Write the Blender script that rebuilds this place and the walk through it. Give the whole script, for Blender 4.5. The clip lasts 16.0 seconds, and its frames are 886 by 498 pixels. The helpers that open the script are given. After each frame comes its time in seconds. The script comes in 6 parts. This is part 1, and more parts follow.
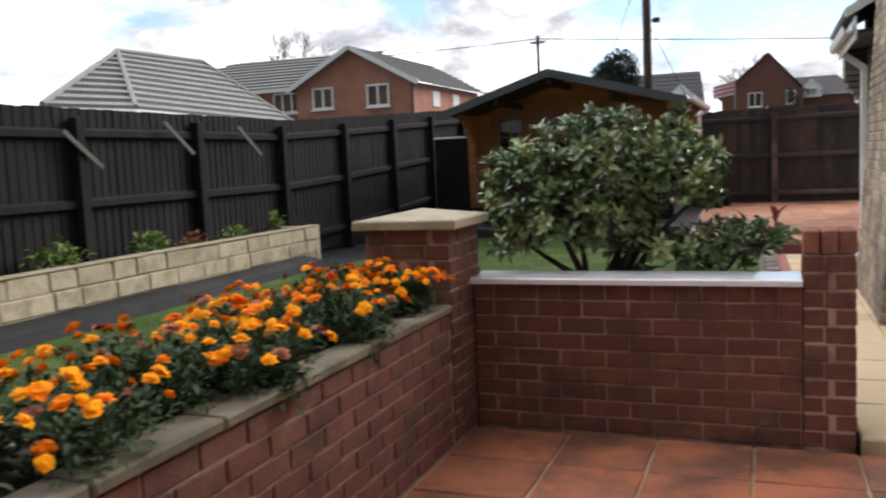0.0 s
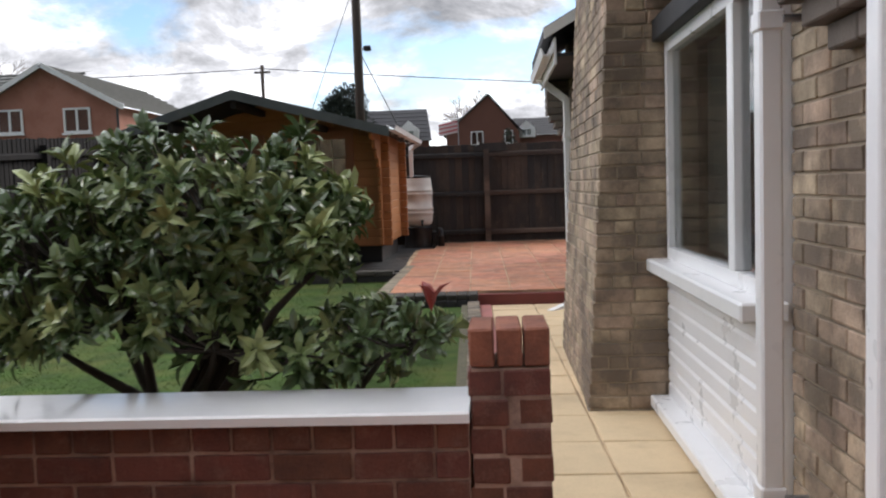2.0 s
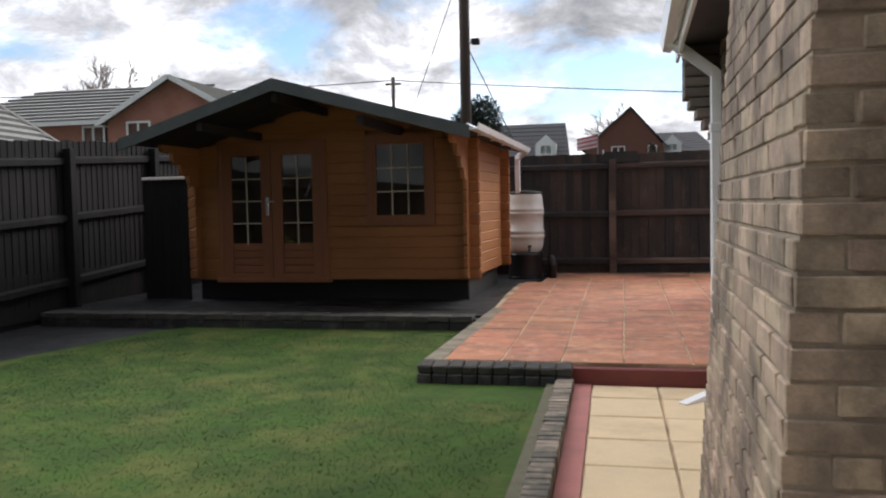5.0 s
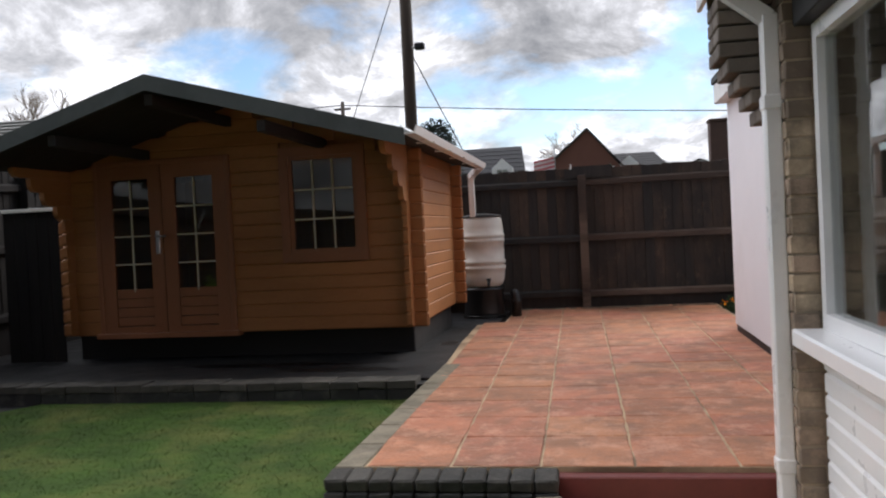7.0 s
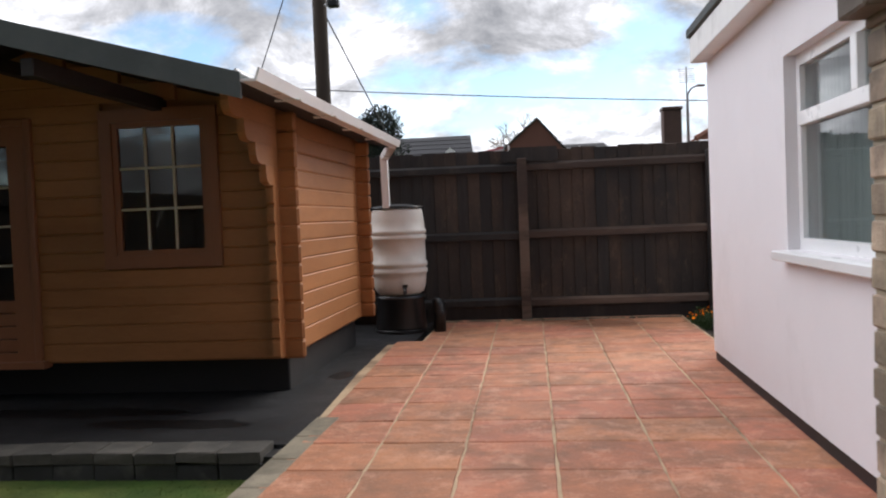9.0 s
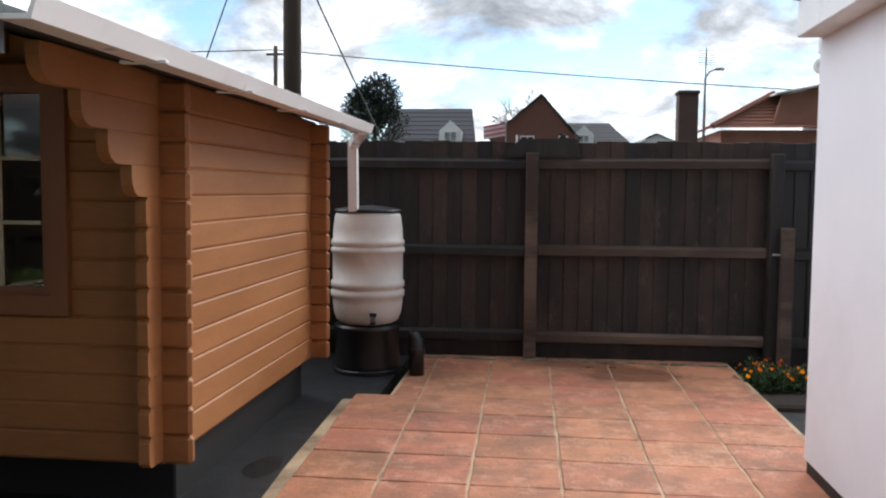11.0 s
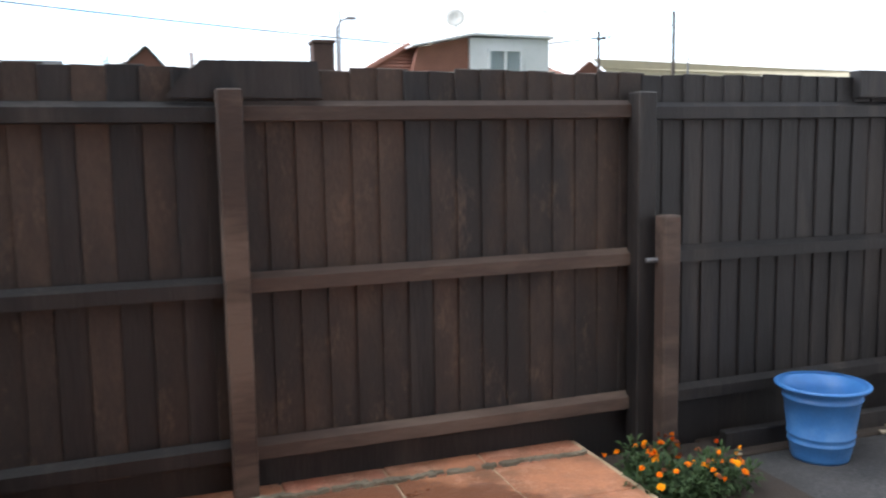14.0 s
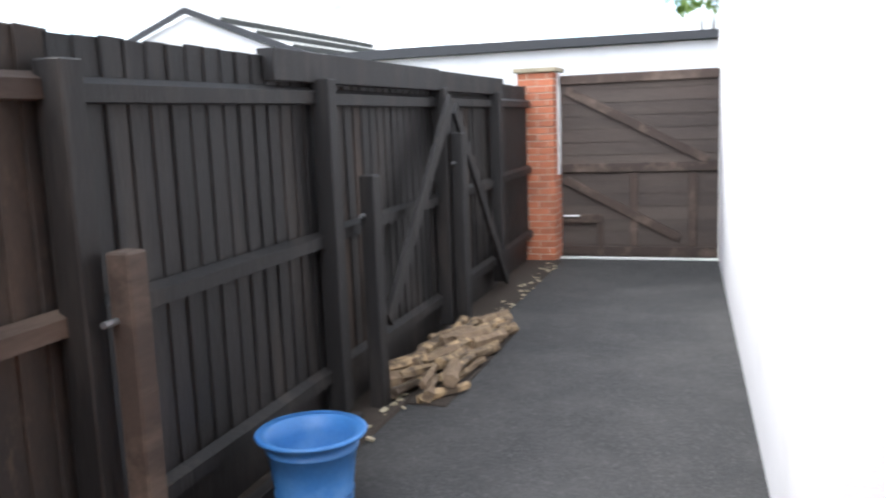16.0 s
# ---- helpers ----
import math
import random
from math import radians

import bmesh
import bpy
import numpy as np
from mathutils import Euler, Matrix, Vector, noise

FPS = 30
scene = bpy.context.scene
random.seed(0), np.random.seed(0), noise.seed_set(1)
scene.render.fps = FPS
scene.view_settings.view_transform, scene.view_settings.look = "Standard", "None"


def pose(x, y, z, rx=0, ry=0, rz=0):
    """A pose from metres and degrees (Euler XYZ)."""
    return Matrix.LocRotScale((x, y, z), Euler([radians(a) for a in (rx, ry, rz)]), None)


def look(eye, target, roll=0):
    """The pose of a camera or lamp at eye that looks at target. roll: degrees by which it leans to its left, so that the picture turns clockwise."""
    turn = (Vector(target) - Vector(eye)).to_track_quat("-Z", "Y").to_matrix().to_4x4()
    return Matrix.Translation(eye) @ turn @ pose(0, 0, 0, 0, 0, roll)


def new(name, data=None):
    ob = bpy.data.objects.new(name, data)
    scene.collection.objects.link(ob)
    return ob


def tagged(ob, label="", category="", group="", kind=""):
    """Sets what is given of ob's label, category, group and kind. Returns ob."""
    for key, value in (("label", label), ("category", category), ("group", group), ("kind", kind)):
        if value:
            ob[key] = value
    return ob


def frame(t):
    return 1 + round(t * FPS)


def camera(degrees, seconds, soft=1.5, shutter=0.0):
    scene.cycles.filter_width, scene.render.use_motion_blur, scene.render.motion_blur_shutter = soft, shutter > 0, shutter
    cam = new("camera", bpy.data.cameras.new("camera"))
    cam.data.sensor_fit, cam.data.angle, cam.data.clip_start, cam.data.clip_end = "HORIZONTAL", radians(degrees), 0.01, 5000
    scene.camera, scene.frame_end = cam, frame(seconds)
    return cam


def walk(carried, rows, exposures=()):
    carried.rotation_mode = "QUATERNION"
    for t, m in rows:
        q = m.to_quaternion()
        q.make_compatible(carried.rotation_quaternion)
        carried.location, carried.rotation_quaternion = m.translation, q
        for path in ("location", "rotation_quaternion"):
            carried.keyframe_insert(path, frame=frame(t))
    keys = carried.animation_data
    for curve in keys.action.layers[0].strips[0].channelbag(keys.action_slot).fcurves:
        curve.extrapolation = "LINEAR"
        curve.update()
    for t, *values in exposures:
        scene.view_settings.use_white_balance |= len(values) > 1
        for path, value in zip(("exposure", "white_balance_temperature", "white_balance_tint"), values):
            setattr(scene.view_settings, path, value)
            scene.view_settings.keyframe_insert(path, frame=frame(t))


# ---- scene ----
cam = camera(55.1, 16.0, soft=2.1, shutter=0.25)
PATH = [
    (0, (1.446, -4.06, 1.284), (0.728, -2.204, 1.081), -2.6),
    (0.5, (1.441, -3.697, 1.269), (1.008, -1.755, 1.062), -2.1),
    (1, (1.472, -3.225, 1.267), (1.196, -1.253, 1.08), -1.8),
    (1.5, (1.515, -2.721, 1.291), (1.363, -0.734, 1.125), -2.3),
    (2, (1.664, -2.232, 1.295), (1.542, -0.242, 1.146), -2.0),
    (2.5, (1.774, -1.74, 1.296), (1.598, 0.247, 1.16), -1.2),
    (3, (1.887, -1.264, 1.328), (1.636, 0.717, 1.208), -1.4),
    (3.5, (2.036, -0.803, 1.347), (1.664, 1.158, 1.219), -1.2),
    (4, (2.013, -0.364, 1.332), (1.578, 1.583, 1.187), -0.8),
    (6.5, (1.727, 2.113, 1.286), (1.314, 4.07, 1.262), -2.1),
    (7, (1.683, 2.59, 1.303), (1.331, 4.559, 1.261), -2.8),
    (7.5, (1.689, 3.112, 1.306), (1.374, 5.086, 1.234), -2.8),
    (8, (1.672, 3.638, 1.303), (1.386, 5.615, 1.217), -2.7),
    (8.5, (1.704, 4.153, 1.297), (1.452, 6.135, 1.202), -3.4),
    (9, (1.772, 4.695, 1.327), (1.533, 6.679, 1.257), -2.3),
    (11.5, (1.508, 7.258, 1.67), (1.274, 9.236, 1.491), 0.7),
    (12, (1.342, 7.82, 1.68), (1.097, 9.794, 1.467), 0.5),
    (12.5, (1.242, 8.392, 1.673), (1.072, 10.375, 1.483), 0.0),
    (13, (1.208, 9.013, 1.687), (1.227, 11.005, 1.513), -0.3),
    (13.5, (1.165, 9.657, 1.698), (1.515, 11.616, 1.501), -1.1),
    (14, (1.229, 10.285, 1.689), (1.872, 12.165, 1.455), -1.0),
    (14.5, (1.249, 10.87, 1.686), (2.225, 12.598, 1.436), -1.4),
    (15, (1.346, 11.36, 1.681), (2.662, 12.844, 1.43), -2.3),
    (15.5, (1.461, 11.771, 1.7), (3.103, 12.88, 1.428), -2.5),
    (16, (1.406, 12.031, 1.723), (3.278, 12.665, 1.421), -2.2),
]
walk(cam, [(t, look(eye, target, roll)) for t, eye, target, roll in PATH],
     exposures=[(0, 0.8, 6380, 12), (1, 0.8, 6380, 12), (2, 0.66, 6380, 12), (4, 0.72, 6380, 12), (6.5, 0.46, 6380, 12), (7.5, 0.56, 6380, 12), (9, 0.68, 6380, 12), (11.5, 0.86, 6080, 8), (12, 1.5, 6080, 8), (12.5, 1.58, 6080, 8), (13, 1.36, 6080, 8), (13.5, 1.3, 6080, 8), (14, 1.6, 6080, 8), (14.5, 2.62, 6080, 8), (15, 2.42, 6080, 8), (15.5, 2.1, 6080, 8), (16, 1.68, 6080, 8)])

# ---------------------------------------------------------------- light
world = bpy.data.worlds.new("sky")
scene.world = world
world.use_nodes = True
wn, wl = world.node_tree.nodes, world.node_tree.links
wn.clear()
SUN_EL, SUN_AZ = 34.0, 40.0   # degrees above the horizon, degrees to the right of +y


def wnode(kind, **kw):
    n = wn.new(kind)
    for k, v in kw.items():
        n.inputs[k].default_value = v
    return n


def wmath(op, a, b=None):
    n = wn.new("ShaderNodeMath")
    n.operation = op
    for i, v in enumerate((a, b)):
        if v is None:
            continue
        if isinstance(v, (int, float)):
            n.inputs[i].default_value = v
        else:
            wl.new(v, n.inputs[i])
    return n.outputs[0]


sky = wn.new("ShaderNodeTexSky")
sky.sky_type = "NISHITA"
sky.sun_disc = False
sky.dust_density, sky.ozone_density = 0.2, 3.0
sky.sun_elevation, sky.sun_rotation = radians(SUN_EL), radians(SUN_AZ)
coord = wn.new("ShaderNodeTexCoord")
sep = wn.new("ShaderNodeSeparateXYZ")
wl.new(coord.outputs["Generated"], sep.inputs[0])
lift = wmath("ADD", wmath("MAXIMUM", sep.outputs["Z"], 0.0), 0.42)
comb = wn.new("ShaderNodeCombineXYZ")
wl.new(wmath("DIVIDE", sep.outputs["X"], lift), comb.inputs[0])
wl.new(wmath("DIVIDE", sep.outputs["Y"], lift), comb.inputs[1])
comb.inputs[2].default_value = 3.7
cover = wnode("ShaderNodeTexNoise", Scale=2.6, Detail=7.0, Roughness=0.55, Distortion=0.15)
shade = wnode("ShaderNodeTexNoise", Scale=4.6, Detail=10.0, Roughness=0.66, Distortion=0.35)
wl.new(comb.outputs[0], cover.inputs["Vector"])
wl.new(comb.outputs[0], shade.inputs["Vector"])
gaps = wn.new("ShaderNodeValToRGB")
gaps.color_ramp.elements[0].position, gaps.color_ramp.elements[1].position = 0.33, 0.45
# the overcast opens low over the houses and thickens higher up
low_gap = wmath("POWER", 2.718, wmath("MULTIPLY", wmath("POWER", wmath("DIVIDE", wmath("SUBTRACT", sep.outputs["Z"], 0.14), 0.09), 2.0), -1.0))
high_bank = wmath("POWER", 2.718, wmath("MULTIPLY", wmath("POWER", wmath("DIVIDE", wmath("SUBTRACT", sep.outputs["Z"], 0.29), 0.11), 2.0), -1.0))
wl.new(wmath("SUBTRACT", cover.outputs["Fac"], wmath("MULTIPLY", low_gap, 0.055)), gaps.inputs[0])
tone = wn.new("ShaderNodeValToRGB")
tone.color_ramp.elements[0].position, tone.color_ramp.elements[0].color = 0.36, (1.0, 1.0, 1.0, 1)
tone.color_ramp.elements[1].position, tone.color_ramp.elements[1].color = 0.74, (0.17, 0.175, 0.187, 1)
for at, grey in ((0.45, 0.66), (0.53, 0.41), (0.62, 0.27)):
    tone.color_ramp.elements.new(at).color = (grey, grey * 1.01, grey * 1.05, 1)
wl.new(wmath("ADD", shade.outputs["Fac"], wmath("MULTIPLY", high_bank, 0.13)), tone.inputs[0])
scaled = wn.new("ShaderNodeVectorMath")
scaled.operation = "SCALE"
scaled.inputs["Scale"].default_value = 0.12
wl.new(sky.outputs[0], scaled.inputs[0])
clouds = wn.new("ShaderNodeVectorMath")
clouds.operation = "SCALE"
clouds.inputs["Scale"].default_value = 1.15
wl.new(tone.outputs[0], clouds.inputs[0])
# sky brightened to the west to light west-facing walls, dimmed to the south
south = wmath("MAXIMUM", wmath("MULTIPLY", sep.outputs["Y"], -1.0), 0.0)
west = wmath("POWER", wmath("MAXIMUM", wmath("ADD", wmath("MULTIPLY", sep.outputs["X"], -0.84), wmath("MULTIPLY", sep.outputs["Z"], 0.54)), 0.0), 4.0)
west = wmath("MULTIPLY", west, wmath("MAXIMUM", wmath("SUBTRACT", 1.0, wmath("MULTIPLY", south, 1.4)), 0.0))
wl.new(wmath("SUBTRACT", wmath("ADD", 1.35, wmath("MULTIPLY", west, 4.4)), wmath("MULTIPLY", wmath("POWER", south, 0.65), 1.24)), clouds.inputs["Scale"])
blend = wn.new("ShaderNodeMix")
blend.data_type = "RGBA"
wl.new(gaps.outputs[0], blend.inputs["Factor"])
wl.new(scaled.outputs[0], blend.inputs["A"])
wl.new(clouds.outputs[0], blend.inputs["B"])
back = wn.new("ShaderNodeBackground")
back.inputs["Strength"].default_value = 1.0
wl.new(blend.outputs["Result"], back.inputs["Color"])
wout = wn.new("ShaderNodeOutputWorld")
wl.new(back.outputs[0], wout.inputs[0])

sun = new("sun", bpy.data.lights.new("sun", "SUN"))
sun.data.energy, sun.data.angle, sun.data.color = 1.9, radians(35), (1.0, 0.95, 0.87)
_a, _e = radians(SUN_AZ), radians(SUN_EL)
sun.matrix_basis = look((20 * math.sin(_a) * math.cos(_e), 20 * math.cos(_a) * math.cos(_e), 20 * math.sin(_e)), (0, 0, 0))


# ---------------------------------------------------------------- materials
def surf(name, col, rough=0.7, var=0.25, scale=6.0, fine=60.0, bump=0.15, dist=0.004, stain=None, stain_scale=1.3,
         stain_amt=0.5, stain_at=0.55, each=0.0, hue=0.0, metal=0.0, coat=0.0, stretch=(1, 1, 1), spec=0.5, wet=0.0, pools=(), bloom=None, bloom_scale=3.0, bloom_amt=0.5, bloom_at=0.6):
    """A weathered surface: two scales of noise in colour and roughness, shaped stains, relief, and a change from piece to piece."""
    m = bpy.data.materials.new(name)
    m.use_nodes = True
    nt = m.node_tree
    n, l = nt.nodes, nt.links
    n.clear()
    out = n.new("ShaderNodeOutputMaterial")
    p = n.new("ShaderNodeBsdfPrincipled")
    l.new(p.outputs[0], out.inputs[0])
    geo = n.new("ShaderNodeNewGeometry")
    mp = n.new("ShaderNodeMapping")
    mp.inputs["Scale"].default_value = stretch
    l.new(geo.outputs["Position"], mp.inputs["Vector"])

    def noi(s, d=4.0, r=0.6):
        t = n.new("ShaderNodeTexNoise")
        t.inputs["Scale"].default_value, t.inputs["Detail"].default_value, t.inputs["Roughness"].default_value = s, d, r
        l.new(mp.outputs[0], t.inputs["Vector"])
        return t.outputs["Fac"]

    def mth(op, a, b):
        t = n.new("ShaderNodeMath")
        t.operation = op
        for i, v in enumerate((a, b)):
            if isinstance(v, (int, float)):
                t.inputs[i].default_value = v
            else:
                l.new(v, t.inputs[i])
        return t.outputs[0]

    big, small = noi(scale), noi(fine, 3.0)
    info = n.new("ShaderNodeObjectInfo")
    f = mth("ADD", mth("MULTIPLY", big, 0.65), mth("MULTIPLY", small, 0.35))
    f = mth("MULTIPLY", mth("SUBTRACT", f, 0.5), 2.0 * var * 1.6)
    if each:
        f = mth("ADD", f, mth("MULTIPLY", mth("SUBTRACT", info.outputs["Random"], 0.5), 2.0 * each))
    val = mth("ADD", f, 1.0)
    hs = n.new("ShaderNodeHueSaturation")
    hs.inputs["Color"].default_value = (*col, 1)
    l.new(val, hs.inputs["Value"])
    if hue:
        r2 = mth("FRACT", mth("MULTIPLY", info.outputs["Random"], 17.3), 0.0)
        l.new(mth("ADD", 0.5 - hue, mth("MULTIPLY", r2, 2 * hue)), hs.inputs["Hue"])
    colour = hs.outputs[0]
    if stain is not None:
        rmp = n.new("ShaderNodeMapRange")
        rmp.inputs["From Min"].default_value, rmp.inputs["From Max"].default_value = stain_at - 0.07, stain_at + 0.1
        rmp.inputs["To Max"].default_value = stain_amt
        l.new(noi(stain_scale, 6.0, 0.65), rmp.inputs["Value"])
        mx = n.new("ShaderNodeMix")
        mx.data_type = "RGBA"
        l.new(rmp.outputs[0], mx.inputs["Factor"])
        l.new(colour, mx.inputs["A"])
        mx.inputs["B"].default_value = (*stain, 1)
        colour = mx.outputs["Result"]
    if bloom is not None:
        rm2 = n.new("ShaderNodeMapRange")
        rm2.inputs["From Min"].default_value, rm2.inputs["From Max"].default_value = bloom_at - 0.05, bloom_at + 0.12
        rm2.inputs["To Max"].default_value = bloom_amt
        l.new(mth("ADD", mth("MULTIPLY", noi(bloom_scale * 1.37 + 0.7, 7.0, 0.7), 0.8), mth("MULTIPLY", small, 0.2)), rm2.inputs["Value"])
        mx2 = n.new("ShaderNodeMix")
        mx2.data_type = "RGBA"
        l.new(rm2.outputs[0], mx2.inputs["Factor"])
        l.new(colour, mx2.inputs["A"])
        mx2.inputs["B"].default_value = (*bloom, 1)
        colour = mx2.outputs["Result"]
    gloss = mth("ADD", rough - 0.1 - wet / 2, mth("MULTIPLY", big, 0.2 + wet))
    for px_, py_, rx_, ry_ in pools:                            # damp patches with a ragged edge
        xyz = n.new("ShaderNodeSeparateXYZ")
        l.new(geo.outputs["Position"], xyz.inputs[0])
        u = mth("DIVIDE", mth("SUBTRACT", xyz.outputs[0], px_), rx_)
        v = mth("DIVIDE", mth("SUBTRACT", xyz.outputs[1], py_), ry_)
        d = mth("ADD", mth("ADD", mth("MULTIPLY", u, u), mth("MULTIPLY", v, v)), mth("MULTIPLY", mth("SUBTRACT", noi(5.0, 5.0, 0.6), 0.5), 2.6))
        damp = n.new("ShaderNodeMapRange")
        damp.inputs["From Min"].default_value, damp.inputs["From Max"].default_value = 1.05, 0.75
        l.new(d, damp.inputs["Value"])
        mx3 = n.new("ShaderNodeMix")
        mx3.data_type = "RGBA"
        l.new(mth("MULTIPLY", damp.outputs[0], 0.75), mx3.inputs["Factor"])
        l.new(colour, mx3.inputs["A"])
        mx3.inputs["B"].default_value = (*[c * 0.38 for c in col], 1)
        colour = mx3.outputs["Result"]
        gloss = mth("SUBTRACT", gloss, mth("MULTIPLY", damp.outputs[0], 0.25))
    l.new(colour, p.inputs["Base Color"])
    l.new(gloss, p.inputs["Roughness"])
    p.inputs["Metallic"].default_value = metal
    p.inputs["Coat Weight"].default_value = coat
    p.inputs["Specular IOR Level"].default_value = spec
    if bump:
        b = n.new("ShaderNodeBump")
        b.inputs["Strength"].default_value, b.inputs["Distance"].default_value = min(1.0, bump * 2), dist
        l.new(mth("ADD", mth("MULTIPLY", small, 0.5), mth("MULTIPLY", big, 0.7)), b.inputs["Height"])
        l.new(b.outputs[0], p.inputs["Normal"])
    return m


def glassy(name, tint=(0.9, 0.95, 0.95), clear=0.72, gloss=0.03):
    m = bpy.data.materials.new(name)
    m.use_nodes = True
    n, l = m.node_tree.nodes, m.node_tree.links
    n.clear()
    out = n.new("ShaderNodeOutputMaterial")
    tr = n.new("ShaderNodeBsdfTransparent")
    tr.inputs[0].default_value = (*[math.sqrt(c * clear) for c in tint], 1)
    gl = n.new("ShaderNodeBsdfGlossy")
    gl.inputs["Roughness"].default_value = 0.02
    lw = n.new("ShaderNodeLayerWeight")
    lw.inputs["Blend"].default_value = 0.5
    pw = n.new("ShaderNodeMath")
    pw.operation = "POWER"
    l.new(lw.outputs["Facing"], pw.inputs[0])
    pw.inputs[1].default_value = 4.4
    fr = n.new("ShaderNodeMath")
    fr.operation = "MULTIPLY_ADD"
    l.new(pw.outputs[0], fr.inputs[0])
    fr.inputs[1].default_value, fr.inputs[2].default_value = 0.94, gloss
    mx = n.new("ShaderNodeMixShader")
    l.new(fr.outputs[0], mx.inputs[0])
    l.new(tr.outputs[0], mx.inputs[1])
    l.new(gl.outputs[0], mx.inputs[2])
    l.new(mx.outputs[0], out.inputs[0])
    return m


M = {}
M["red_brick"] = surf("red_brick", (0.145, 0.052, 0.034), 0.8, 0.4, 14, 120, 0.5, 0.005, (0.05, 0.024, 0.022), 4, 0.6, 0.55, each=0.18, hue=0.01, bloom=(0.26, 0.16, 0.12), bloom_scale=9, bloom_amt=0.55, bloom_at=0.57)
M["edge_brick"] = surf("edge_brick", (0.27, 0.10, 0.058), 0.8, 0.4, 14, 120, 0.5, 0.005, (0.10, 0.04, 0.03), 5, 0.6, 0.54, each=0.15)
M["mortar"] = surf("mortar", (0.42, 0.29, 0.23), 0.9, 0.4, 10, 150, 0.5, 0.004, (0.10, 0.065, 0.055), 4, 0.8, 0.53)
M["buff_brick"] = surf("buff_brick", (0.41, 0.31, 0.22), 0.85, 0.4, 12, 110, 0.5, 0.006, (0.105, 0.08, 0.06), 2.6, 0.8, 0.48, each=0.28, hue=0.012)
M["buff_mortar"] = surf("buff_mortar", (0.34, 0.275, 0.20), 0.9, 0.3, 10, 150, 0.5, 0.004, (0.09, 0.075, 0.06), 2, 0.6)
# corbel brick: the shade under the eaves is put into this darker colour
M["shaded_brick"] = surf("shaded_brick", (0.15, 0.125, 0.105), 0.9, 0.35, 12, 110, 0.4, 0.005, (0.07, 0.06, 0.055), 3, 0.6, 0.5, each=0.2)
M["pale_mortar"] = surf("pale_mortar", (0.55, 0.45, 0.36), 0.9, 0.3, 10, 150, 0.4, 0.004)
M["pier_brick"] = surf("pier_brick", (0.42, 0.14, 0.07), 0.8, 0.3, 14, 120, 0.4, 0.004, each=0.2)
M["terracotta"] = surf("terracotta", (0.43, 0.175, 0.095), 0.68, 0.45, 7, 55, 0.6, 0.008, (0.20, 0.105, 0.062), 3.4, 0.65, 0.52, each=0.13, hue=0.008, wet=0.25, pools=((2.36, 13.45, 0.42, 0.30), (1.9, 13.75, 0.45, 0.14)), bloom=(0.66, 0.36, 0.24), bloom_scale=5, bloom_amt=0.7, bloom_at=0.55)
M["patio_slab"] = surf("patio_slab", (0.40, 0.14, 0.07), 0.5, 0.3, 5, 50, 0.35, 0.004, (0.10, 0.055, 0.04), 2.2, 0.8, 0.5, each=0.2, wet=0.3)
M["grout"] = surf("grout", (0.52, 0.39, 0.25), 0.9, 0.3, 8, 90, 0.4, 0.004, (0.15, 0.095, 0.06), 2.0, 0.8, 0.54)
M["cream_slab"] = surf("cream_slab", (0.66, 0.51, 0.315), 0.8, 0.18, 4, 90, 0.3, 0.003, (0.36, 0.27, 0.165), 2.0, 0.5, 0.57, each=0.08)
M["pink_paint"] = surf("pink_paint", (0.42, 0.16, 0.14), 0.75, 0.18, 5, 70, 0.25, 0.003, (0.22, 0.10, 0.08), 3, 0.5, 0.6)
M["red_paint"] = surf("red_paint", (0.16, 0.035, 0.03), 0.6, 0.25, 6, 70, 0.25, 0.003)
M["bitumen"] = surf("bitumen", (0.013, 0.0135, 0.015), 0.66, 0.5, 4, 60, 0.5, 0.005, (0.03, 0.03, 0.033), 1.6, 0.6, 0.52, wet=0.3, spec=0.28, pools=((-0.45, 9.42, 0.55, 0.13), (-1.3, 9.75, 0.9, 0.14), (0.22, 10.9, 0.09, 0.22)))
M["tarmac"] = surf("tarmac", (0.042, 0.040, 0.039), 0.85, 1.0, 3.2, 55, 1.0, 0.010, (0.022, 0.022, 0.023), 0.9, 0.65, 0.52, wet=0.2, bloom=(0.10, 0.096, 0.09), bloom_scale=22, bloom_amt=0.55, bloom_at=0.56)
M["black_brick"] = surf("black_brick", (0.022, 0.022, 0.023), 0.75, 0.4, 8, 80, 0.5, 0.006, (0.09, 0.085, 0.075), 6, 0.6, 0.58, each=0.25)
M["kerb_brick"] = surf("kerb_brick", (0.27, 0.22, 0.165), 0.85, 0.35, 9, 100, 0.5, 0.005, (0.06, 0.06, 0.05), 3.5, 0.8, 0.5, each=0.3)
M["lawn"] = surf("lawn", (0.043, 0.083, 0.014), 0.9, 0.6, 2.4, 26, 0.25, 0.006, (0.135, 0.14, 0.04), 1.6, 0.6, 0.54, spec=0.2, bloom=(0.022, 0.042, 0.010), bloom_scale=2.2, bloom_amt=0.5, bloom_at=0.52)
M["grass_blade"] = surf("grass_blade", (0.052, 0.10, 0.017), 0.7, 0.7, 2.4, 26, 0.0, stain=(0.16, 0.165, 0.046), stain_scale=1.6, stain_amt=0.6, stain_at=0.54, spec=0.25, bloom=(0.025, 0.048, 0.011), bloom_scale=2.2, bloom_amt=0.5, bloom_at=0.52)
M["soil"] = surf("soil", (0.035, 0.025, 0.018), 0.95, 0.4, 12, 80, 0.8, 0.012)
M["field"] = surf("field", (0.07, 0.085, 0.05), 0.95, 0.3, 0.2, 3, 0.2, 0.02)
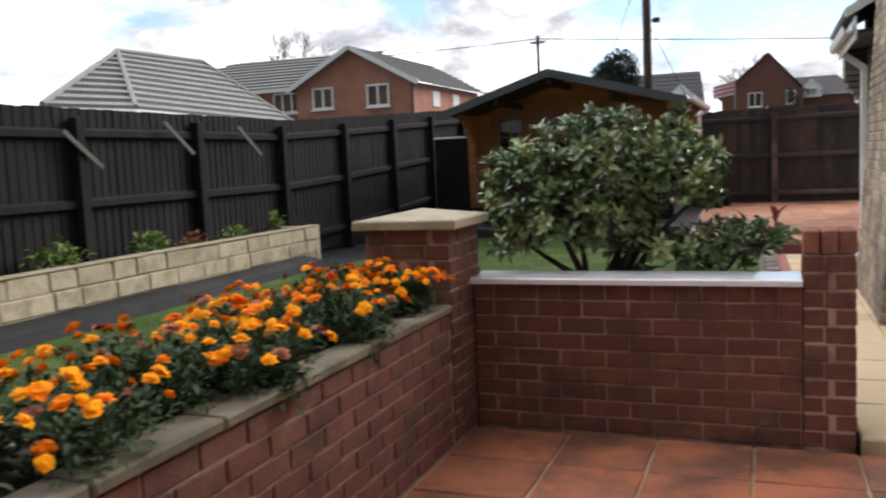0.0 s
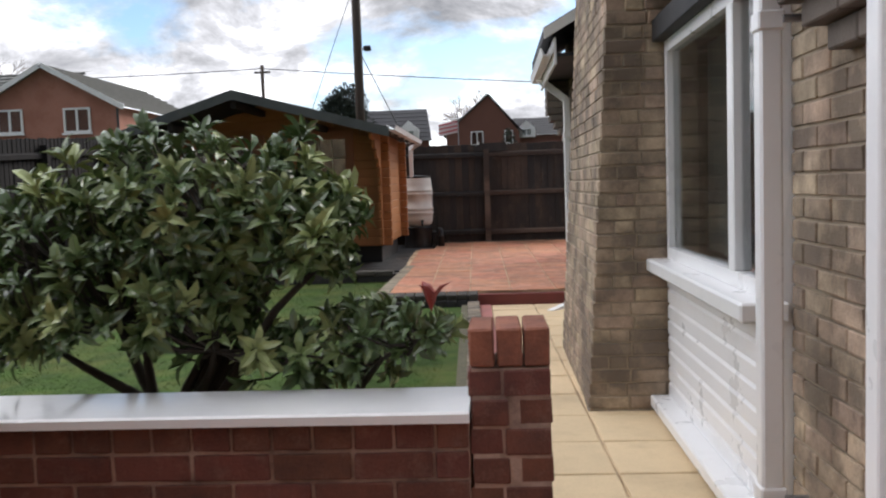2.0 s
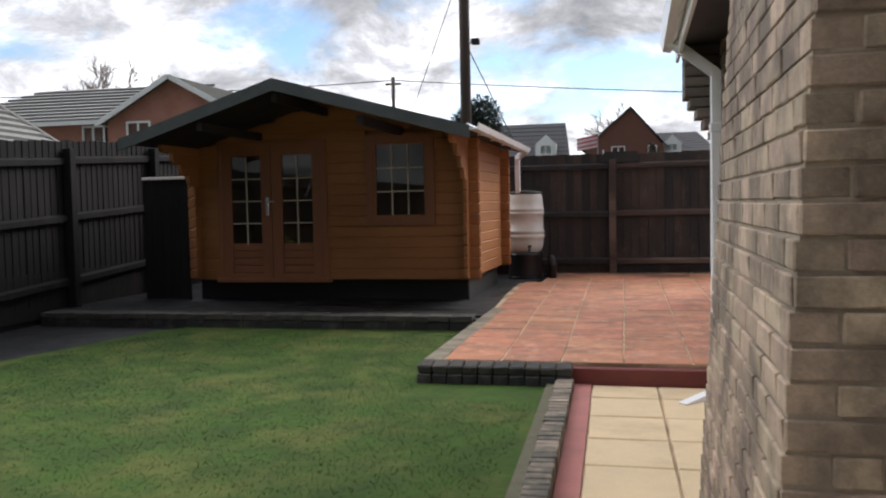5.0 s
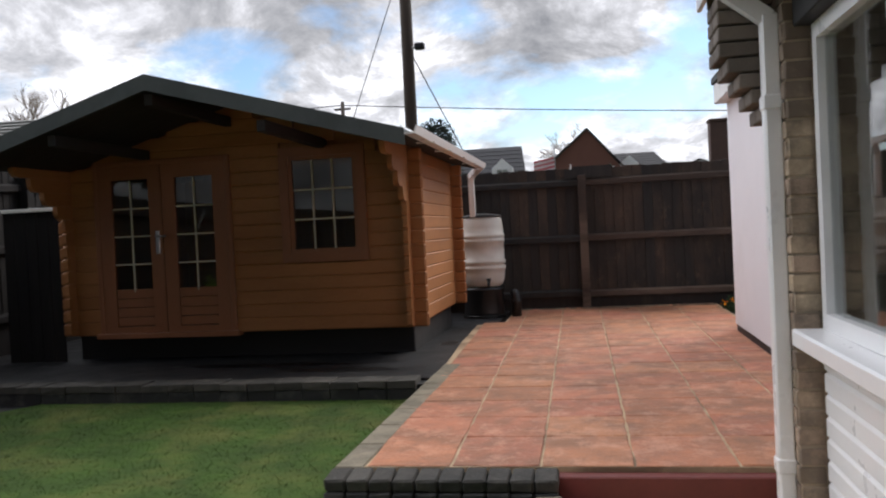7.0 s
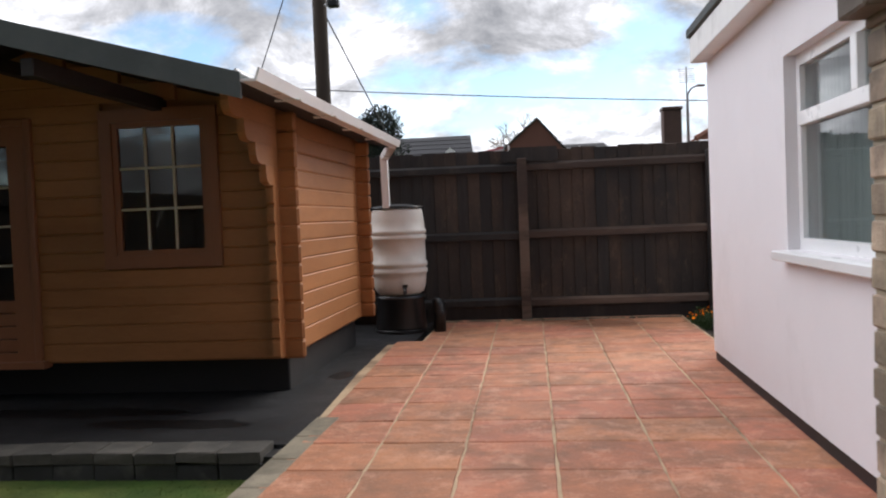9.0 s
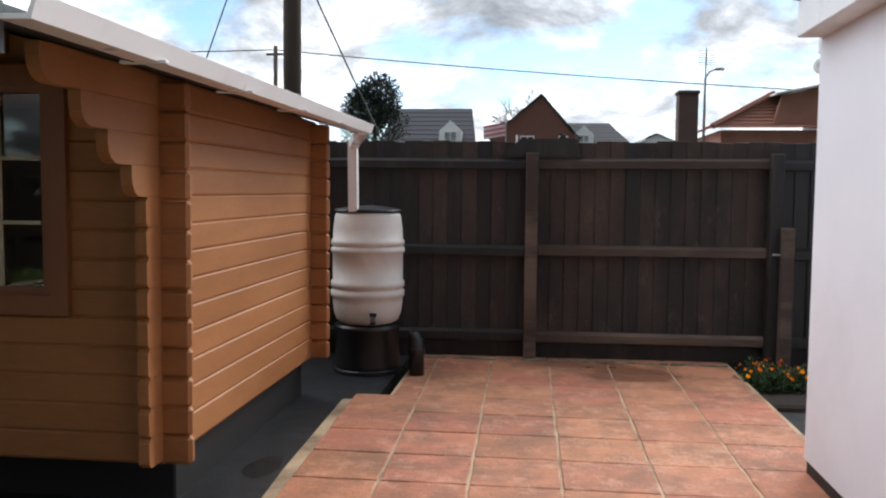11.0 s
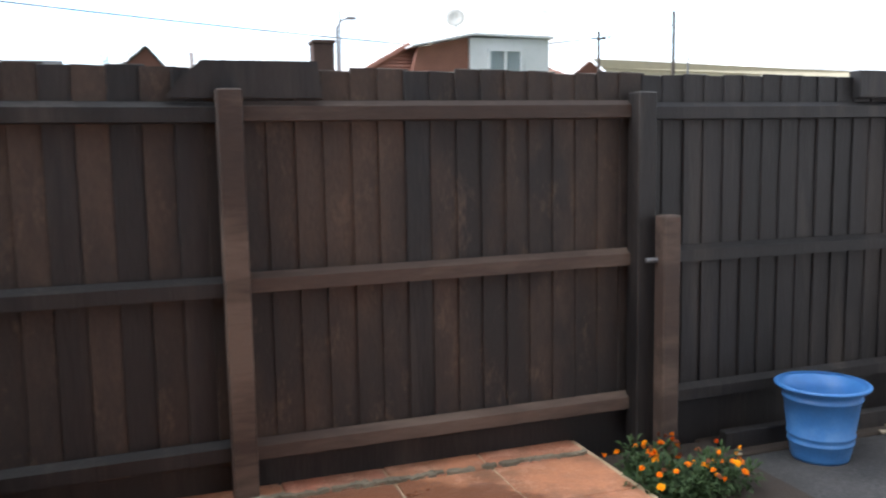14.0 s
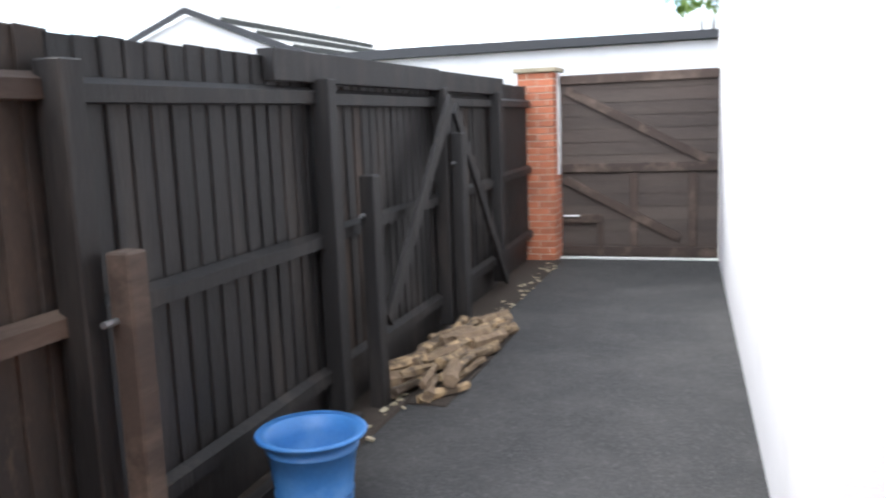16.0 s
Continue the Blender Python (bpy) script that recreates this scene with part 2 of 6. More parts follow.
M["fence_dark"] = surf("fence_dark", (0.0125, 0.0108, 0.0108), 0.6, 0.9, 6, 80, 0.8, 0.006, (0.050, 0.040, 0.034), 5, 0.6, 0.57, each=0.2, stretch=(1, 1, 0.12), spec=0.45)
M["fence_black"] = surf("fence_black", (0.0085, 0.0078, 0.0085), 0.85, 0.5, 5, 70, 0.5, 0.004, (0.022, 0.019, 0.018), 3, 0.6, 0.55, each=0.12, spec=0.3, stretch=(1, 1, 0.15))
M["fence_brown"] = surf("fence_brown", (0.050, 0.033, 0.024), 0.75, 0.7, 4, 70, 0.6, 0.005, (0.015, 0.013, 0.0125), 1.7, 0.9, 0.48, each=0.25, bloom=(0.16, 0.105, 0.072), bloom_scale=5, bloom_amt=0.5, bloom_at=0.60, stretch=(1, 1, 0.4))
M["rail_brown"] = surf("rail_brown", (0.050, 0.032, 0.024), 0.75, 0.45, 5, 70, 0.5, 0.004, (0.17, 0.12, 0.09), 3, 0.6, 0.55, each=0.2, stretch=(0.2, 1, 1))
M["log_orange"] = surf("log_orange", (0.34, 0.148, 0.055), 0.52, 0.24, 3, 60, 0.2, 0.002, (0.22, 0.085, 0.028), 2.2, 0.5, 0.55, each=0.08, stretch=(0.25, 0.25, 1), spec=0.35)
M["log_frame"] = surf("log_frame", (0.25, 0.095, 0.042), 0.5, 0.2, 3, 60, 0.2, 0.002, each=0.06, stretch=(1, 1, 0.3), coat=0.02)
M["felt"] = surf("felt", (0.072, 0.083, 0.084), 0.9, 0.3, 4, 160, 0.5, 0.003, (0.10, 0.11, 0.108), 2, 0.5)
M["upvc"] = surf("upvc", (0.80, 0.80, 0.80), 0.3, 0.04, 4, 40, 0.03, 0.001, (0.6, 0.6, 0.57), 3, 0.25, 0.62, coat=0.2)
M["white_wood"] = surf("white_wood", (0.72, 0.72, 0.70), 0.5, 0.1, 5, 60, 0.1, 0.002, (0.4, 0.39, 0.36), 4, 0.5, 0.62)
M["render_white"] = surf("render_white", (0.74, 0.72, 0.74), 0.85, 0.05, 2, 180, 0.5, 0.003, (0.58, 0.56, 0.56), 1.2, 0.35, 0.6)
# black paint, also used to colour in shade under cabin and eaves
M["black_paint_shade"] = surf("black_paint_shade", (0.012, 0.012, 0.013), 0.6, 0.3, 6, 60, 0.2, 0.002)
M["barrel"] = surf("barrel", (0.66, 0.64, 0.595), 0.5, 0.1, 4, 40, 0.15, 0.003, (0.40, 0.37, 0.31), 5, 0.35, 0.6)
M["black_plastic"] = surf("black_plastic", (0.012, 0.012, 0.013), 0.35, 0.3, 8, 60, 0.1, 0.002)
M["blue_plastic"] = surf("blue_plastic", (0.05, 0.175, 0.44), 0.45, 0.25, 6, 60, 0.1, 0.002, (0.12, 0.26, 0.50), 5, 0.5, 0.55)
M["stone_block"] = surf("stone_block", (0.42, 0.36, 0.25), 0.85, 0.3, 9, 70, 0.8, 0.012, (0.20, 0.16, 0.10), 5, 0.6, 0.55, each=0.15)
M["cap_stone"] = surf("cap_stone", (0.34, 0.29, 0.20), 0.8, 0.25, 7, 80, 0.4, 0.004, (0.17, 0.145, 0.09), 4, 0.6, 0.55)
M["coping_white"] = surf("coping_white", (0.82, 0.82, 0.82), 0.22, 0.04, 5, 60, 0.05, 0.001, coat=0.4)
M["bark"] = surf("bark", (0.034, 0.027, 0.021), 0.9, 0.4, 20, 90, 0.7, 0.006)
M["leaf_dark"] = surf("leaf_dark", (0.088, 0.138, 0.054), 0.25, 0.4, 8, 40, 0.0, spec=0.65)
M["leaf_mid"] = surf("leaf_mid", (0.15, 0.205, 0.075), 0.3, 0.35, 8, 40, 0.0, spec=0.6)
M["leaf_pale"] = surf("leaf_pale", (0.29, 0.34, 0.14), 0.4, 0.3, 8, 40, 0.0)
M["leaf_red"] = surf("leaf_red", (0.26, 0.035, 0.028), 0.4, 0.3, 10, 40, 0.0)
M["leaf_bed"] = surf("leaf_bed", (0.16, 0.25, 0.05), 0.5, 0.3, 8, 40, 0.0)
M["leaf_rust"] = surf("leaf_rust", (0.30, 0.14, 0.06), 0.7, 0.3, 8, 40, 0.0)
M["marigold_leaf"] = surf("marigold_leaf", (0.038, 0.068, 0.022), 0.65, 0.45, 14, 60, 0.0, spec=0.3)
M["petal_orange"] = surf("petal_orange", (0.92, 0.36, 0.004), 0.8, 0.3, 30, 120, 0.0, spec=0.1)
M["petal_amber"] = surf("petal_amber", (0.88, 0.23, 0.004), 0.8, 0.3, 30, 120, 0.0, spec=0.1)
M["petal_rust"] = surf("petal_rust", (0.28, 0.08, 0.03), 0.7, 0.3, 30, 120, 0.0)
M["log_wood"] = surf("log_wood", (0.36, 0.25, 0.14), 0.85, 0.6, 14, 90, 0.8, 0.008, (0.06, 0.042, 0.03), 9, 0.9, 0.47, each=0.35)
M["log_bark"] = surf("log_bark", (0.16, 0.11, 0.07), 0.9, 0.5, 18, 90, 0.8, 0.008, (0.34, 0.25, 0.15), 9, 0.6, 0.55, each=0.3)
M["gate_board"] = surf("gate_board", (0.062, 0.046, 0.038), 0.8, 0.35, 5, 70, 0.4, 0.003, (0.10, 0.078, 0.062), 3, 0.5, 0.55, each=0.15, stretch=(1, 0.15, 1))
M["house_brick"] = surf("house_brick", (0.40, 0.185, 0.135), 0.85, 0.15, 3, 22, 0.1, 0.01, (0.29, 0.115, 0.078), 1.5, 0.6, 0.5)
M["stack_brick"] = surf("stack_brick", (0.085, 0.05, 0.042), 0.9, 0.3, 3, 22, 0.2, 0.01)
M["border_stone"] = surf("border_stone", (0.25, 0.215, 0.155), 0.85, 0.35, 6, 80, 0.5, 0.005, (0.10, 0.085, 0.06), 4, 0.7, 0.50)
M["old_brick"] = surf("old_brick", (0.16, 0.07, 0.05), 0.85, 0.2, 3, 22, 0.1, 0.01, (0.14, 0.06, 0.045), 1.5, 0.6, 0.5)
M["roof_grey"] = surf("roof_grey", (0.23, 0.23, 0.22), 0.85, 0.2, 2, 20, 0.2, 0.01, each=0.08)
M["roof_dark"] = surf("roof_dark", (0.05, 0.05, 0.055), 0.8, 0.2, 2, 20, 0.2, 0.01)
M["roof_rust"] = surf("roof_rust", (0.28, 0.125, 0.088), 0.85, 0.25, 2, 14, 0.2, 0.01)
M["sheet_roof"] = surf("sheet_roof", (0.42, 0.36, 0.24), 0.8, 0.15, 2, 14, 0.1, 0.01)
M["pole_wood"] = surf("pole_wood", (0.07, 0.055, 0.045), 0.9, 0.3, 8, 60, 0.4, 0.004, stretch=(1, 1, 0.1))
M["metal_grey"] = surf("metal_grey", (0.30, 0.30, 0.31), 0.45, 0.2, 8, 60, 0.1, 0.001, metal=0.8)
M["steel"] = surf("steel", (0.6, 0.6, 0.6), 0.3, 0.1, 8, 60, 0.05, 0.001, metal=1.0)
M["cable"] = surf("cable", (0.02, 0.02, 0.02), 0.7, 0.1, 8, 60, 0.0)
M["conifer"] = surf("conifer", (0.026, 0.038, 0.027), 0.8, 0.4, 3, 20, 0.0)
M["twig"] = surf("twig", (0.20, 0.16, 0.12), 0.9, 0.3, 5, 30, 0.0)
M["cream_wood"] = surf("cream_wood", (0.50, 0.44, 0.32), 0.6, 0.15, 6, 60, 0.1, 0.002)
M["old_strut"] = surf("old_strut", (0.11, 0.105, 0.10), 0.8, 0.3, 6, 60, 0.2, 0.002)
# roof boards near black: the porch shade is put into their colour
M["shaded_board"] = surf("shaded_board", (0.016, 0.012, 0.011), 0.8, 0.3, 4, 60, 0.2, 0.002, each=0.2)
M["curtain"] = surf("curtain", (0.36, 0.40, 0.37), 0.9, 0.15, 8, 50, 0.1, 0.003)
M["net"] = surf("net", (0.66, 0.70, 0.68), 0.9, 0.15, 8, 50, 0.1, 0.003)
# dark colour in place of the dimness inside rooms and behind far windows
M["room_shade"] = surf("room_shade", (0.09, 0.085, 0.075), 0.9, 0.2, 2, 20, 0.0)
M["flag_red"] = surf("flag_red", (0.50, 0.12, 0.14), 0.8, 0.1, 4, 30, 0.0)
M["flag_pale"] = surf("flag_pale", (0.62, 0.50, 0.52), 0.8, 0.1, 4, 30, 0.0)
M["moss"] = surf("moss", (0.12, 0.11, 0.07), 0.95, 0.4, 20, 90, 0.5, 0.006)
M["kerb_top"] = surf("kerb_top", (0.066, 0.060, 0.052), 0.88, 0.45, 8, 80, 0.6, 0.006, (0.022, 0.022, 0.02), 3.5, 0.7, 0.52, each=0.2, bloom=(0.22, 0.21, 0.18), bloom_scale=16, bloom_amt=0.5, bloom_at=0.63)
M["worn_coping"] = surf("worn_coping", (0.17, 0.145, 0.10), 0.85, 0.35, 7, 80, 0.5, 0.005, (0.07, 0.058, 0.04), 4, 0.7, 0.5, each=0.15)
M["glass"] = glassy("glass")
M["shed_glass"] = glassy("shed_glass", (0.85, 0.9, 0.85), 0.75, 0.10)


# ---------------------------------------------------------------- builders
def where(ob):
    m = ob.matrix_parent_inverse @ ob.matrix_basis
    return where(ob.parent) @ m if ob.parent else ob.matrix_basis.copy()


def part(name, bm, material, parent=None, label="", smooth=False):
    """Links a bmesh, built in world metres, as one mesh under its thing."""
    me = bpy.data.meshes.new(name)
    bmesh.ops.recalc_face_normals(bm, faces=bm.faces)
    if smooth:
        for f in bm.faces:
            f.smooth = True
    bm.to_mesh(me)
    bm.free()
    me.materials.append(M[material])
    ob = new(name, me)
    if parent is not None:
        ob.parent = parent
        ob.matrix_parent_inverse = where(parent).inverted()
    if label:
        tagged(ob, label)
    return ob


def thing(name, base, label, category, group="", kind=""):
    ob = new(name)
    ob.empty_display_size = 0.1
    ob.matrix_basis = Matrix.Translation(base)
    return tagged(ob, label, category, group, kind)


def box(bm, x0, x1, y0, y1, z0, z1, bevel=0.0, m=None):
    vs = [bm.verts.new(v) for v in ((x0, y0, z0), (x1, y0, z0), (x1, y1, z0), (x0, y1, z0), (x0, y0, z1), (x1, y0, z1), (x1, y1, z1), (x0, y1, z1))]
    fs = [bm.faces.new([vs[i] for i in q]) for q in ((3, 2, 1, 0), (4, 5, 6, 7), (0, 1, 5, 4), (1, 2, 6, 5), (2, 3, 7, 6), (3, 0, 4, 7))]
    if bevel:
        es = list({e for f in fs for e in f.edges})
        r = bmesh.ops.bevel(bm, geom=es, offset=bevel, segments=1, affect="EDGES", profile=0.5)
        vs = list({v for f in r["faces"] for v in f.verts} | {v for v in vs if v.is_valid})
    if m is not None:
        bmesh.ops.transform(bm, matrix=m, verts=[v for v in vs if v.is_valid])
    return bm


def boxes(*rows, bevel=0.0):
    bm = bmesh.new()
    for r in rows:
        box(bm, *r, bevel=bevel)
    return bm


def prism(bm, pts, a0, a1, axis="y"):
    """A profile (pairs) carried along an axis. axis y: pairs are x, z; axis x: pairs are y, z; axis z: pairs are x, y."""
    def at(p, a):
        return {"y": (p[0], a, p[1]), "x": (a, p[0], p[1]), "z": (p[0], p[1], a)}[axis]
    lo, hi = [bm.verts.new(at(p, a0)) for p in pts], [bm.verts.new(at(p, a1)) for p in pts]
    bm.faces.new(lo)
    bm.faces.new(hi[::-1])
    for i in range(len(pts)):
        j = (i + 1) % len(pts)
        bm.faces.new((lo[i], hi[i], hi[j], lo[j]))
    return bm


def beam(bm, a, b, w, d, up=(0, 0, 1)):
    """A bar of section w x d from a to b."""
    a, b = Vector(a), Vector(b)
    z = (b - a).normalized()
    x = Vector(up).cross(z)
    if x.length < 1e-3:
        x = Vector((1, 0, 0)).cross(z)
    x.normalize()
    y = z.cross(x)
    ring = [(-w / 2, -d / 2), (w / 2, -d / 2), (w / 2, d / 2), (-w / 2, d / 2)]
    lo = [bm.verts.new(a + x * u + y * v) for u, v in ring]
    hi = [bm.verts.new(b + x * u + y * v) for u, v in ring]
    bm.faces.new(lo[::-1])
    bm.faces.new(hi)
    for i in range(4):
        j = (i + 1) % 4
        bm.faces.new((lo[i], lo[j], hi[j], hi[i]))
    return bm


def tube(bm, pts, radii, seg=8, caps=True):
    """A round tube through points, each with its radius."""
    pts = [Vector(p) for p in pts]
    rings = []
    for i, p in enumerate(pts):
        t = (pts[min(i + 1, len(pts) - 1)] - pts[max(i - 1, 0)]).normalized()
        x = t.orthogonal().normalized() if abs(t.z) > 0.95 else Vector((0, 0, 1)).cross(t).normalized()
        if rings:
            x = (rings[-1][1] - t * rings[-1][1].dot(t)).normalized()
        y = t.cross(x)
        rings.append(([bm.verts.new(p + radii[i] * (math.cos(6.2832 * k / seg) * x + math.sin(6.2832 * k / seg) * y)) for k in range(seg)], x))
    for (a, _), (b, _) in zip(rings, rings[1:]):
        for k in range(seg):
            bm.faces.new((a[k], a[(k + 1) % seg], b[(k + 1) % seg], b[k]))
    if caps:
        bm.faces.new(rings[0][0][::-1])
        bm.faces.new(rings[-1][0])
    return bm


def lathe(bm, rz, cx, cy, seg=32, close=True):
    """A turned body: pairs of radius, height."""
    rings = [[bm.verts.new((cx + r * math.cos(6.2832 * k / seg), cy + r * math.sin(6.2832 * k / seg), z)) for k in range(seg)] for r, z in rz]
    for a, b in zip(rings, rings[1:]):
        for k in range(seg):
            bm.faces.new((a[k], a[(k + 1) % seg], b[(k + 1) % seg], b[k]))
    if close:
        bm.faces.new(rings[0][::-1])
        bm.faces.new(rings[-1])
    return bm


SHARED = {}


def block_mesh(name, sx, sy, sz, material, bevel=0.004, jitter=0.0, seed=0):
    """A worn block round its own centre, shared by alike pieces."""
    key = (name, round(sx, 3), round(sy, 3), round(sz, 3), material, seed)
    if key not in SHARED:
        bm = bmesh.new()
        box(bm, -sx / 2, sx / 2, -sy / 2, sy / 2, -sz / 2, sz / 2, bevel)
        if jitter:
            rnd = random.Random(seed + 5)
            for v in bm.verts:
                v.co += Vector([rnd.uniform(-jitter, jitter) for _ in range(3)])
        bmesh.ops.recalc_face_normals(bm, faces=bm.faces)
        me = bpy.data.meshes.new(name)
        bm.to_mesh(me)
        bm.free()
        me.materials.append(M[material])
        SHARED[key] = me
    return SHARED[key]


def piece(name, mesh, parent, x, y, z, rz=0.0, rx=0.0, ry=0.0):
    ob = new(name, mesh)
    ob.parent = parent
    ob.matrix_parent_inverse = where(parent).inverted()
    ob.matrix_basis = pose(x, y, z, rx, ry, rz)
    return ob

# ---------------------------------------------------------------- ground and paving
LAWN_Z, PATH_Z, PATIO_Z, TER_Z = 0.06, -0.02, -0.085, 0.20


def sheet(name, pts, z, material, label, category="ground", thick=0.08):
    bm = bmesh.new()
    prism(bm, pts, z - thick, z, "z")
    return tagged(part(name, bm, material), label, category, kind="structure")


bm = bmesh.new()
bmesh.ops.create_grid(bm, x_segments=2, y_segments=2, size=900, matrix=Matrix.Translation((0, 0, -0.2)))
tagged(part("ground", bm, "field"), "rough dull green ground reaching the horizon", "ground", kind="structure")

lawn_pts = [(-3.70, -9), (-0.62, -9), (-0.62, 0.24), (1.49, 0.24), (1.315, 6.31), (0.405, 6.31), (0.405, 8.80), (-2.75, 8.80),
            (-2.95, 8.45), (-3.2, 7.4), (-3.45, 6.1), (-3.70, 4.9)]
sheet("lawn", lawn_pts, LAWN_Z, "lawn", "short mown green lawn with pale worn patches", "lawn", 0.2)
sheet("side_path", [(-4.8, -9), (-3.70, -9), (-3.70, 4.9), (-3.45, 6.1), (-3.2, 7.4), (-2.95, 8.45), (-2.75, 8.8), (-4.8, 9.1)], 0.045, "bitumen",
      "dark bitumen path curving round the lawn", "path", 0.2)
sheet("shed_apron", [(-4.8, 8.96), (0.42, 8.96), (0.52, 12.3), (0.52, 14.1), (-4.8, 14.1)], 0.185, "bitumen",
      "damp black bitumen apron round the log cabin", "path", 0.3)
sheet("driveway", [(3.19, 10.5), (3.19, 14.5), (14, 14.6), (14, 11.3), (6, 11)], 0.08, "tarmac", "dark grey tarmac side drive", "drive", 0.25)
sheet("terrace_bed", [(0.42, 6.5), (3.21, 6.5), (3.21, 14.12), (0.60, 14.12), (0.60, 12.36), (0.30, 12.36), (0.34, 10.9), (0.42, 9.5)], TER_Z - 0.007, "grout",
      "sandy mortar joints of the terrace", "terrace", 0.3)
sheet("patio_bed", [(0.01, -7), (2.62, -7), (2.62, -0.0), (0.01, -0.0)], PATIO_Z - 0.012, "grout", "mortar joints of the patio", "patio", 0.2)


def lie_on_path(ob):
    """The garden path climbs to the terrace and runs a little askew to the walls."""
    for v in ob.data.vertices:
        v.co.x -= 0.0275 * (v.co.y - 3.4)
        v.co.z += 0.0125 * v.co.y
    return ob


lie_on_path(sheet("path_bed", [(1.73, 0.01), (2.80, 0.01), (2.80, 6.41), (1.58, 6.41), (1.58, 0.26), (1.73, 0.26)], PATH_Z - 0.012, "grout", "mortar joints of the path", "path", 0.2))
tagged(lie_on_path(part("path_edge_strip", boxes((1.575, 1.688, 0.24, 6.41, PATH_Z - 0.1, PATH_Z + 0.004)), "pink_paint")),
       "pink painted concrete strip along the path", "path edging", kind="structure")
tagged(part("terrace_riser", boxes((1.47, 2.45, 6.42, 6.50, -0.1, TER_Z - 0.03), bevel=0.006), "red_paint"),
       "dark red painted riser of the terrace step", "step", kind="structure")
tagged(part("terrace_border", boxes(*[(0.41, 0.55, 6.47 + 0.433 * k, 6.894 + 0.433 * k, TER_Z - 0.1, TER_Z + 0.002) for k in range(7)], bevel=0.006), "border_stone"),
       "pale stone border of the terrace", "edging", kind="structure")

# ---------------------------------------------------------------- boundary fences
FY = 14.0


def fence_y(x):
    return FY + 0.02 * (x - 1.5)


def featheredge(name, length, z0, z1, mat_board, mat_rail, posts, label, rail_z=(0.39, 1.13, 1.86), pitch=0.1, top=None, seed=1, board_mats=None, rise=lambda x: 0.0):
    """A close-board fence along local +x, rails and posts on the -y side."""
    rnd = random.Random(seed)
    ob = thing(name, (0, 0, 0), label, "fence")
    shapes = []
    for k in range(4):
        shapes.append(block_mesh("board", pitch * 1.2, 0.014, z1 - z0, mat_board, 0.003, 0.0025, k))
    alt = [block_mesh("board", pitch * 1.2, 0.014, z1 - z0, "fence_brown", 0.003, 0.0025, 10 + k) for k in range(3)]
    n = int(length / pitch)
    for i in range(n):
        x = (i + 0.5) * pitch
        brown = board_mats and rnd.random() < board_mats(x)
        piece("board", rnd.choice(alt if brown else shapes), ob, x, 0.012 + rnd.uniform(-0.0015, 0.0015), (z0 + z1) / 2 + rise(x) + rnd.uniform(-0.012, 0.006), rz=5.5 + rnd.uniform(-0.8, 0.8))
    edges = [0.0] + list(posts) + [length]
    for za in rail_z:
        for a, b in zip(edges, edges[1:]):
            if b - a < 0.3:
                continue
            bm = bmesh.new()
            s = rnd.uniform(-0.012, 0.012)
            prism(bm, [(-0.055, za - 0.04), (-0.012, za - 0.045), (-0.012, za + 0.045), (-0.055, za + 0.02)], a + 0.02, b - 0.02, "x")
            for v in bm.verts:
                v.co.z += s * (v.co.x - a) / (b - a) + rise(v.co.x)
            part("rail", bm, mat_rail(a) if callable(mat_rail) else mat_rail, ob)
    for x in posts:
        bm = bmesh.new()
        box(bm, x - 0.052, x + 0.052, -0.125, -0.02, z0 - 0.15, z1 - 0.1 + rise(x) + (top or 0), 0.006)
        part("post", bm, mat_rail(x) if callable(mat_rail) else mat_rail, ob)
    bm = bmesh.new()
    box(bm, 0, length, 0.022, 0.045, z0 - 0.32, z0 + 0.03, 0.004)
    part("gravel_board", bm, mat_board, ob)
    if rise(length) > 0:                                        # a second board closes the foot where the fence climbs
        part("gravel_board", boxes((length * 0.63, length, 0.002, 0.028, z0, z0 + rise(length) + 0.04), bevel=0.004), mat_board, ob)
    return ob


back_fence = featheredge("back_fence", 16.0, 0.33, 2.05, "fence_dark", lambda x: "rail_brown" if 6.2 < x < 8.3 else "fence_dark",
                         [0.35, 2.45, 4.35, 6.33, 8.32, 10.2, 12.2, 13.9], "tall close-board timber fence stained dark brown",
                         board_mats=lambda x: 0.94 if 6.3 < x < 8.4 else (0.1 if 4.4 < x < 6.3 else 0.05), seed=3, pitch=0.125)
back_fence.matrix_basis = pose(-4.78, fence_y(-4.78), 0, 0, 0, 1.146)
left_fence = featheredge("side_fence", 22.0, 0.1, 1.955, "fence_black", "fence_black", [1.2, 3.0, 4.8, 6.6, 8.4, 10.2, 12.0, 13.8, 15.6, 17.4, 19.2, 21.0],
                         "tall black-stained timber fence with slanting struts", rail_z=(0.3, 1.05, 1.72), seed=5, pitch=0.11, rise=lambda x: max(0.0, (x - 14.2) * 0.062))
left_fence.matrix_basis = pose(-4.66, -8.0, 0.0, 0, 0, 90)

# ---------------------------------------------------------------- log cabin
SX0, SX1, SY0, SY1 = -3.36, 0.05, 10.12, 12.5
SB, SE = 0.447, 2.05          # floor and eaves


cabin = thing("log_cabin", (-1.6, 11.3, 0.19), "orange-stained interlocking log cabin with a felted roof and deep porch", "garden cabin")
bm = bmesh.new()
box(bm, SX0 - 0.12, SX1 - 0.07, SY0 + 0.27, SY1 - 0.03, 0.15, SB - 0.001, 0.01)
# bearers made black: their colour stands in for shade under the cabin
part("plinth", bm, "black_paint_shade", cabin, "timber bearers blackened as the shaded void under the cabin")
COURSE = 0.125
SIDE_DROP = -0.018          # the side logs lie a little higher, on a taller first log
rnd = random.Random(2)


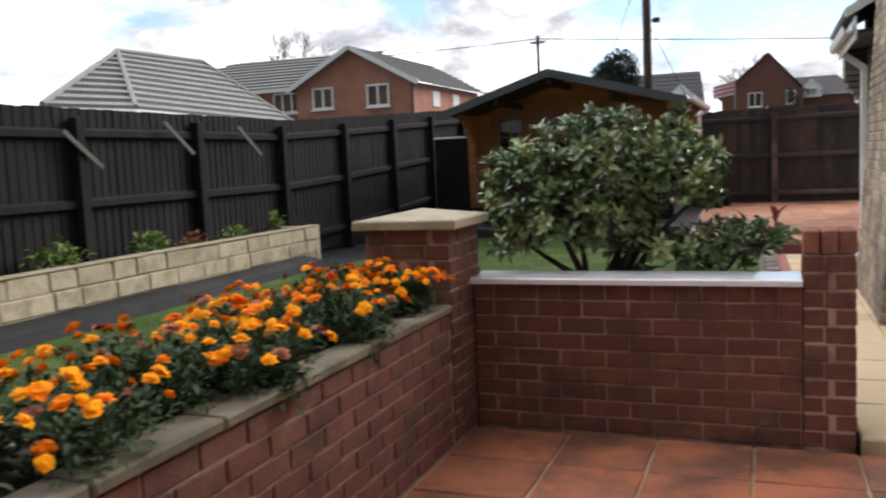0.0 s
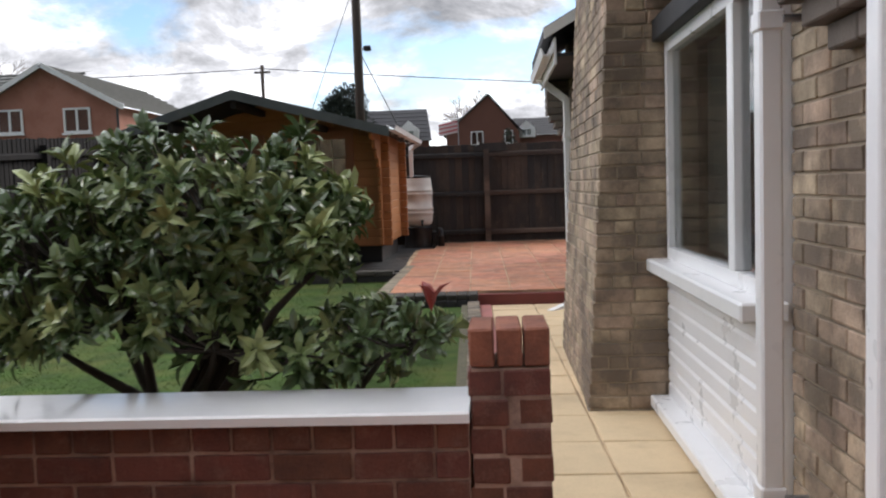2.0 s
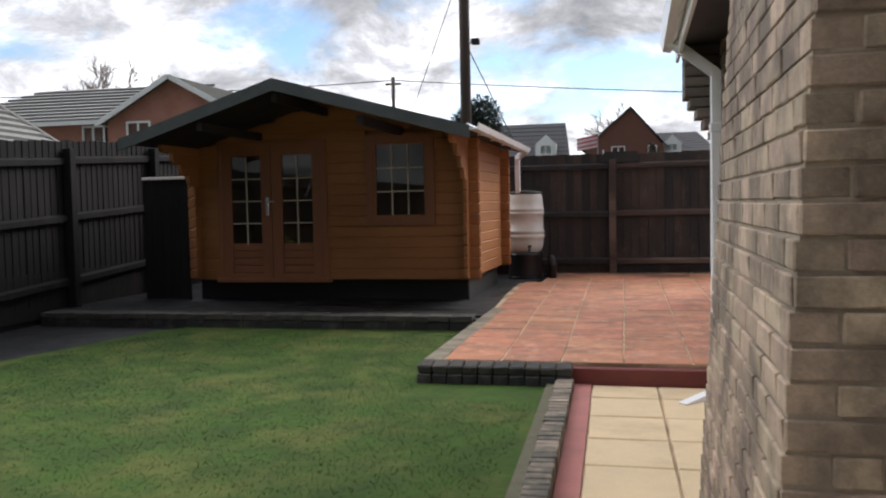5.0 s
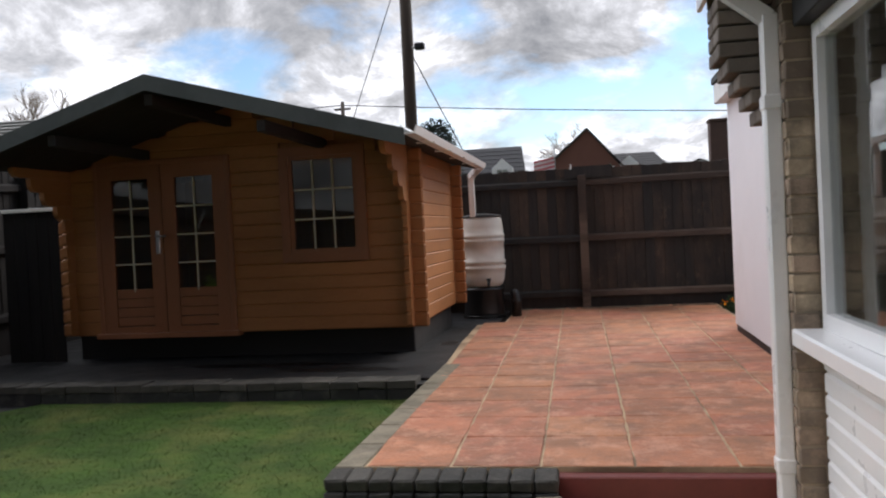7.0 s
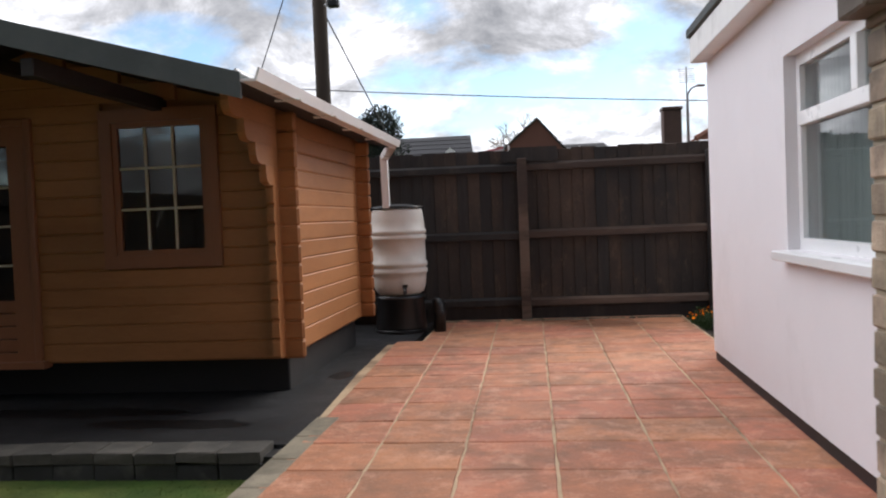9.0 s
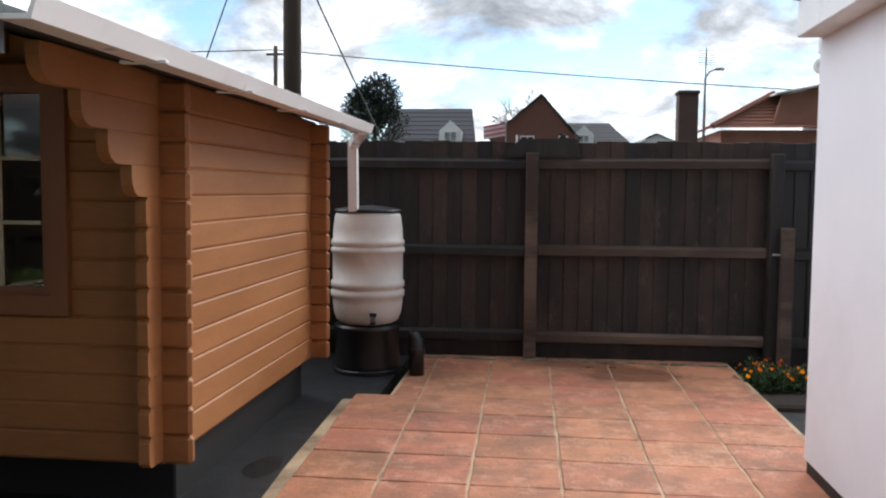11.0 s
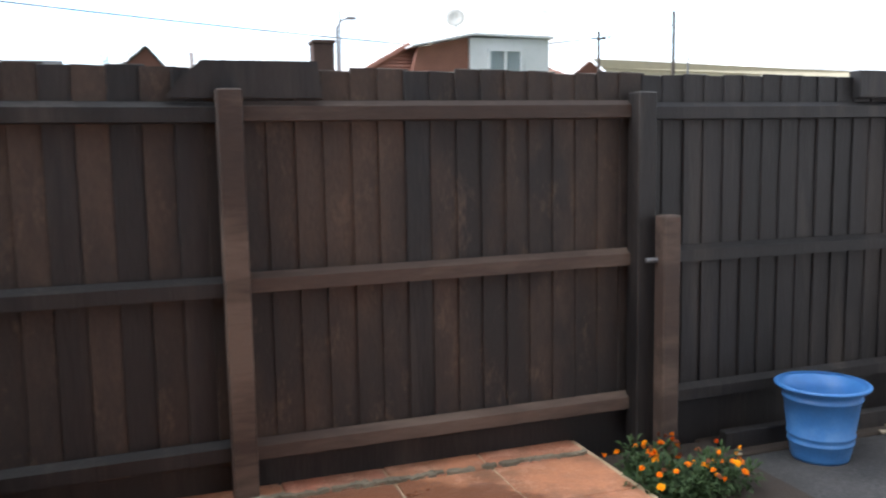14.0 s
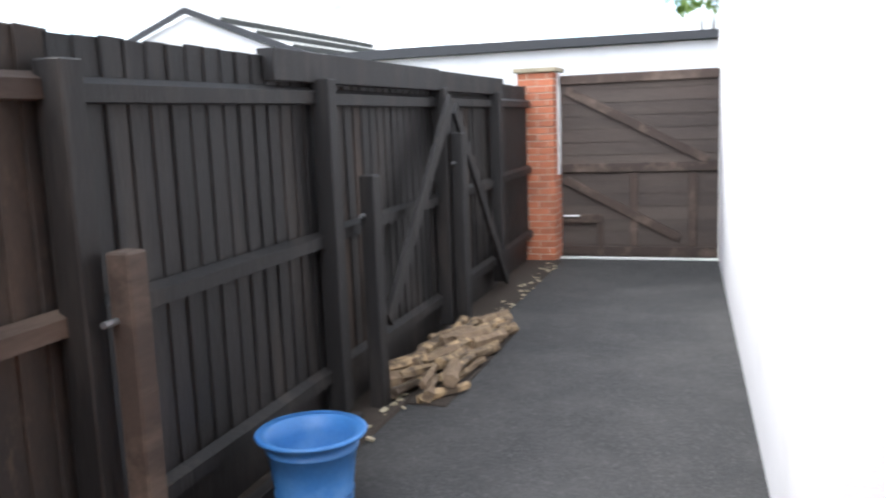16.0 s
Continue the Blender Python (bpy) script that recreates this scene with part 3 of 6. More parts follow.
def log_profile(a, z, h, out):
    """Section of one wall log: flat face with a chamfer at the joint."""
    return [(a, z), (a + out * 0.037, z), (a + out * 0.045, z + 0.012), (a + out * 0.045, z + h - 0.008), (a + out * 0.037, z + h), (a, z + h)]


rows = int((SE - SB) / COURSE) + 1
WX0, WX1, WZ0, WZ1 = -1.17, -0.35, 1.08, 2.14    # cabin window
DX0, DX1, DZ1 = -3.06, -1.66, 2.12              # double door
apex_x = (SX0 + SX1) / 2
roof_rise = 0.55
for k in range(rows + 4):
    z = SB + k * COURSE
    half = (SX1 - SX0) / 2
    if z > SE - 0.02:
        half = half * max(0.0, 1 - (z + COURSE * 0.6 - SE) / roof_rise)
    x0, x1 = apex_x - half, apex_x + half
    if half < 0.12:
        break
    runs = [(x0, x1)]
    for c0, c1, zz0, zz1 in ((WX0, WX1, WZ0, WZ1), (DX0, DX1, SB, DZ1)):
        if z + COURSE > zz0 + 0.03 and z < zz1 - 0.05:
            nxt = []
            for a, b in runs:
                if a < c0 and b > c1:
                    nxt += [(a, c0), (c1, b)]
                elif a < c0 < b:
                    nxt.append((a, c0))
                elif b > c1 > a:
                    nxt.append((c1, b))
                elif not (a >= c0 and b <= c1):
                    nxt.append((a, b))
            runs = nxt
    for a, b in runs:
        bm = bmesh.new()
        prism(bm, log_profile(SY0 + 0.045, z, COURSE, -1), a, b, "x")
        part("wall_log", bm, "log_orange", cabin)
    if z < SE - 0.02:
        bm = bmesh.new()
        prism(bm, log_profile(SX1 - 0.045, z if k == 0 else z - SIDE_DROP, COURSE - SIDE_DROP if k == 0 else COURSE, 1), SY0 + 0.046, SY1 - 0.046, "y")
        part("wall_log", bm, "log_orange", cabin)
        bm = bmesh.new()
        prism(bm, log_profile(SX0 + 0.045, z if k == 0 else z - SIDE_DROP, COURSE - SIDE_DROP if k == 0 else COURSE, -1), SY0 + 0.046, SY1 - 0.046, "y")
        part("wall_log", bm, "log_orange", cabin)
    if z < SE - 0.02 or half > 0.3:
        bm = bmesh.new()
        prism(bm, log_profile(SY1 - 0.045, z, COURSE, 1), x0, x1, "x")
        part("wall_log", bm, "log_orange", cabin)
part("gable_board", prism(bmesh.new(), [(SX0 + 0.02, 1.97), (SX1 - 0.02, 1.97), (SX1 - 0.02, 2.095), (apex_x, 2.56), (SX0 + 0.02, 2.03)], SY0 + 0.046, SY0 + 0.06, "y"), "log_orange", cabin)
# crossed log ends at the corners
for cx, sx in ((SX0, -1), (SX1, 1)):
    for cy, sy in ((SY0, -1), (SY1, 1)):
        for k in range(int((SE - SB) / COURSE) + 1):
            z = SB + k * COURSE
            bm = bmesh.new()
            box(bm, min(cx - sx * 0.04, cx + sx * 0.125), max(cx - sx * 0.04, cx + sx * 0.125), cy - 0.024 - sy * 0.025, cy + 0.024 - sy * 0.025, z + 0.001, z + COURSE - 0.001, 0.015)
            part("log_end", bm, "log_orange", cabin)
            bm = bmesh.new()
            reach, zz = 0.125, z - SIDE_DROP
            if sy < 0:                                          # stepped, scalloped logs carry the porch
                reach = 0.84 if zz > 1.92 else 0.60 if zz > 1.80 else 0.42 if zz > 1.67 else 0.24 if zz > 1.545 else 0.125
            xa, xb = cx - 0.024 - sx * 0.025, cx + 0.024 - sx * 0.025
            if reach > 0.15:
                tip, h = cy - reach, COURSE - 0.001
                curve = [(tip + 0.075 * (1 - math.cos(a)), zz + h * 0.62 * (1 - math.sin(a))) for a in (0.0, 0.4, 0.8, 1.2, 1.57)]
                prism(bm, [(cy, zz + h), (tip, zz + h)] + curve + [(cy, zz + 0.001)], xa, xb, "x")
            else:
                c = 0.02                                        # deep chamfers give the notched corner
                a, b = sorted((cy, cy + sy * reach))
                inner, outer = (b, a) if sy < 0 else (a, b)
                prism(bm, [(inner, zz + 0.001), (outer - sy * c, zz + 0.001), (outer, zz + c), (outer, zz + COURSE - c), (outer - sy * c, zz + COURSE - 0.001), (inner, zz + COURSE - 0.001)], xa, xb, "x")
            part("log_end", bm, "log_orange", cabin)
# roof
RY0, RY1 = 8.65, 12.75
RXL, RXR, RZE, RZA = -3.42, 0.36, 2.06, 2.61


def roof_slab(x_edge, top_gap, thick, y0, y1):
    return [(apex_x, RZA - top_gap), (x_edge, RZE - top_gap), (x_edge, RZE - top_gap - thick), (apex_x, RZA - top_gap - thick)], y0, y1


for xe in (RXL, RXR):
    bm = bmesh.new()
    pts, a, b = roof_slab(xe, 0.0, 0.022, RY0 - 0.01, RY1)
    prism(bm, pts, a, b)
    part("roof_felt", bm, "felt", cabin, "grey-green roofing felt")
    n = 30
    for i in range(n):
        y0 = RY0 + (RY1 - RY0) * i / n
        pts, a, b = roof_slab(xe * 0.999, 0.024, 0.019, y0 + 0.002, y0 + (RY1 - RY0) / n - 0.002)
        part("roof_board", prism(bmesh.new(), pts, a, b), "shaded_board", cabin)
    bm = bmesh.new()
    pts, a, b = roof_slab(xe, -0.006, 0.125, RY0 - 0.035, RY0 - 0.012)
    prism(bm, pts, a, b)
    part("bargeboard", bm, "felt", cabin, "felt-wrapped grey bargeboard")
# purlins take the same shaded colour, so they vanish under the roof
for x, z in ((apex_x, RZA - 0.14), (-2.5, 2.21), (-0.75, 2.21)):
    part("purlin", boxes((x - 0.035, x + 0.035, RY0 + 0.02, SY1, z - 0.09, z), bevel=0.004), "shaded_board", cabin)


def glazing_bars(bm, x0, x1, z0, z1, cols, rws, y, w=0.016):
    for i in range(1, cols):
        x = x0 + (x1 - x0) * i / cols
        box(bm, x - w / 2, x + w / 2, y - 0.006, y + 0.006, z0, z1)
    for j in range(1, rws):
        z = z0 + (z1 - z0) * j / rws
        for i in range(cols):
            xa, xb = x0 + (x1 - x0) * i / cols + w / 2, x0 + (x1 - x0) * (i + 1) / cols - w / 2
            box(bm, xa, xb, y - 0.005, y + 0.005, z - w / 2, z + w / 2)
    return bm


def frame_bars(x0, x1, z0, z1, y0, y1, w, bevel=0.006, wb=None, side=False):
    """One mitred rectangular frame; side: it lies in the y-z plane, and x and y change places."""
    wb = w if wb is None else wb
    bm = bmesh.new()
    loops = []
    for a0, a1, b0, b1 in ((x0, x1, z0, z1), (x0 + w, x1 - w, z0 + wb, z1 - w)):
        for d in (y0, y1):
            loops.append([bm.verts.new((d, a, c) if side else (a, d, c)) for a, c in ((a0, b0), (a1, b0), (a1, b1), (a0, b1))])
    of, ob_, nf, nb_ = loops
    for p, q in ((of, ob_), (ob_, nb_), (nb_, nf), (nf, of)):
        for i in range(4):
            j = (i + 1) % 4
            bm.faces.new((p[i], p[j], q[j], q[i]))
    return bm


win = part("window", frame_bars(WX0, WX1, WZ0, WZ1, SY0 - 0.03, SY0 + 0.04, 0.085), "log_frame", cabin)
part("window_sash", frame_bars(WX0 + 0.085, WX1 - 0.085, WZ0 + 0.085, WZ1 - 0.085, SY0 - 0.012, SY0 + 0.03, 0.035), "log_frame", win)
part("glazing_bar", glazing_bars(bmesh.new(), WX0 + 0.12, WX1 - 0.12, WZ0 + 0.12, WZ1 - 0.12, 3, 3, SY0 - 0.004), "cream_wood", win, "cream glazing bars")
part("pane", boxes((WX0 + 0.118, WX1 - 0.118, SY0 + 0.006, SY0 + 0.010, WZ0 + 0.12, WZ1 - 0.12)), "shed_glass", win)
part("door_frame", boxes((DX0, DX0 + 0.05, SY0 - 0.03, SY0 + 0.05, SB + 0.02, DZ1), (DX1 - 0.05, DX1, SY0 - 0.03, SY0 + 0.05, SB + 0.02, DZ1),
                         (DX0 + 0.05, DX1 - 0.05, SY0 - 0.03, SY0 + 0.05, DZ1 - 0.05, DZ1), bevel=0.005), "log_frame", cabin)
part("threshold", boxes((DX0 - 0.03, DX1 + 0.03, SY0 - 0.06, SY0 + 0.05, SB - 0.03, SB + 0.02), bevel=0.005), "log_frame", cabin)
mid = (DX0 + DX1) / 2
for a, b in ((DX0 + 0.05, mid - 0.004), (mid + 0.004, DX1 - 0.05)):
    leaf = part("door", frame_bars(a, b, SB + 0.02, DZ1 - 0.05, SY0 - 0.022, SY0 + 0.025, 0.13, 0.006, 0.06), "log_frame", cabin)
    g0, g1, gz0, gz1 = a + 0.13, b - 0.13, 0.86, DZ1 - 0.19
    bm = bmesh.new()
    for i in range(4):
        z0 = SB + 0.085 + i * 0.09
        box(bm, a + 0.13, b - 0.13, SY0 - 0.012, SY0 + 0.015, z0, z0 + 0.085, 0.006)
    part("door_panel", bm, "log_frame", leaf)
    part("glazing_bar", glazing_bars(bmesh.new(), g0, g1, gz0, gz1, 2, 4, SY0 - 0.006), "cream_wood", leaf, "cream glazing bars")
    part("pane", boxes((g0, g1, SY0 + 0.004, SY0 + 0.008, gz0 - 0.03, gz1 + 0.02)), "shed_glass", leaf)
bm = boxes((mid - 0.075, mid - 0.035, SY0 - 0.034, SY0 - 0.023, 1.22, 1.44), bevel=0.004)
tube(bm, [(mid - 0.055, SY0 - 0.03, 1.385), (mid - 0.055, SY0 - 0.07, 1.385), (mid + 0.05, SY0 - 0.075, 1.385)], [0.009, 0.009, 0.008], 8)
part("door_handle", bm, "steel", leaf, "polished steel lever handle")
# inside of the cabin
part("floor", boxes((SX0 + 0.06, SX1 - 0.06, SY0 + 0.06, SY1 - 0.06, SB - 0.01, SB + 0.01)), "room_shade", cabin)
for x in (SX0 + 0.005, SX1 - 0.05):
    part("wall_plate", boxes((x, x + 0.045, SY0 - 0.8, SY1 + 0.1, 1.985, 2.098), bevel=0.004), "log_orange", cabin)
# gutter along the eaves
gut = thing("cabin_gutter", (0.40, 10.5, 2.0), "white plastic gutter and downpipe draining into the barrel", "gutter")
bm = bmesh.new()
prism(bm, [(0.33, 2.08), (0.35, 2.02), (0.44, 2.02), (0.46, 2.08), (0.45, 2.085), (0.43, 2.032), (0.36, 2.032), (0.342, 2.085)], 8.62, 12.62)
part("channel", bm, "upvc", gut)
for y in (9.3, 10.1, 10.9, 11.7):
    part("bracket", boxes((0.31, 0.464, y - 0.012, y + 0.012, 2.014, 2.026), bevel=0.002), "upvc", gut)
bm = bmesh.new()
for a, b in (((0.39, 12.54, 2.04), (0.20, 13.12, 1.97)), ((0.20, 13.10, 1.99), (0.20, 13.13, 1.46))):
    beam(bm, a, b, 0.068, 0.068)
part("downpipe", bm, "upvc", gut)

# ---------------------------------------------------------------- house on the right: piers, bays, eaves
house = thing("bungalow", (3.5, 1.5, 0), "buff brick bungalow with battered piers and white windows", "house")
HX = 2.60


def pier_face(name, y0, y1, x_bot, x_top, zt):
    """A battered brick pier: a mortar core with proud bricks."""
    bm = bmesh.new()
    prism(bm, [(x_bot + 0.008, -0.15), (2.78, -0.15), (2.78, zt), (x_top + 0.008, zt)], y0 + 0.008, y1 - 0.008, "y")
    core = part(name, bm, "buff_mortar", house)
    return core


PIERS = [(-0.14, 0.712, 2.67, 2.67), (2.46, 4.27, 2.15, 2.33), (6.06, 6.52, 2.43, 2.43)]
cores = [pier_face("brick_pier", a, b, xb, xt, 2.75) for a, b, xb, xt in PIERS]
part("wall", boxes((2.74, 2.9, -7.0, 6.5, 2.05, 2.8)), "buff_mortar", house)


def bay_window(y0, y1, zsill, ztop, xw, panels=True, mull=(0.5,)):
    win = part("window", frame_bars(y0, y1, zsill, ztop, xw, xw + 0.07, 0.06, side=True), "upvc", house, "white plastic window frame")
    ys = [y0 + 0.06] + [y0 + (y1 - y0) * f for f in mull] + [y1 - 0.06]
    for f in mull:
        y = y0 + (y1 - y0) * f
        part("mullion", boxes((xw - 0.004, xw + 0.066, y - 0.04, y + 0.04, zsill + 0.06, ztop - 0.06), bevel=0.005), "upvc", win)
    for a, b in zip(ys, ys[1:]):
        part("pane", boxes((xw + 0.03, xw + 0.036, a, b, zsill + 0.06, ztop - 0.06)), "glass", win)
    part("sill", boxes((xw - 0.11, xw + 0.06, y0 - 0.05, y1 + 0.03, zsill - 0.07, zsill - 0.002), bevel=0.008), "upvc", win)
    if panels:
        n = 8
        z0, z1 = 0.10, zsill - 0.075
        for k in range(n):
            za, zb = z0 + (z1 - z0) * k / n, z0 + (z1 - z0) * (k + 1) / n
            bm = bmesh.new()
            prism(bm, [(xw + 0.03, za), (xw + 0.002, za), (xw - 0.002, za + 0.004), (xw - 0.002, zb - 0.018), (xw + 0.008, zb - 0.006), (xw + 0.008, zb - 0.0006), (xw + 0.03, zb - 0.0006)], y0, y1, "y")
            part("cladding_board", bm, "upvc", win)
        part("lower_sill", boxes((xw - 0.10, xw + 0.04, y0 - 0.03, y1 + 0.03, 0.035, 0.098), bevel=0.008), "upvc", win)
        part("base_wall", boxes((xw + 0.0, xw + 0.09, y0, y1, -0.1, 0.03)), "black_paint_shade", win)
    # lintel coloured black to stand in for the dark under the eaves
    part("lintel", boxes((xw - 0.06, xw + 0.16, y0 - 0.05, y1 + 0.05, ztop + 0.002, ztop + 0.12), bevel=0.004), "black_paint_shade", win)
    return win


bay_window(0.74, 2.44, 0.86, 2.02, 2.60, True, (0.26,))
bay_window(4.29, 6.04, 0.86, 2.02, 2.53, True, (0.5,))
part("cheek", boxes((2.604, 2.70, 0.714, 0.7385, 0.03, 2.02), bevel=0.003), "upvc", house, "white end board of the bay")
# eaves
# soffit coloured black for the shadow below the gutter
part("soffit", boxes((2.20, 2.75, 4.62, 6.55, 2.28, 2.31), (2.52, 2.75, -7.0, 4.62, 2.28, 2.31)), "black_paint_shade", house)
part("fascia", boxes((2.175, 2.197, 4.62, 6.55, 2.22, 2.43), bevel=0.003), "upvc", house)
bm = bmesh.new()
prism(bm, [(2.10, 2.44), (4.6, 3.85), (7.1, 2.44), (7.1, 2.51), (4.6, 3.92), (2.10, 2.51)], 4.62, 6.6)
prism(bm, [(2.50, 2.666), (4.6, 3.85), (7.1, 2.44), (7.1, 2.51), (4.6, 3.92), (2.50, 2.736)], -7.0, 4.619)
part("roof", bm, "roof_dark", house)
part("verge", prism(bmesh.new(), [(2.10, 2.42), (2.52, 2.65), (2.52, 2.735), (2.10, 2.50)], 4.62 - 0.024, 4.62 - 0.002), "white_wood", house, "white verge board")
bm = bmesh.new()
prism(bm, [(2.07, 2.35), (2.09, 2.29), (2.14, 2.28), (2.17, 2.31), (2.17, 2.36), (2.16, 2.36), (2.15, 2.31), (2.10, 2.30), (2.08, 2.35)], 4.62, 6.5)
part("gutter", bm, "upvc", house)
bm = bmesh.new()
prism(bm, [(2.60, -0.1), (6.6, -0.1), (6.6, 2.6), (4.6, 3.8), (2.60, 2.6)], 6.40, 6.51)
part("gable", bm, "buff_mortar", house)
part("end_wall", boxes((2.6, 3.1, 6.42, 6.52, -0.1, 2.7)), "buff_brick", house)

# ---------------------------------------------------------------- white extension
ext = thing("rendered_extension", (4.5, 9.0, 0.1), "white rendered flat-roofed extension with a black plinth", "house extension")
YC = 11.3
WY0, WY1, WWZ0, WWZ1 = 7.55, 9.2, 1.10, 2.08
for y0, y1, z0, z1 in ((6.3, WY0, 0.27, 2.42), (WY1, YC - 0.1, 0.27, 2.42), (WY0, WY1, 0.27, WWZ0), (WY0, WY1, WWZ1, 2.42)):
    part("wall", boxes((3.0, 3.18, y0, y1, z0, z1)), "render_white", ext)
bm = bmesh.new()
prism(bm, [(3.182, YC - 0.2), (5.5, YC - 0.2), (5.5, YC + 0.563), (3.45, YC + 0.472), (3.182, YC + 0.002)], -0.05, 2.42, "z")
part("wall", bm, "render_white", ext)
bm = bmesh.new()
prism(bm, [(5.502, YC - 0.2), (11.6, YC + 0.3), (11.6, YC + 0.84), (5.502, YC + 0.563)], -0.05, 3.3, "z")
part("wall", bm, "render_white", ext)
part("plinth", boxes((3.01, 3.17, 6.3, YC - 0.11, 0.0, 0.268)), "black_paint_shade", ext)
part("fascia", boxes((2.88, 3.2, 6.3, YC - 0.12, 2.40, 2.58), (3.2, 5.5, YC + 0.57, YC + 0.6, 2.43, 2.58), bevel=0.006), "white_wood", ext)
part("roof", boxes((2.86, 5.5, 6.2, YC - 0.10, 2.585, 2.65), (3.3, 5.5, YC - 0.10, YC + 0.62, 2.585, 2.65), bevel=0.006), "felt", ext)
win = part("window", frame_bars(WY0, WY1, WWZ0, WWZ1, 3.06, 3.12, 0.06, side=True), "upvc", ext, "white plastic casement frame")
part("transom", boxes((3.05, 3.12, WY0 + 0.06, WY1 - 0.06, 1.72, 1.79), bevel=0.004), "upvc", win)
part("mullion", boxes((3.05, 3.12, 8.34, 8.41, 1.79, WWZ1 - 0.06), bevel=0.004), "upvc", win)
part("sill", boxes((2.93, 3.1, WY0 - 0.04, WY1 + 0.06, WWZ0 - 0.05, WWZ0 - 0.002), bevel=0.006), "upvc", win)
part("pane", boxes((3.085, 3.09, WY0 + 0.06, WY1 - 0.06, WWZ0 + 0.06, WWZ1 - 0.06)), "glass", win)

# unseen wall added behind the walker to darken reflections and block sky light
tagged(part("wall_behind", boxes((-5.0, 6.0, -9.4, -9.2, -0.2, 4.6)), "buff_brick"), "unseen plain brick wall added behind the walker", "wall", kind="structure")


# ---------------------------------------------------------------- brickwork
def brick_run(parent, p0, p1, z0, courses, material, seed, pitch=0.075, length=0.225, depth=0.1, lean=0.0, name="brick", proud=0.0, start=0):
    """Stretcher bond along p0-p1 (the visible face lies to the right of that way); lean: metres the face steps back per metre of height."""
    rnd = random.Random(seed)
    a, b = Vector((*p0, 0)), Vector((*p1, 0))
    run = (b - a).length
    u = (b - a) / run
    nrm = Vector((u.y, -u.x, 0))
    ang = math.degrees(math.atan2(u.y, u.x))
    for c in range(courses):
        z = z0 + (c + 0.5) * pitch
        s = -length / 2 if (c + start) % 2 else 0.0
        while s < run - 0.02:
            s0, s1 = max(s, 0.0), min(s + length, run)
            s += length
            ln = s1 - s0 - 0.010
            if ln < 0.025:
                continue
            w = round(ln / 0.005) * 0.005
            me = block_mesh(name, w, depth, pitch - 0.010, material, 0.004, 0.0016, rnd.randrange(4))
            mid = a + u * (s0 + s1) / 2 + nrm * (-depth / 2 + proud + rnd.uniform(-0.0015, 0.002) - lean * (z - z0))
            piece(name, me, parent, mid.x, mid.y, z, rz=ang + rnd.uniform(-0.3, 0.3), rx=0)


# low wall in front of the lawn, with its white coping
wall = tagged(part("garden_wall", boxes((0.03, 1.58, 0.028, 0.252, -0.15, 0.655)), "mortar"), "low red brick garden wall with recessed pale joints", "wall", kind="structure")
brick_run(wall, (0.02, 0.02), (1.58, 0.02), PATIO_Z, 8, "red_brick", 11, pitch=0.083)
brick_run(wall, (0.02, 0.02), (1.58, 0.02), 0.579, 1, "red_brick", 12, pitch=0.080, length=0.1128)
brick_run(wall, (1.58, 0.26), (0.02, 0.26), PATIO_Z + 0.155, 7, "red_brick", 13, pitch=0.083)
bm = bmesh.new()
prism(bm, [(-0.014, 0.662), (0.282, 0.662), (0.282, 0.686), (0.275, 0.692), (-0.007, 0.692), (-0.014, 0.686)], 0.0, 1.582, "x")
tagged(part("wall_coping", bm, "coping_white"), "glossy white painted coping on the garden wall", "coping", kind="structure")


def square_pillar(name, x0, x1, y0, y1, z0, z1, courses, seed, label):
    ob = tagged(part(name, boxes((x0 + 0.008, x1 - 0.008, y0 + 0.008, y1 - 0.008, z0 - 0.05, z1)), "mortar"), label, "pillar", kind="structure")
    p = (z1 - z0) / courses
    d = 0.09
    for k, (a, b) in enumerate((((x0, y0), (x1, y0)), ((x1, y0), (x1, y1)), ((x1, y1), (x0, y1)), ((x0, y1), (x0, y0)))):
        a, b = Vector(a), Vector(b)
        u = (b - a).normalized()
        for c in range(courses):
            lead = c % 2
            aa = a + u * (0.0 if lead else d)
            bb = b - u * (d if lead else 0.0)
            brick_run(ob, aa, bb, z0 + c * p, 1, "red_brick", seed + 31 * c + k, pitch=p, depth=d, start=c)
    return ob


big = square_pillar("brick_pillar", -0.43, 0.02, -0.285, 0.155, PATIO_Z, 0.965, 14, 21, "square red brick pillar with a stone cap")
small = square_pillar("wall_end_pillar", 1.582, 1.806, 0.018, 0.245, PATIO_Z, 0.80, 11, 23, "narrow red brick end pillar topped with bricks on edge")
rnd = random.Random(8)
for k in range(3):
    piece("brick", block_mesh("top_brick", 0.068, 0.222, 0.105, "edge_brick", 0.006, 0.0015, k), small, 1.582 + 0.0375 + 0.0747 * k, 0.1315, 0.856, rz=rnd.uniform(-0.5, 0.5))
bm = bmesh.new()
x0, x1, y0, y1 = -0.475, 0.066, -0.33, 0.20
box(bm, x0, x1, y0, y1, 0.965, 1.012, 0.006)
part_cap = part("pillar_cap", bm, "cap_stone")
bm = bmesh.new()
lo = [bm.verts.new(v) for v in ((x0 + 0.01, y0 + 0.01, 1.013), (x1 - 0.01, y0 + 0.01, 1.013), (x1 - 0.01, y1 - 0.01, 1.013), (x0 + 0.01, y1 - 0.01, 1.013))]
tip = bm.verts.new(((x0 + x1) / 2, (y0 + y1) / 2, 1.058))
bm.faces.new(lo[::-1])
for i in range(4):
    bm.faces.new((lo[i], lo[(i + 1) % 4], tip))
part("cap_top", bm, "cap_stone", part_cap)
tagged(part_cap, "weathered sandstone pillar cap with a low pyramid top", "pillar cap", kind="structure")

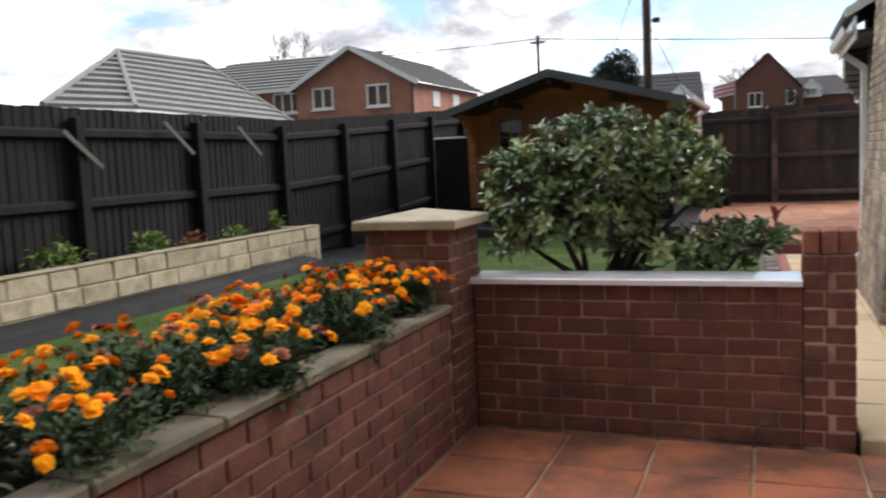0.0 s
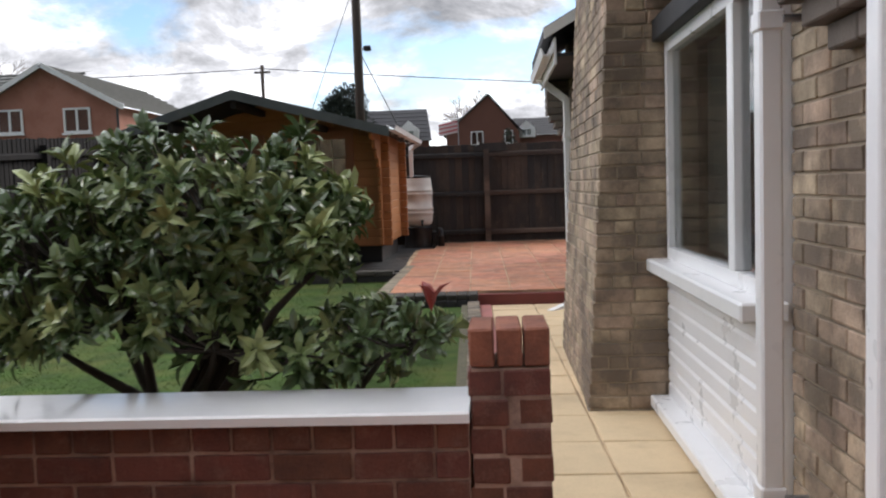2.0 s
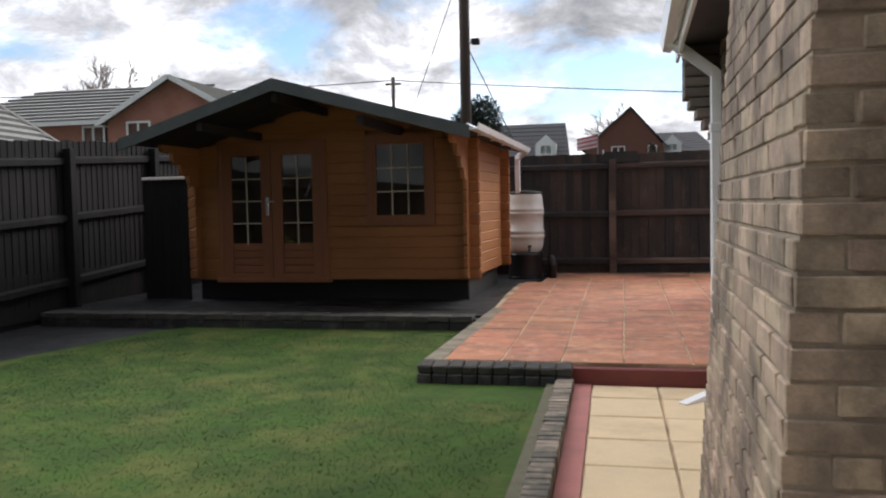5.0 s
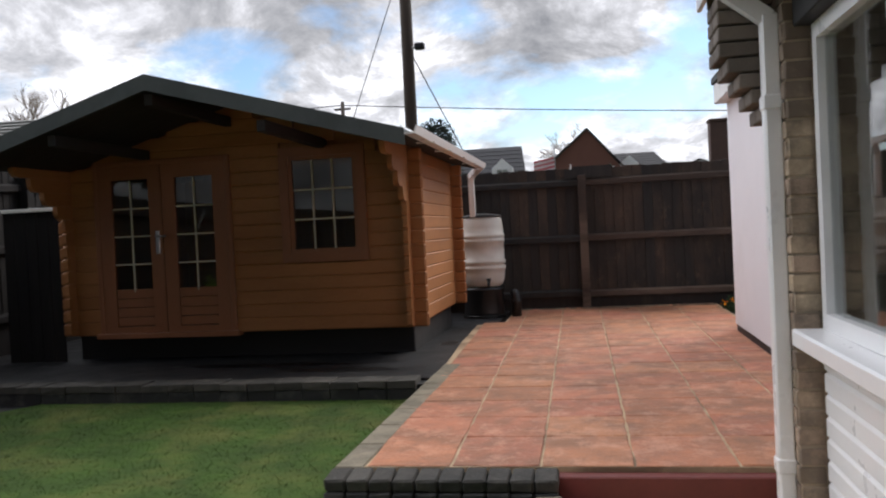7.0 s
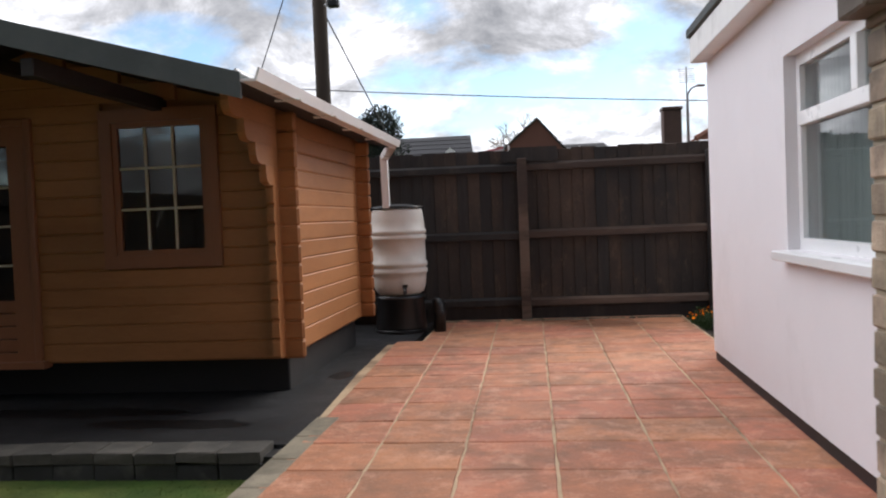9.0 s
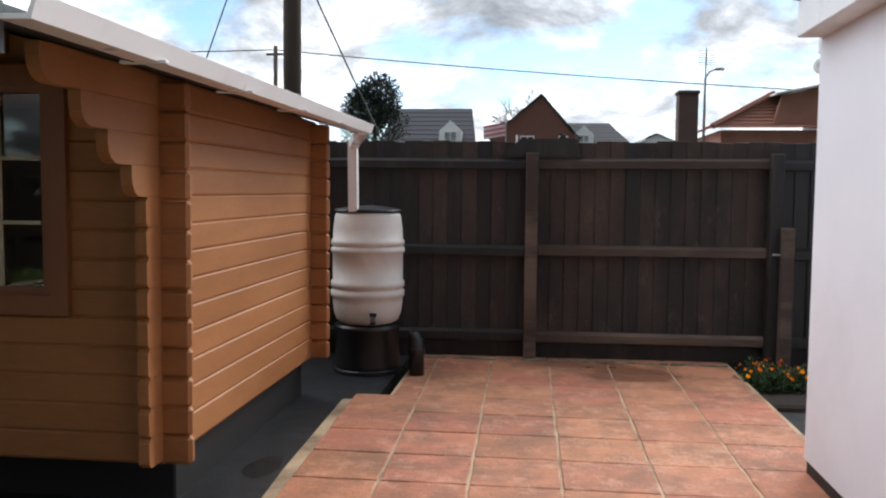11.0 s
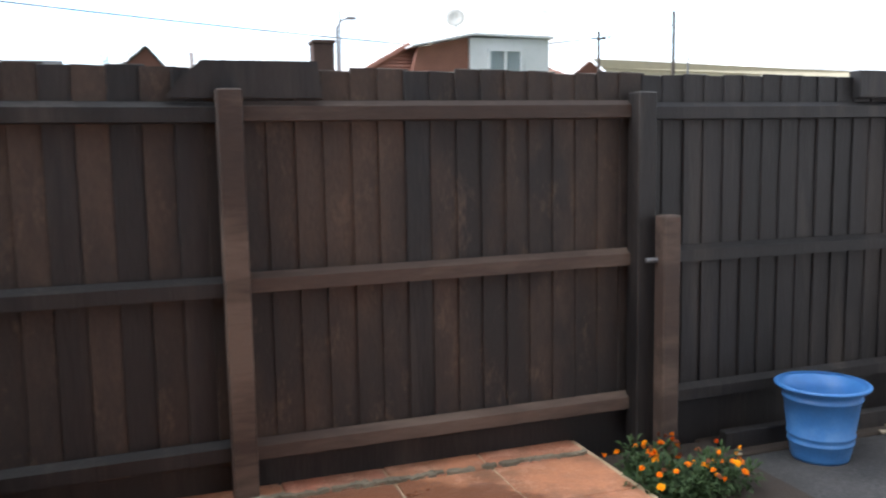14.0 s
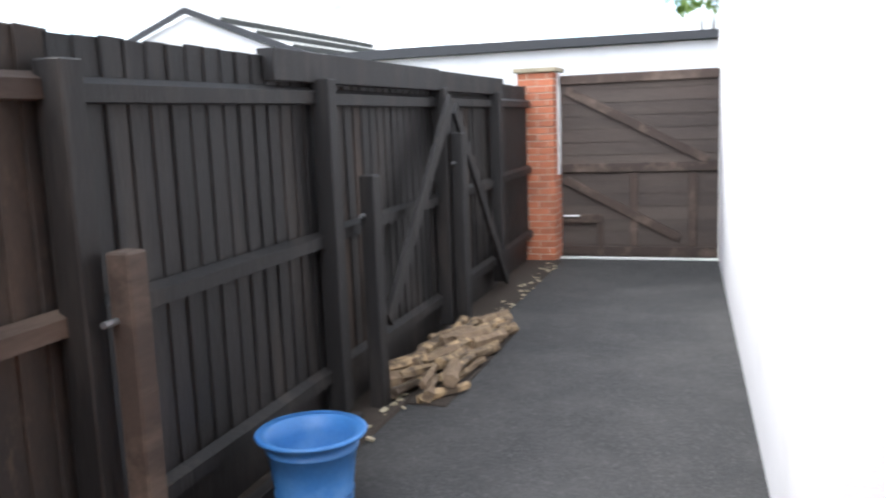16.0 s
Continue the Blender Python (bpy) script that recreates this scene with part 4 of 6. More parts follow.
# raised planter beside the patio
planter = tagged(part("planter_wall", boxes((-0.09, 0.006, -5.2, -0.288, -0.15, 0.562)), "mortar"), "red brick side of the raised flower planter", "planter", kind="structure")
brick_run(planter, (0.014, -4.6), (0.014, -0.29), PATIO_Z, 8, "red_brick", 31, pitch=0.081)
tagged(part("planter_back", boxes((-0.62, -0.52, -5.2, -0.288, -0.1, 0.53), bevel=0.006), "mortar"), "far brick side of the planter", "planter", kind="structure")
tagged(part("planter_soil", boxes((-0.52, -0.09, -5.2, -0.288, 0.2, 0.555)), "soil"), "dark soil in the planter", "soil", kind="structure")
rnd = random.Random(3)
y = -5.0
while y < -0.33:
    ln = rnd.uniform(0.38, 0.56)
    e = min(y + ln, -0.29)
    bm = bmesh.new()
    box(bm, -0.118 + rnd.uniform(-0.01, 0.01), 0.030 + rnd.uniform(-0.004, 0.004), y, e - 0.008, 0.567, 0.606 + rnd.uniform(-0.003, 0.004), 0.008)
    part("coping_stone", bm, "worn_coping", planter, "worn sandstone coping")
    y = e

# stone bed by the side fence
bed = tagged(part("bed_wall", boxes((-4.14, -4.012, -3.0, 5.56, 0.0, 0.515)), "cap_stone"), "pale walling-stone side of the raised bed", "planter", kind="structure")
rnd = random.Random(5)
for c in range(2):
    y = -3.0 + (0.2 if c else 0.0)
    while y < 5.55:
        ln = rnd.choice((0.30, 0.42, 0.42, 0.54))
        e = min(y + ln, 5.6)
        if e - y > 0.06:
            w = round((e - y - 0.012) / 0.01) * 0.01
            piece("stone", block_mesh("stone", 0.15, w, 0.158, "stone_block", 0.012, 0.006, rnd.randrange(5)), bed, -4.075 + rnd.uniform(-0.006, 0.006), (y + e) / 2, 0.20 + 0.085 + c * 0.168)
        y = e
tagged(part("bed_end", boxes((-4.62, -4.0, 5.50, 5.62, 0.0, 0.54), bevel=0.01), "stone_block"), "end block of the raised bed", "planter", kind="structure")
tagged(part("bed_edge", boxes((-4.15, -3.995, -3.0, 5.62, 0.541, 0.556), bevel=0.004), "cap_stone"), "thin pale mortar top of the raised bed", "coping", kind="structure")
tagged(part("bed_soil", boxes((-4.62, -4.15, -3.0, 5.5, 0.0, 0.50)), "soil"), "dark soil of the raised bed", "soil", kind="structure")
bm = bmesh.new()
prism(bm, [(-4.0, 0.0), (-4.0, 0.20), (-3.80, 0.165), (-3.74, 0.15), (-3.70, 0.02)], -9.0, 5.2, "y")
tagged(part("path_kerb", bm, "bitumen"), "black bitumen kerb ledge below the raised bed", "kerb", kind="structure")

# ---------------------------------------------------------------- bungalow brick faces, corbels, pipes
for core, (ya, yb, xb, xt), n in zip(cores, PIERS, range(3)):
    lean = (xt - xb) / 2.9
    brick_run(core, (xb, yb), (xb, ya), -0.13, 37, "buff_brick", 50 + n, lean=lean)
    if n:
        rnd = random.Random(60 + n)
        for c in range(37):
            z = -0.13 + (c + 0.5) * 0.075
            x = xb + lean * (z + 0.13) + 0.1
            e = 2.64
            x0 = x - (0.0 if c % 2 else 0.1)
            first = True
            while x0 < e - 0.03:
                x1 = min(x0 + (0.1025 if first and c % 2 else 0.225), e)
                first = False
                w = round((x1 - x0 - 0.01) / 0.005) * 0.005
                if w > 0.02:
                    piece("brick", block_mesh("brick", w, 0.1, 0.065, "buff_brick", 0.004, 0.0016, rnd.randrange(4)), core, (x0 + x1) / 2, ya + 0.05, z)
                x0 = x1
# corbels use the brick colour that carries the eaves shade
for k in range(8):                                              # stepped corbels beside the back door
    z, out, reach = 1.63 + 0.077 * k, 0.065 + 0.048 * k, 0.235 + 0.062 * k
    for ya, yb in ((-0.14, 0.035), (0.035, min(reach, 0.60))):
        part("corbel_brick", boxes((2.67 - out, 2.70, ya + 0.004, yb - 0.004, z + 0.003, z + 0.074), bevel=0.005), "shaded_brick", cores[0])
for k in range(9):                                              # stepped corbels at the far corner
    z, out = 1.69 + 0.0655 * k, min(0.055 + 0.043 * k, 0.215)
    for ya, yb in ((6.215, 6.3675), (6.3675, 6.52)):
        part("corbel_brick", boxes((2.43 - out, 2.46, ya + 0.004, yb - 0.004, z + 0.004, z + 0.0615), bevel=0.005), "shaded_brick", cores[2])


def downpipe(x, y, ztop, zbot, label, shoe):
    ob = thing("downpipe", (x, y, zbot), label, "downpipe")
    bm = bmesh.new()
    box(bm, x - 0.034, x + 0.034, y - 0.034, y + 0.034, zbot, ztop, 0.008)
    part("pipe", bm, "upvc", ob)
    for z in (0.30, 1.75):
        if z < ztop:
            part("collar", boxes((x - 0.04, x + 0.04, y - 0.04, y + 0.04, z - 0.03, z + 0.03), bevel=0.006), "upvc", ob)
            bm = tube(bmesh.new(), [(x + 0.03, y - 0.045, z), (x + 0.10, y - 0.045, z)], [0.012, 0.012], 8)
            part("clip", bm, "metal_grey", ob)
    if shoe:
        bm = beam(bmesh.new(), (x, y, ztop - 0.02), (2.13, y + 0.02, 2.30), 0.066, 0.066)
        part("swan_neck", bm, "upvc", ob)
        bm = beam(bmesh.new(), (x, y, zbot + 0.03), (x - 0.22, y - 0.22, zbot - 0.02), 0.066, 0.066)
        part("shoe", bm, "upvc", ob)
    return ob


downpipe(2.50, 0.41, 2.66, 0.11, "white square plastic downpipe on the brick pier", False)
downpipe(2.40, 6.16, 2.10, 0.05, "white square plastic downpipe by the terrace step", True)
prop = thing("drain_block", (2.3, 0.3, 0), "pair of sandstone blocks under the downpipe shoe", "stone block")
part("block", boxes((2.26, 2.44, 0.12, 0.32, PATH_Z, 0.05), bevel=0.012), "cap_stone", prop)
part("pipe_end", beam(bmesh.new(), (2.27, 0.36, 0.075), (2.52, -0.06, 0.07), 0.068, 0.05), "upvc", prop, "white drain pipe end")
# door frame next to the near pier
door = thing("back_door", (2.60, -0.65, PATIO_Z), "white plastic back door and frame", "door")
part("frame", boxes((2.55, 2.64, -0.215, -0.145, PATIO_Z, 2.1), (2.55, 2.64, -1.17, -1.10, PATIO_Z, 2.1), (2.55, 2.64, -1.10, -0.215, 2.03, 2.1), bevel=0.005), "upvc", door)
part("leaf", boxes((2.57, 2.62, -1.10, -0.215, PATIO_Z + 0.02, 2.03), bevel=0.006), "upvc", door)
part("threshold", boxes((2.51, 2.65, -1.17, -0.145, PATIO_Z - 0.03, PATIO_Z + 0.018), bevel=0.004), "upvc", door)
part("wall", boxes((2.61, 2.78, -7.0, -1.17, -0.2, 2.3)), "buff_brick", house)
part("wall", boxes((2.63, 2.78, -1.17, -0.145, 2.10, 2.3)), "buff_brick", house)
# rooms behind the glass
for a, b in ((0.74, 2.44), (4.29, 6.04)):
    part("room", boxes((4.2, 4.25, a - 1.0, b + 0.4, 0, 2.4), (2.75, 4.2, a - 1.05, a - 1.0, 0, 2.4), (2.75, 4.2, b + 0.4, b + 0.45, 0, 2.4), (2.75, 4.2, a - 1.0, b + 0.4, -0.05, 0.0), (2.75, 4.2, a - 1.0, b + 0.4, 2.3, 2.32)), "room_shade", house)
    part("inner_sill", boxes((2.68, 2.86, a, b, 0.82, 0.86)), "upvc", house)


def curtain(name, x, y0, y1, z0, z1, folds, label, depth=0.03, cloth="curtain"):
    bm = bmesh.new()
    n = folds * 8
    lo, hi = [], []
    for i in range(n + 1):
        y = y0 + (y1 - y0) * i / n
        d = depth * math.sin(i * 2 * math.pi / 8) + depth * 0.4 * math.sin(i * 0.9)
        lo.append(bm.verts.new((x + d, y, z0)))
        hi.append(bm.verts.new((x + d * 0.7, y, z1)))
    for i in range(n):
        bm.faces.new((lo[i], lo[i + 1], hi[i + 1], hi[i]))
    bmesh.ops.solidify(bm, geom=bm.faces[:], thickness=0.004)
    return tagged(part(name, bm, cloth, smooth=True), label, "curtain")


curtain("curtain", 2.84, 2.0, 2.42, 0.9, 2.0, 5, "grey-green drawn-back curtain inside the bay window")
curtain("curtain", 2.84, 5.45, 6.0, 0.9, 2.0, 6, "grey-green drawn-back curtain inside the bay window")
curtain("net_curtain", 3.155, 7.6, 9.15, 1.12, 2.06, 26, "pale grey-green net curtain in the extension window", 0.02, "net")

# ---------------------------------------------------------------- water barrel
BX, BY = 0.265, 13.36
barrel = thing("water_barrel", (BX, BY, 0.56), "off-white ribbed plastic water barrel on a black stand", "water butt")
prof = [(0.10, 0.565), (0.20, 0.57), (0.245, 0.60), (0.268, 0.66), (0.277, 0.73), (0.279, 0.782), (0.293, 0.790), (0.294, 0.832), (0.278, 0.842), (0.278, 0.856), (0.294, 0.864), (0.294, 0.905),
        (0.279, 0.914), (0.279, 1.13), (0.292, 1.138), (0.293, 1.172), (0.280, 1.18), (0.280, 1.19), (0.292, 1.198), (0.291, 1.232), (0.279, 1.24), (0.274, 1.33), (0.262, 1.42), (0.25, 1.45), (0.10, 1.452)]
part("body", lathe(bmesh.new(), prof, BX, BY, 40), "barrel", barrel, smooth=True)
part("lid", lathe(bmesh.new(), [(0.262, 1.452), (0.268, 1.462), (0.262, 1.476), (0.10, 1.50), (0.02, 1.505)], BX, BY, 40), "black_plastic", barrel, "black lid")
bm = tube(bmesh.new(), [(0.36, 13.10, 0.66), (0.37, 13.05, 0.655), (0.372, 13.03, 0.62), (0.372, 13.03, 0.59)], [0.022, 0.02, 0.02, 0.017], 10)
box(bm, 0.345, 0.40, 13.035, 13.05, 0.66, 0.69, 0.003)
part("tap", bm, "black_plastic", barrel, "black plastic tap")
stand = thing("barrel_stand", (BX, BY, 0.185), "black plastic barrel stand", "stand")
part("foot_ring", lathe(bmesh.new(), [(0.272, 0.185), (0.275, 0.19), (0.275, 0.215), (0.268, 0.22)], BX, BY, 32), "black_plastic", stand)
part("drum", lathe(bmesh.new(), [(0.265, 0.185), (0.262, 0.25), (0.245, 0.50), (0.262, 0.53), (0.262, 0.562), (0.05, 0.562)], BX, BY, 32), "black_plastic", stand, smooth=True)
pot = thing("drain_pipe_stub", (0.69, 13.17, 0.2), "black plastic drain pipe elbow beside the barrel", "pipe")
part("pipe", tube(bmesh.new(), [(0.69, 13.17, 0.2), (0.69, 13.17, 0.40), (0.688, 13.17, 0.46), (0.675, 13.18, 0.495), (0.635, 13.20, 0.50)], [0.062, 0.062, 0.06, 0.05, 0.035], 14), "black_plastic", pot, smooth=True)
part("collar", lathe(bmesh.new(), [(0.066, 0.36), (0.070, 0.37), (0.070, 0.40), (0.066, 0.41)], 0.69, 13.17, 20), "black_plastic", pot)

# ---------------------------------------------------------------- blue bucket
KX, KY, KZ = 4.42, 13.66, 0.08
bucket = thing("blue_tub", (KX, KY, KZ), "light blue plastic tub with a wide rolled rim", "plant pot")
prof = [(0.02, KZ), (0.145, KZ), (0.152, KZ + 0.02), (0.165, KZ + 0.09), (0.172, KZ + 0.095), (0.172, KZ + 0.105), (0.167, KZ + 0.11), (0.170, KZ + 0.13), (0.176, KZ + 0.135), (0.176, KZ + 0.143), (0.171, KZ + 0.15),
        (0.196, KZ + 0.33), (0.205, KZ + 0.335), (0.205, KZ + 0.345), (0.198, KZ + 0.35), (0.203, KZ + 0.38), (0.236, KZ + 0.392), (0.238, KZ + 0.402), (0.228, KZ + 0.408), (0.200, KZ + 0.40), (0.186, KZ + 0.33), (0.15, KZ + 0.09), (0.13, KZ + 0.05), (0.01, KZ + 0.045)]
part("rim", lathe(bmesh.new(), [(0.217, KZ + 0.374), (0.231, KZ + 0.378), (0.234, KZ + 0.386), (0.226, KZ + 0.393), (0.211, KZ + 0.391)], KX, KY, 48, False), "blue_plastic", bucket, "rolled rim", smooth=True)
part("tub", lathe(bmesh.new(), [(r * 0.95, KZ + (z - KZ) * 0.95) for r, z in prof], KX, KY, 48), "blue_plastic", bucket, smooth=True)

# ---------------------------------------------------------------- fence extras: stub posts, braces, gate, brick pier


def stub_post(x, y, z1, label, mat, w=0.11):
    ob = thing("stub_post", (x, y, 0.05), label, "post")
    bm = bmesh.new()
    box(bm, x - w / 2, x + w / 2, y - 0.045, y + 0.045, -0.05, z1, 0.008)
    part("post", bm, mat, ob)
    part("bolt", tube(bmesh.new(), [(x - 0.11, y + 0.02, z1 - 0.22), (x - w / 2, y + 0.02, z1 - 0.22)], [0.012, 0.012], 8), "metal_grey", ob, "rusty steel bolt")
    return ob


stub_post(3.61, 13.84, 1.35, "brown timber repair post bolted beside the fence", "rail_brown", 0.095)
stub_post(5.78, 13.93, 1.43, "black timber repair post bolted beside the fence", "fence_dark")
for x0, z0, x1, z1 in ((7.42, 1.86, 5.98, 0.55), (7.52, 1.80, 9.1, 0.2)):
    ob = thing("fence_brace", (x1, fence_y(x1) - 0.13, 0.1), "diagonal timber brace leaning on the fence", "brace")
    part("bar", beam(bmesh.new(), (x0, fence_y(x0) - 0.15, z0), (x1, fence_y(x1) - 0.15, z1), 0.03, 0.11), "fence_dark", ob)
stub_post(7.47, 13.93, 1.62, "black timber post carrying the fence braces", "fence_dark", 0.13)
for x0, x1 in ((4.95, 7.35), (7.4, 9.4)):
    ob = thing("capping_board", (x0, fence_y(x0), 1.95), "weathered board nailed along the fence top", "board")
    part("board", boxes((x0, x1, fence_y(x0) - 0.05, fence_y(x1) - 0.01, 1.93, 2.08), bevel=0.004), "fence_dark", ob)
clip_ob = thing("cable_clip", (1.42, fence_y(1.4), 2.0), "white plastic strip fixed over the fence top", "strip")
part("strip", boxes((1.405, 1.425, 13.96, 13.972, 1.93, 2.10), bevel=0.002), "upvc", clip_ob)
bm = bmesh.new()
prism(bm, [(1.30, 1.915), (1.95, 1.915), (1.93, 2.07), (1.45, 2.07), (1.37, 2.0)], 13.955, 13.975, "y")
tagged(part("patch_board", bm, "fence_dark"), "cut board patching the fence top", "board")
# struts on the side fence
for y, z in ((1.98, 1.72), (3.38, 1.84), (4.72, 1.82)):
    ob = thing("fence_strut", (-4.45, y, z), "thin weathered strut on the side fence", "strut")
    part("bar", beam(bmesh.new(), (-4.53, y, z), (-4.50, y + 0.42, z - 0.34), 0.02, 0.045), "old_strut", ob)
side_gate = thing("cabin_side_gate", (-4.0, 10.2, 0.19), "black boarded gate beside the log cabin with a pale top rail", "gate")
for k in range(5):
    part("board", boxes((-4.14 + k * 0.125, -4.02 + k * 0.125, 10.2, 10.22, 0.19, 1.69), bevel=0.003), "fence_black", side_gate)
part("rail", boxes((-4.14, -3.55, 10.17, 10.2, 1.69, 1.725), bevel=0.003), "white_wood", side_gate, "pale top rail")

pier = tagged(part("gate_pier", boxes((10.85, 11.25, 13.875, 14.275, -0.1, 2.19)), "pale_mortar"), "orange-red brick gate pier", "pillar", kind="structure")
for c in range(28):
    for a, b, k in (((10.842, 14.283), (10.842, 13.867), 0), ((10.842, 13.867), (11.258, 13.867), 1)):
        d = 0.09 if (c + k) % 2 else 0.0
        a, b = Vector(a), Vector(b)
        u = (b - a).normalized()
        brick_run(pier, a + u * (0.092 if k else 0), b, 0.08 + c * 0.0755, 1, "pier_brick", 300 + 2 * c + k, pitch=0.0755, depth=0.088, start=c)
tagged(part("gate_pier_cap", boxes((10.81, 11.29, 13.83, 14.32, 2.195, 2.245), bevel=0.008), "cap_stone"), "pale stone cap of the gate pier", "pillar cap", kind="structure")
gate = thing("timber_gate", (11.0, 13.0, 0.1), "brown boarded timber gate with ledges and braces", "gate")
for k in range(14):
    z0 = 0.11 + k * 0.144
    part("board", prism(bmesh.new(), [(11.020, z0), (11.036, z0), (11.036, z0 + 0.15), (11.028, z0 + 0.15)], 12.12, 13.83, "y"), "gate_board", gate)
for z in (0.18, 1.12, 2.10):
    part("ledge", boxes((10.985, 11.018, 12.12, 13.83, z - 0.05, z + 0.05), bevel=0.004), "rail_brown", gate)
for (ya, za), (yb, zb) in (((13.76, 1.99), (12.22, 1.18)), ((13.78, 0.99), (12.54, 0.34))):
    part("brace", beam(bmesh.new(), (10.999, ya, za), (10.999, yb, zb), 0.09, 0.03, (1, 0, 0)), "rail_brown", gate)
for y in (12.35, 12.98):
    part("stile", boxes((10.99, 11.016, y, y + 0.08, 0.24, 1.06), bevel=0.004), "rail_brown", gate)
part("latch_box", boxes((10.97, 10.984, 13.36, 13.82, 0.50, 0.60), (10.97, 10.984, 13.36, 13.42, 0.13, 0.50), bevel=0.004), "rail_brown", gate)
part("bolt", tube(bmesh.new(), [(10.96, 13.80, 0.58), (10.96, 13.62, 0.58)], [0.012, 0.012], 8), "steel", gate, "steel drop bolt")
hp = thing("hinge_post", (11.0, 13.85, 0.1), "pale painted strip beside the gate", "post")
part("strip", boxes((10.99, 11.06, 13.838, 13.862, 1.05, 2.2), bevel=0.003), "white_wood", hp)
step_strip = thing("gate_sill", (11.0, 13.0, 0.08), "pale strip under the gate", "sill")
part("sill", boxes((10.99, 11.06, 12.1, 13.85, 0.082, 0.10), bevel=0.003), "white_wood", step_strip)

# ---------------------------------------------------------------- split logs by the fence
rnd = random.Random(12)
bark_chips = tagged(part("log_pit", boxes((5.86, 7.62, 13.56, 13.98, 0.06, 0.088)), "soil"), "dark earth strip under the firewood", "soil", kind="structure")
for i in range(46):
    row, layer = i % 4, (i // 4) % 2
    x = 6.02 + (i // 8) * 0.27 + 0.11 * layer + rnd.uniform(-0.05, 0.05)
    y = 13.62 + row * 0.098 + rnd.uniform(-0.02, 0.02)
    ln, r = rnd.uniform(0.26, 0.44), rnd.uniform(0.022, 0.05)
    z = 0.09 + r + layer * 0.06 + row * 0.014
    ang = radians(rnd.uniform(-34, 14))
    d = Vector((math.cos(ang), math.sin(ang), rnd.uniform(-0.06, 0.10))).normalized() * ln / 2
    c = Vector((x, y, z))
    bm = bmesh.new()
    tube(bm, [c - d, c - d * 0.35, c + d * 0.35, c + d], [r * rnd.uniform(0.92, 1.05), r, r * rnd.uniform(0.95, 1.08), r * rnd.uniform(0.9, 1.05)], rnd.choice((5, 6, 7)))
    for v in bm.verts:
        v.co += Vector([rnd.uniform(-0.009, 0.009) for _ in range(3)])
    tagged(part("firewood_log", bm, rnd.choice(("log_wood", "log_bark"))), "split pale firewood log in a heap on the ground", "log", "firewood logs")
# debris along the foot of the fence
tagged(part("fence_foot_soil", boxes((3.95, 10.8, 13.80, 14.2, 0.05, 0.097), bevel=0.01), "soil"), "dark earth strip at the foot of the fence", "soil", kind="structure")
bm = bmesh.new()
for i in range(90):
    x, y, s = rnd.uniform(4.0, 10.7), 13.80 + rnd.uniform(-0.03, 0.12), rnd.uniform(0.007, 0.024)
    box(bm, -s, s, -s * 0.7, s * 0.7, -s * 0.3, s * 0.3, 0.0, pose(x, y, 0.10, rnd.uniform(-20, 20), rnd.uniform(-20, 20), rnd.uniform(0, 180)))
tagged(part("debris", bm, "cap_stone"), "small broken stones along the fence foot", "stones", kind="stuff")
for x0, x1, y, z in ((4.0, 5.4, 13.90, 0.13), (5.9, 7.3, 13.96, 0.14)):
    ob = thing("loose_board", (x0, y, 0.1), "old dark board lying along the fence foot", "board")
    part("plank", boxes((x0, x1, y - 0.03, y + 0.03, z - 0.035, z + 0.06), bevel=0.004), "fence_dark", ob)


# ---------------------------------------------------------------- plants


def leaf(verts, faces, base, way, up, length, width, fold=0.25, curl=0.2):
    """One folded, curled leaf of six faces."""
    way = way.normalized()
    side = way.cross(up)
    if side.length < 1e-4:
        side = way.orthogonal()
    side.normalize()
    nrm = side.cross(way)
    i = len(verts)
    mid = base + way * length * 0.5 + nrm * length * curl * 0.3
    tip = base + way * length - nrm * length * curl * 0.4
    q = base + way * length * 0.78 + nrm * length * curl * 0.1
    verts += [base, mid - side * width * 0.46 + nrm * width * fold, mid + side * width * 0.46 + nrm * width * fold, mid,
              q - side * width * 0.36 + nrm * width * fold * 0.8, q + side * width * 0.36 + nrm * width * fold * 0.8, q, tip]
    faces += [(i, i + 3, i + 1), (i, i + 2, i + 3), (i + 1, i + 3, i + 6, i + 4), (i + 3, i + 2, i + 5, i + 6), (i + 4, i + 6, i + 7), (i + 6, i + 5, i + 7)]


def mesh_part(name, verts, faces, material, parent, label="", kind="", smooth=False):
    me = bpy.data.meshes.new(name)
    me.from_pydata([tuple(v) for v in verts], [], faces)
    if smooth:
        me.polygons.foreach_set("use_smooth", [True] * len(me.polygons))
    me.materials.append(M[material])
    ob = new(name, me)
    if parent is not None:
        ob.parent = parent
        ob.matrix_parent_inverse = where(parent).inverted()
    return tagged(ob, label, kind=kind)


def rand_dir(rnd, zmin=-1.0):
    while True:
        v = Vector((rnd.uniform(-1, 1), rnd.uniform(-1, 1), rnd.uniform(-1, 1)))
        if 0.05 < v.length < 1 and v.normalized().z > zmin:
            return v.normalized()


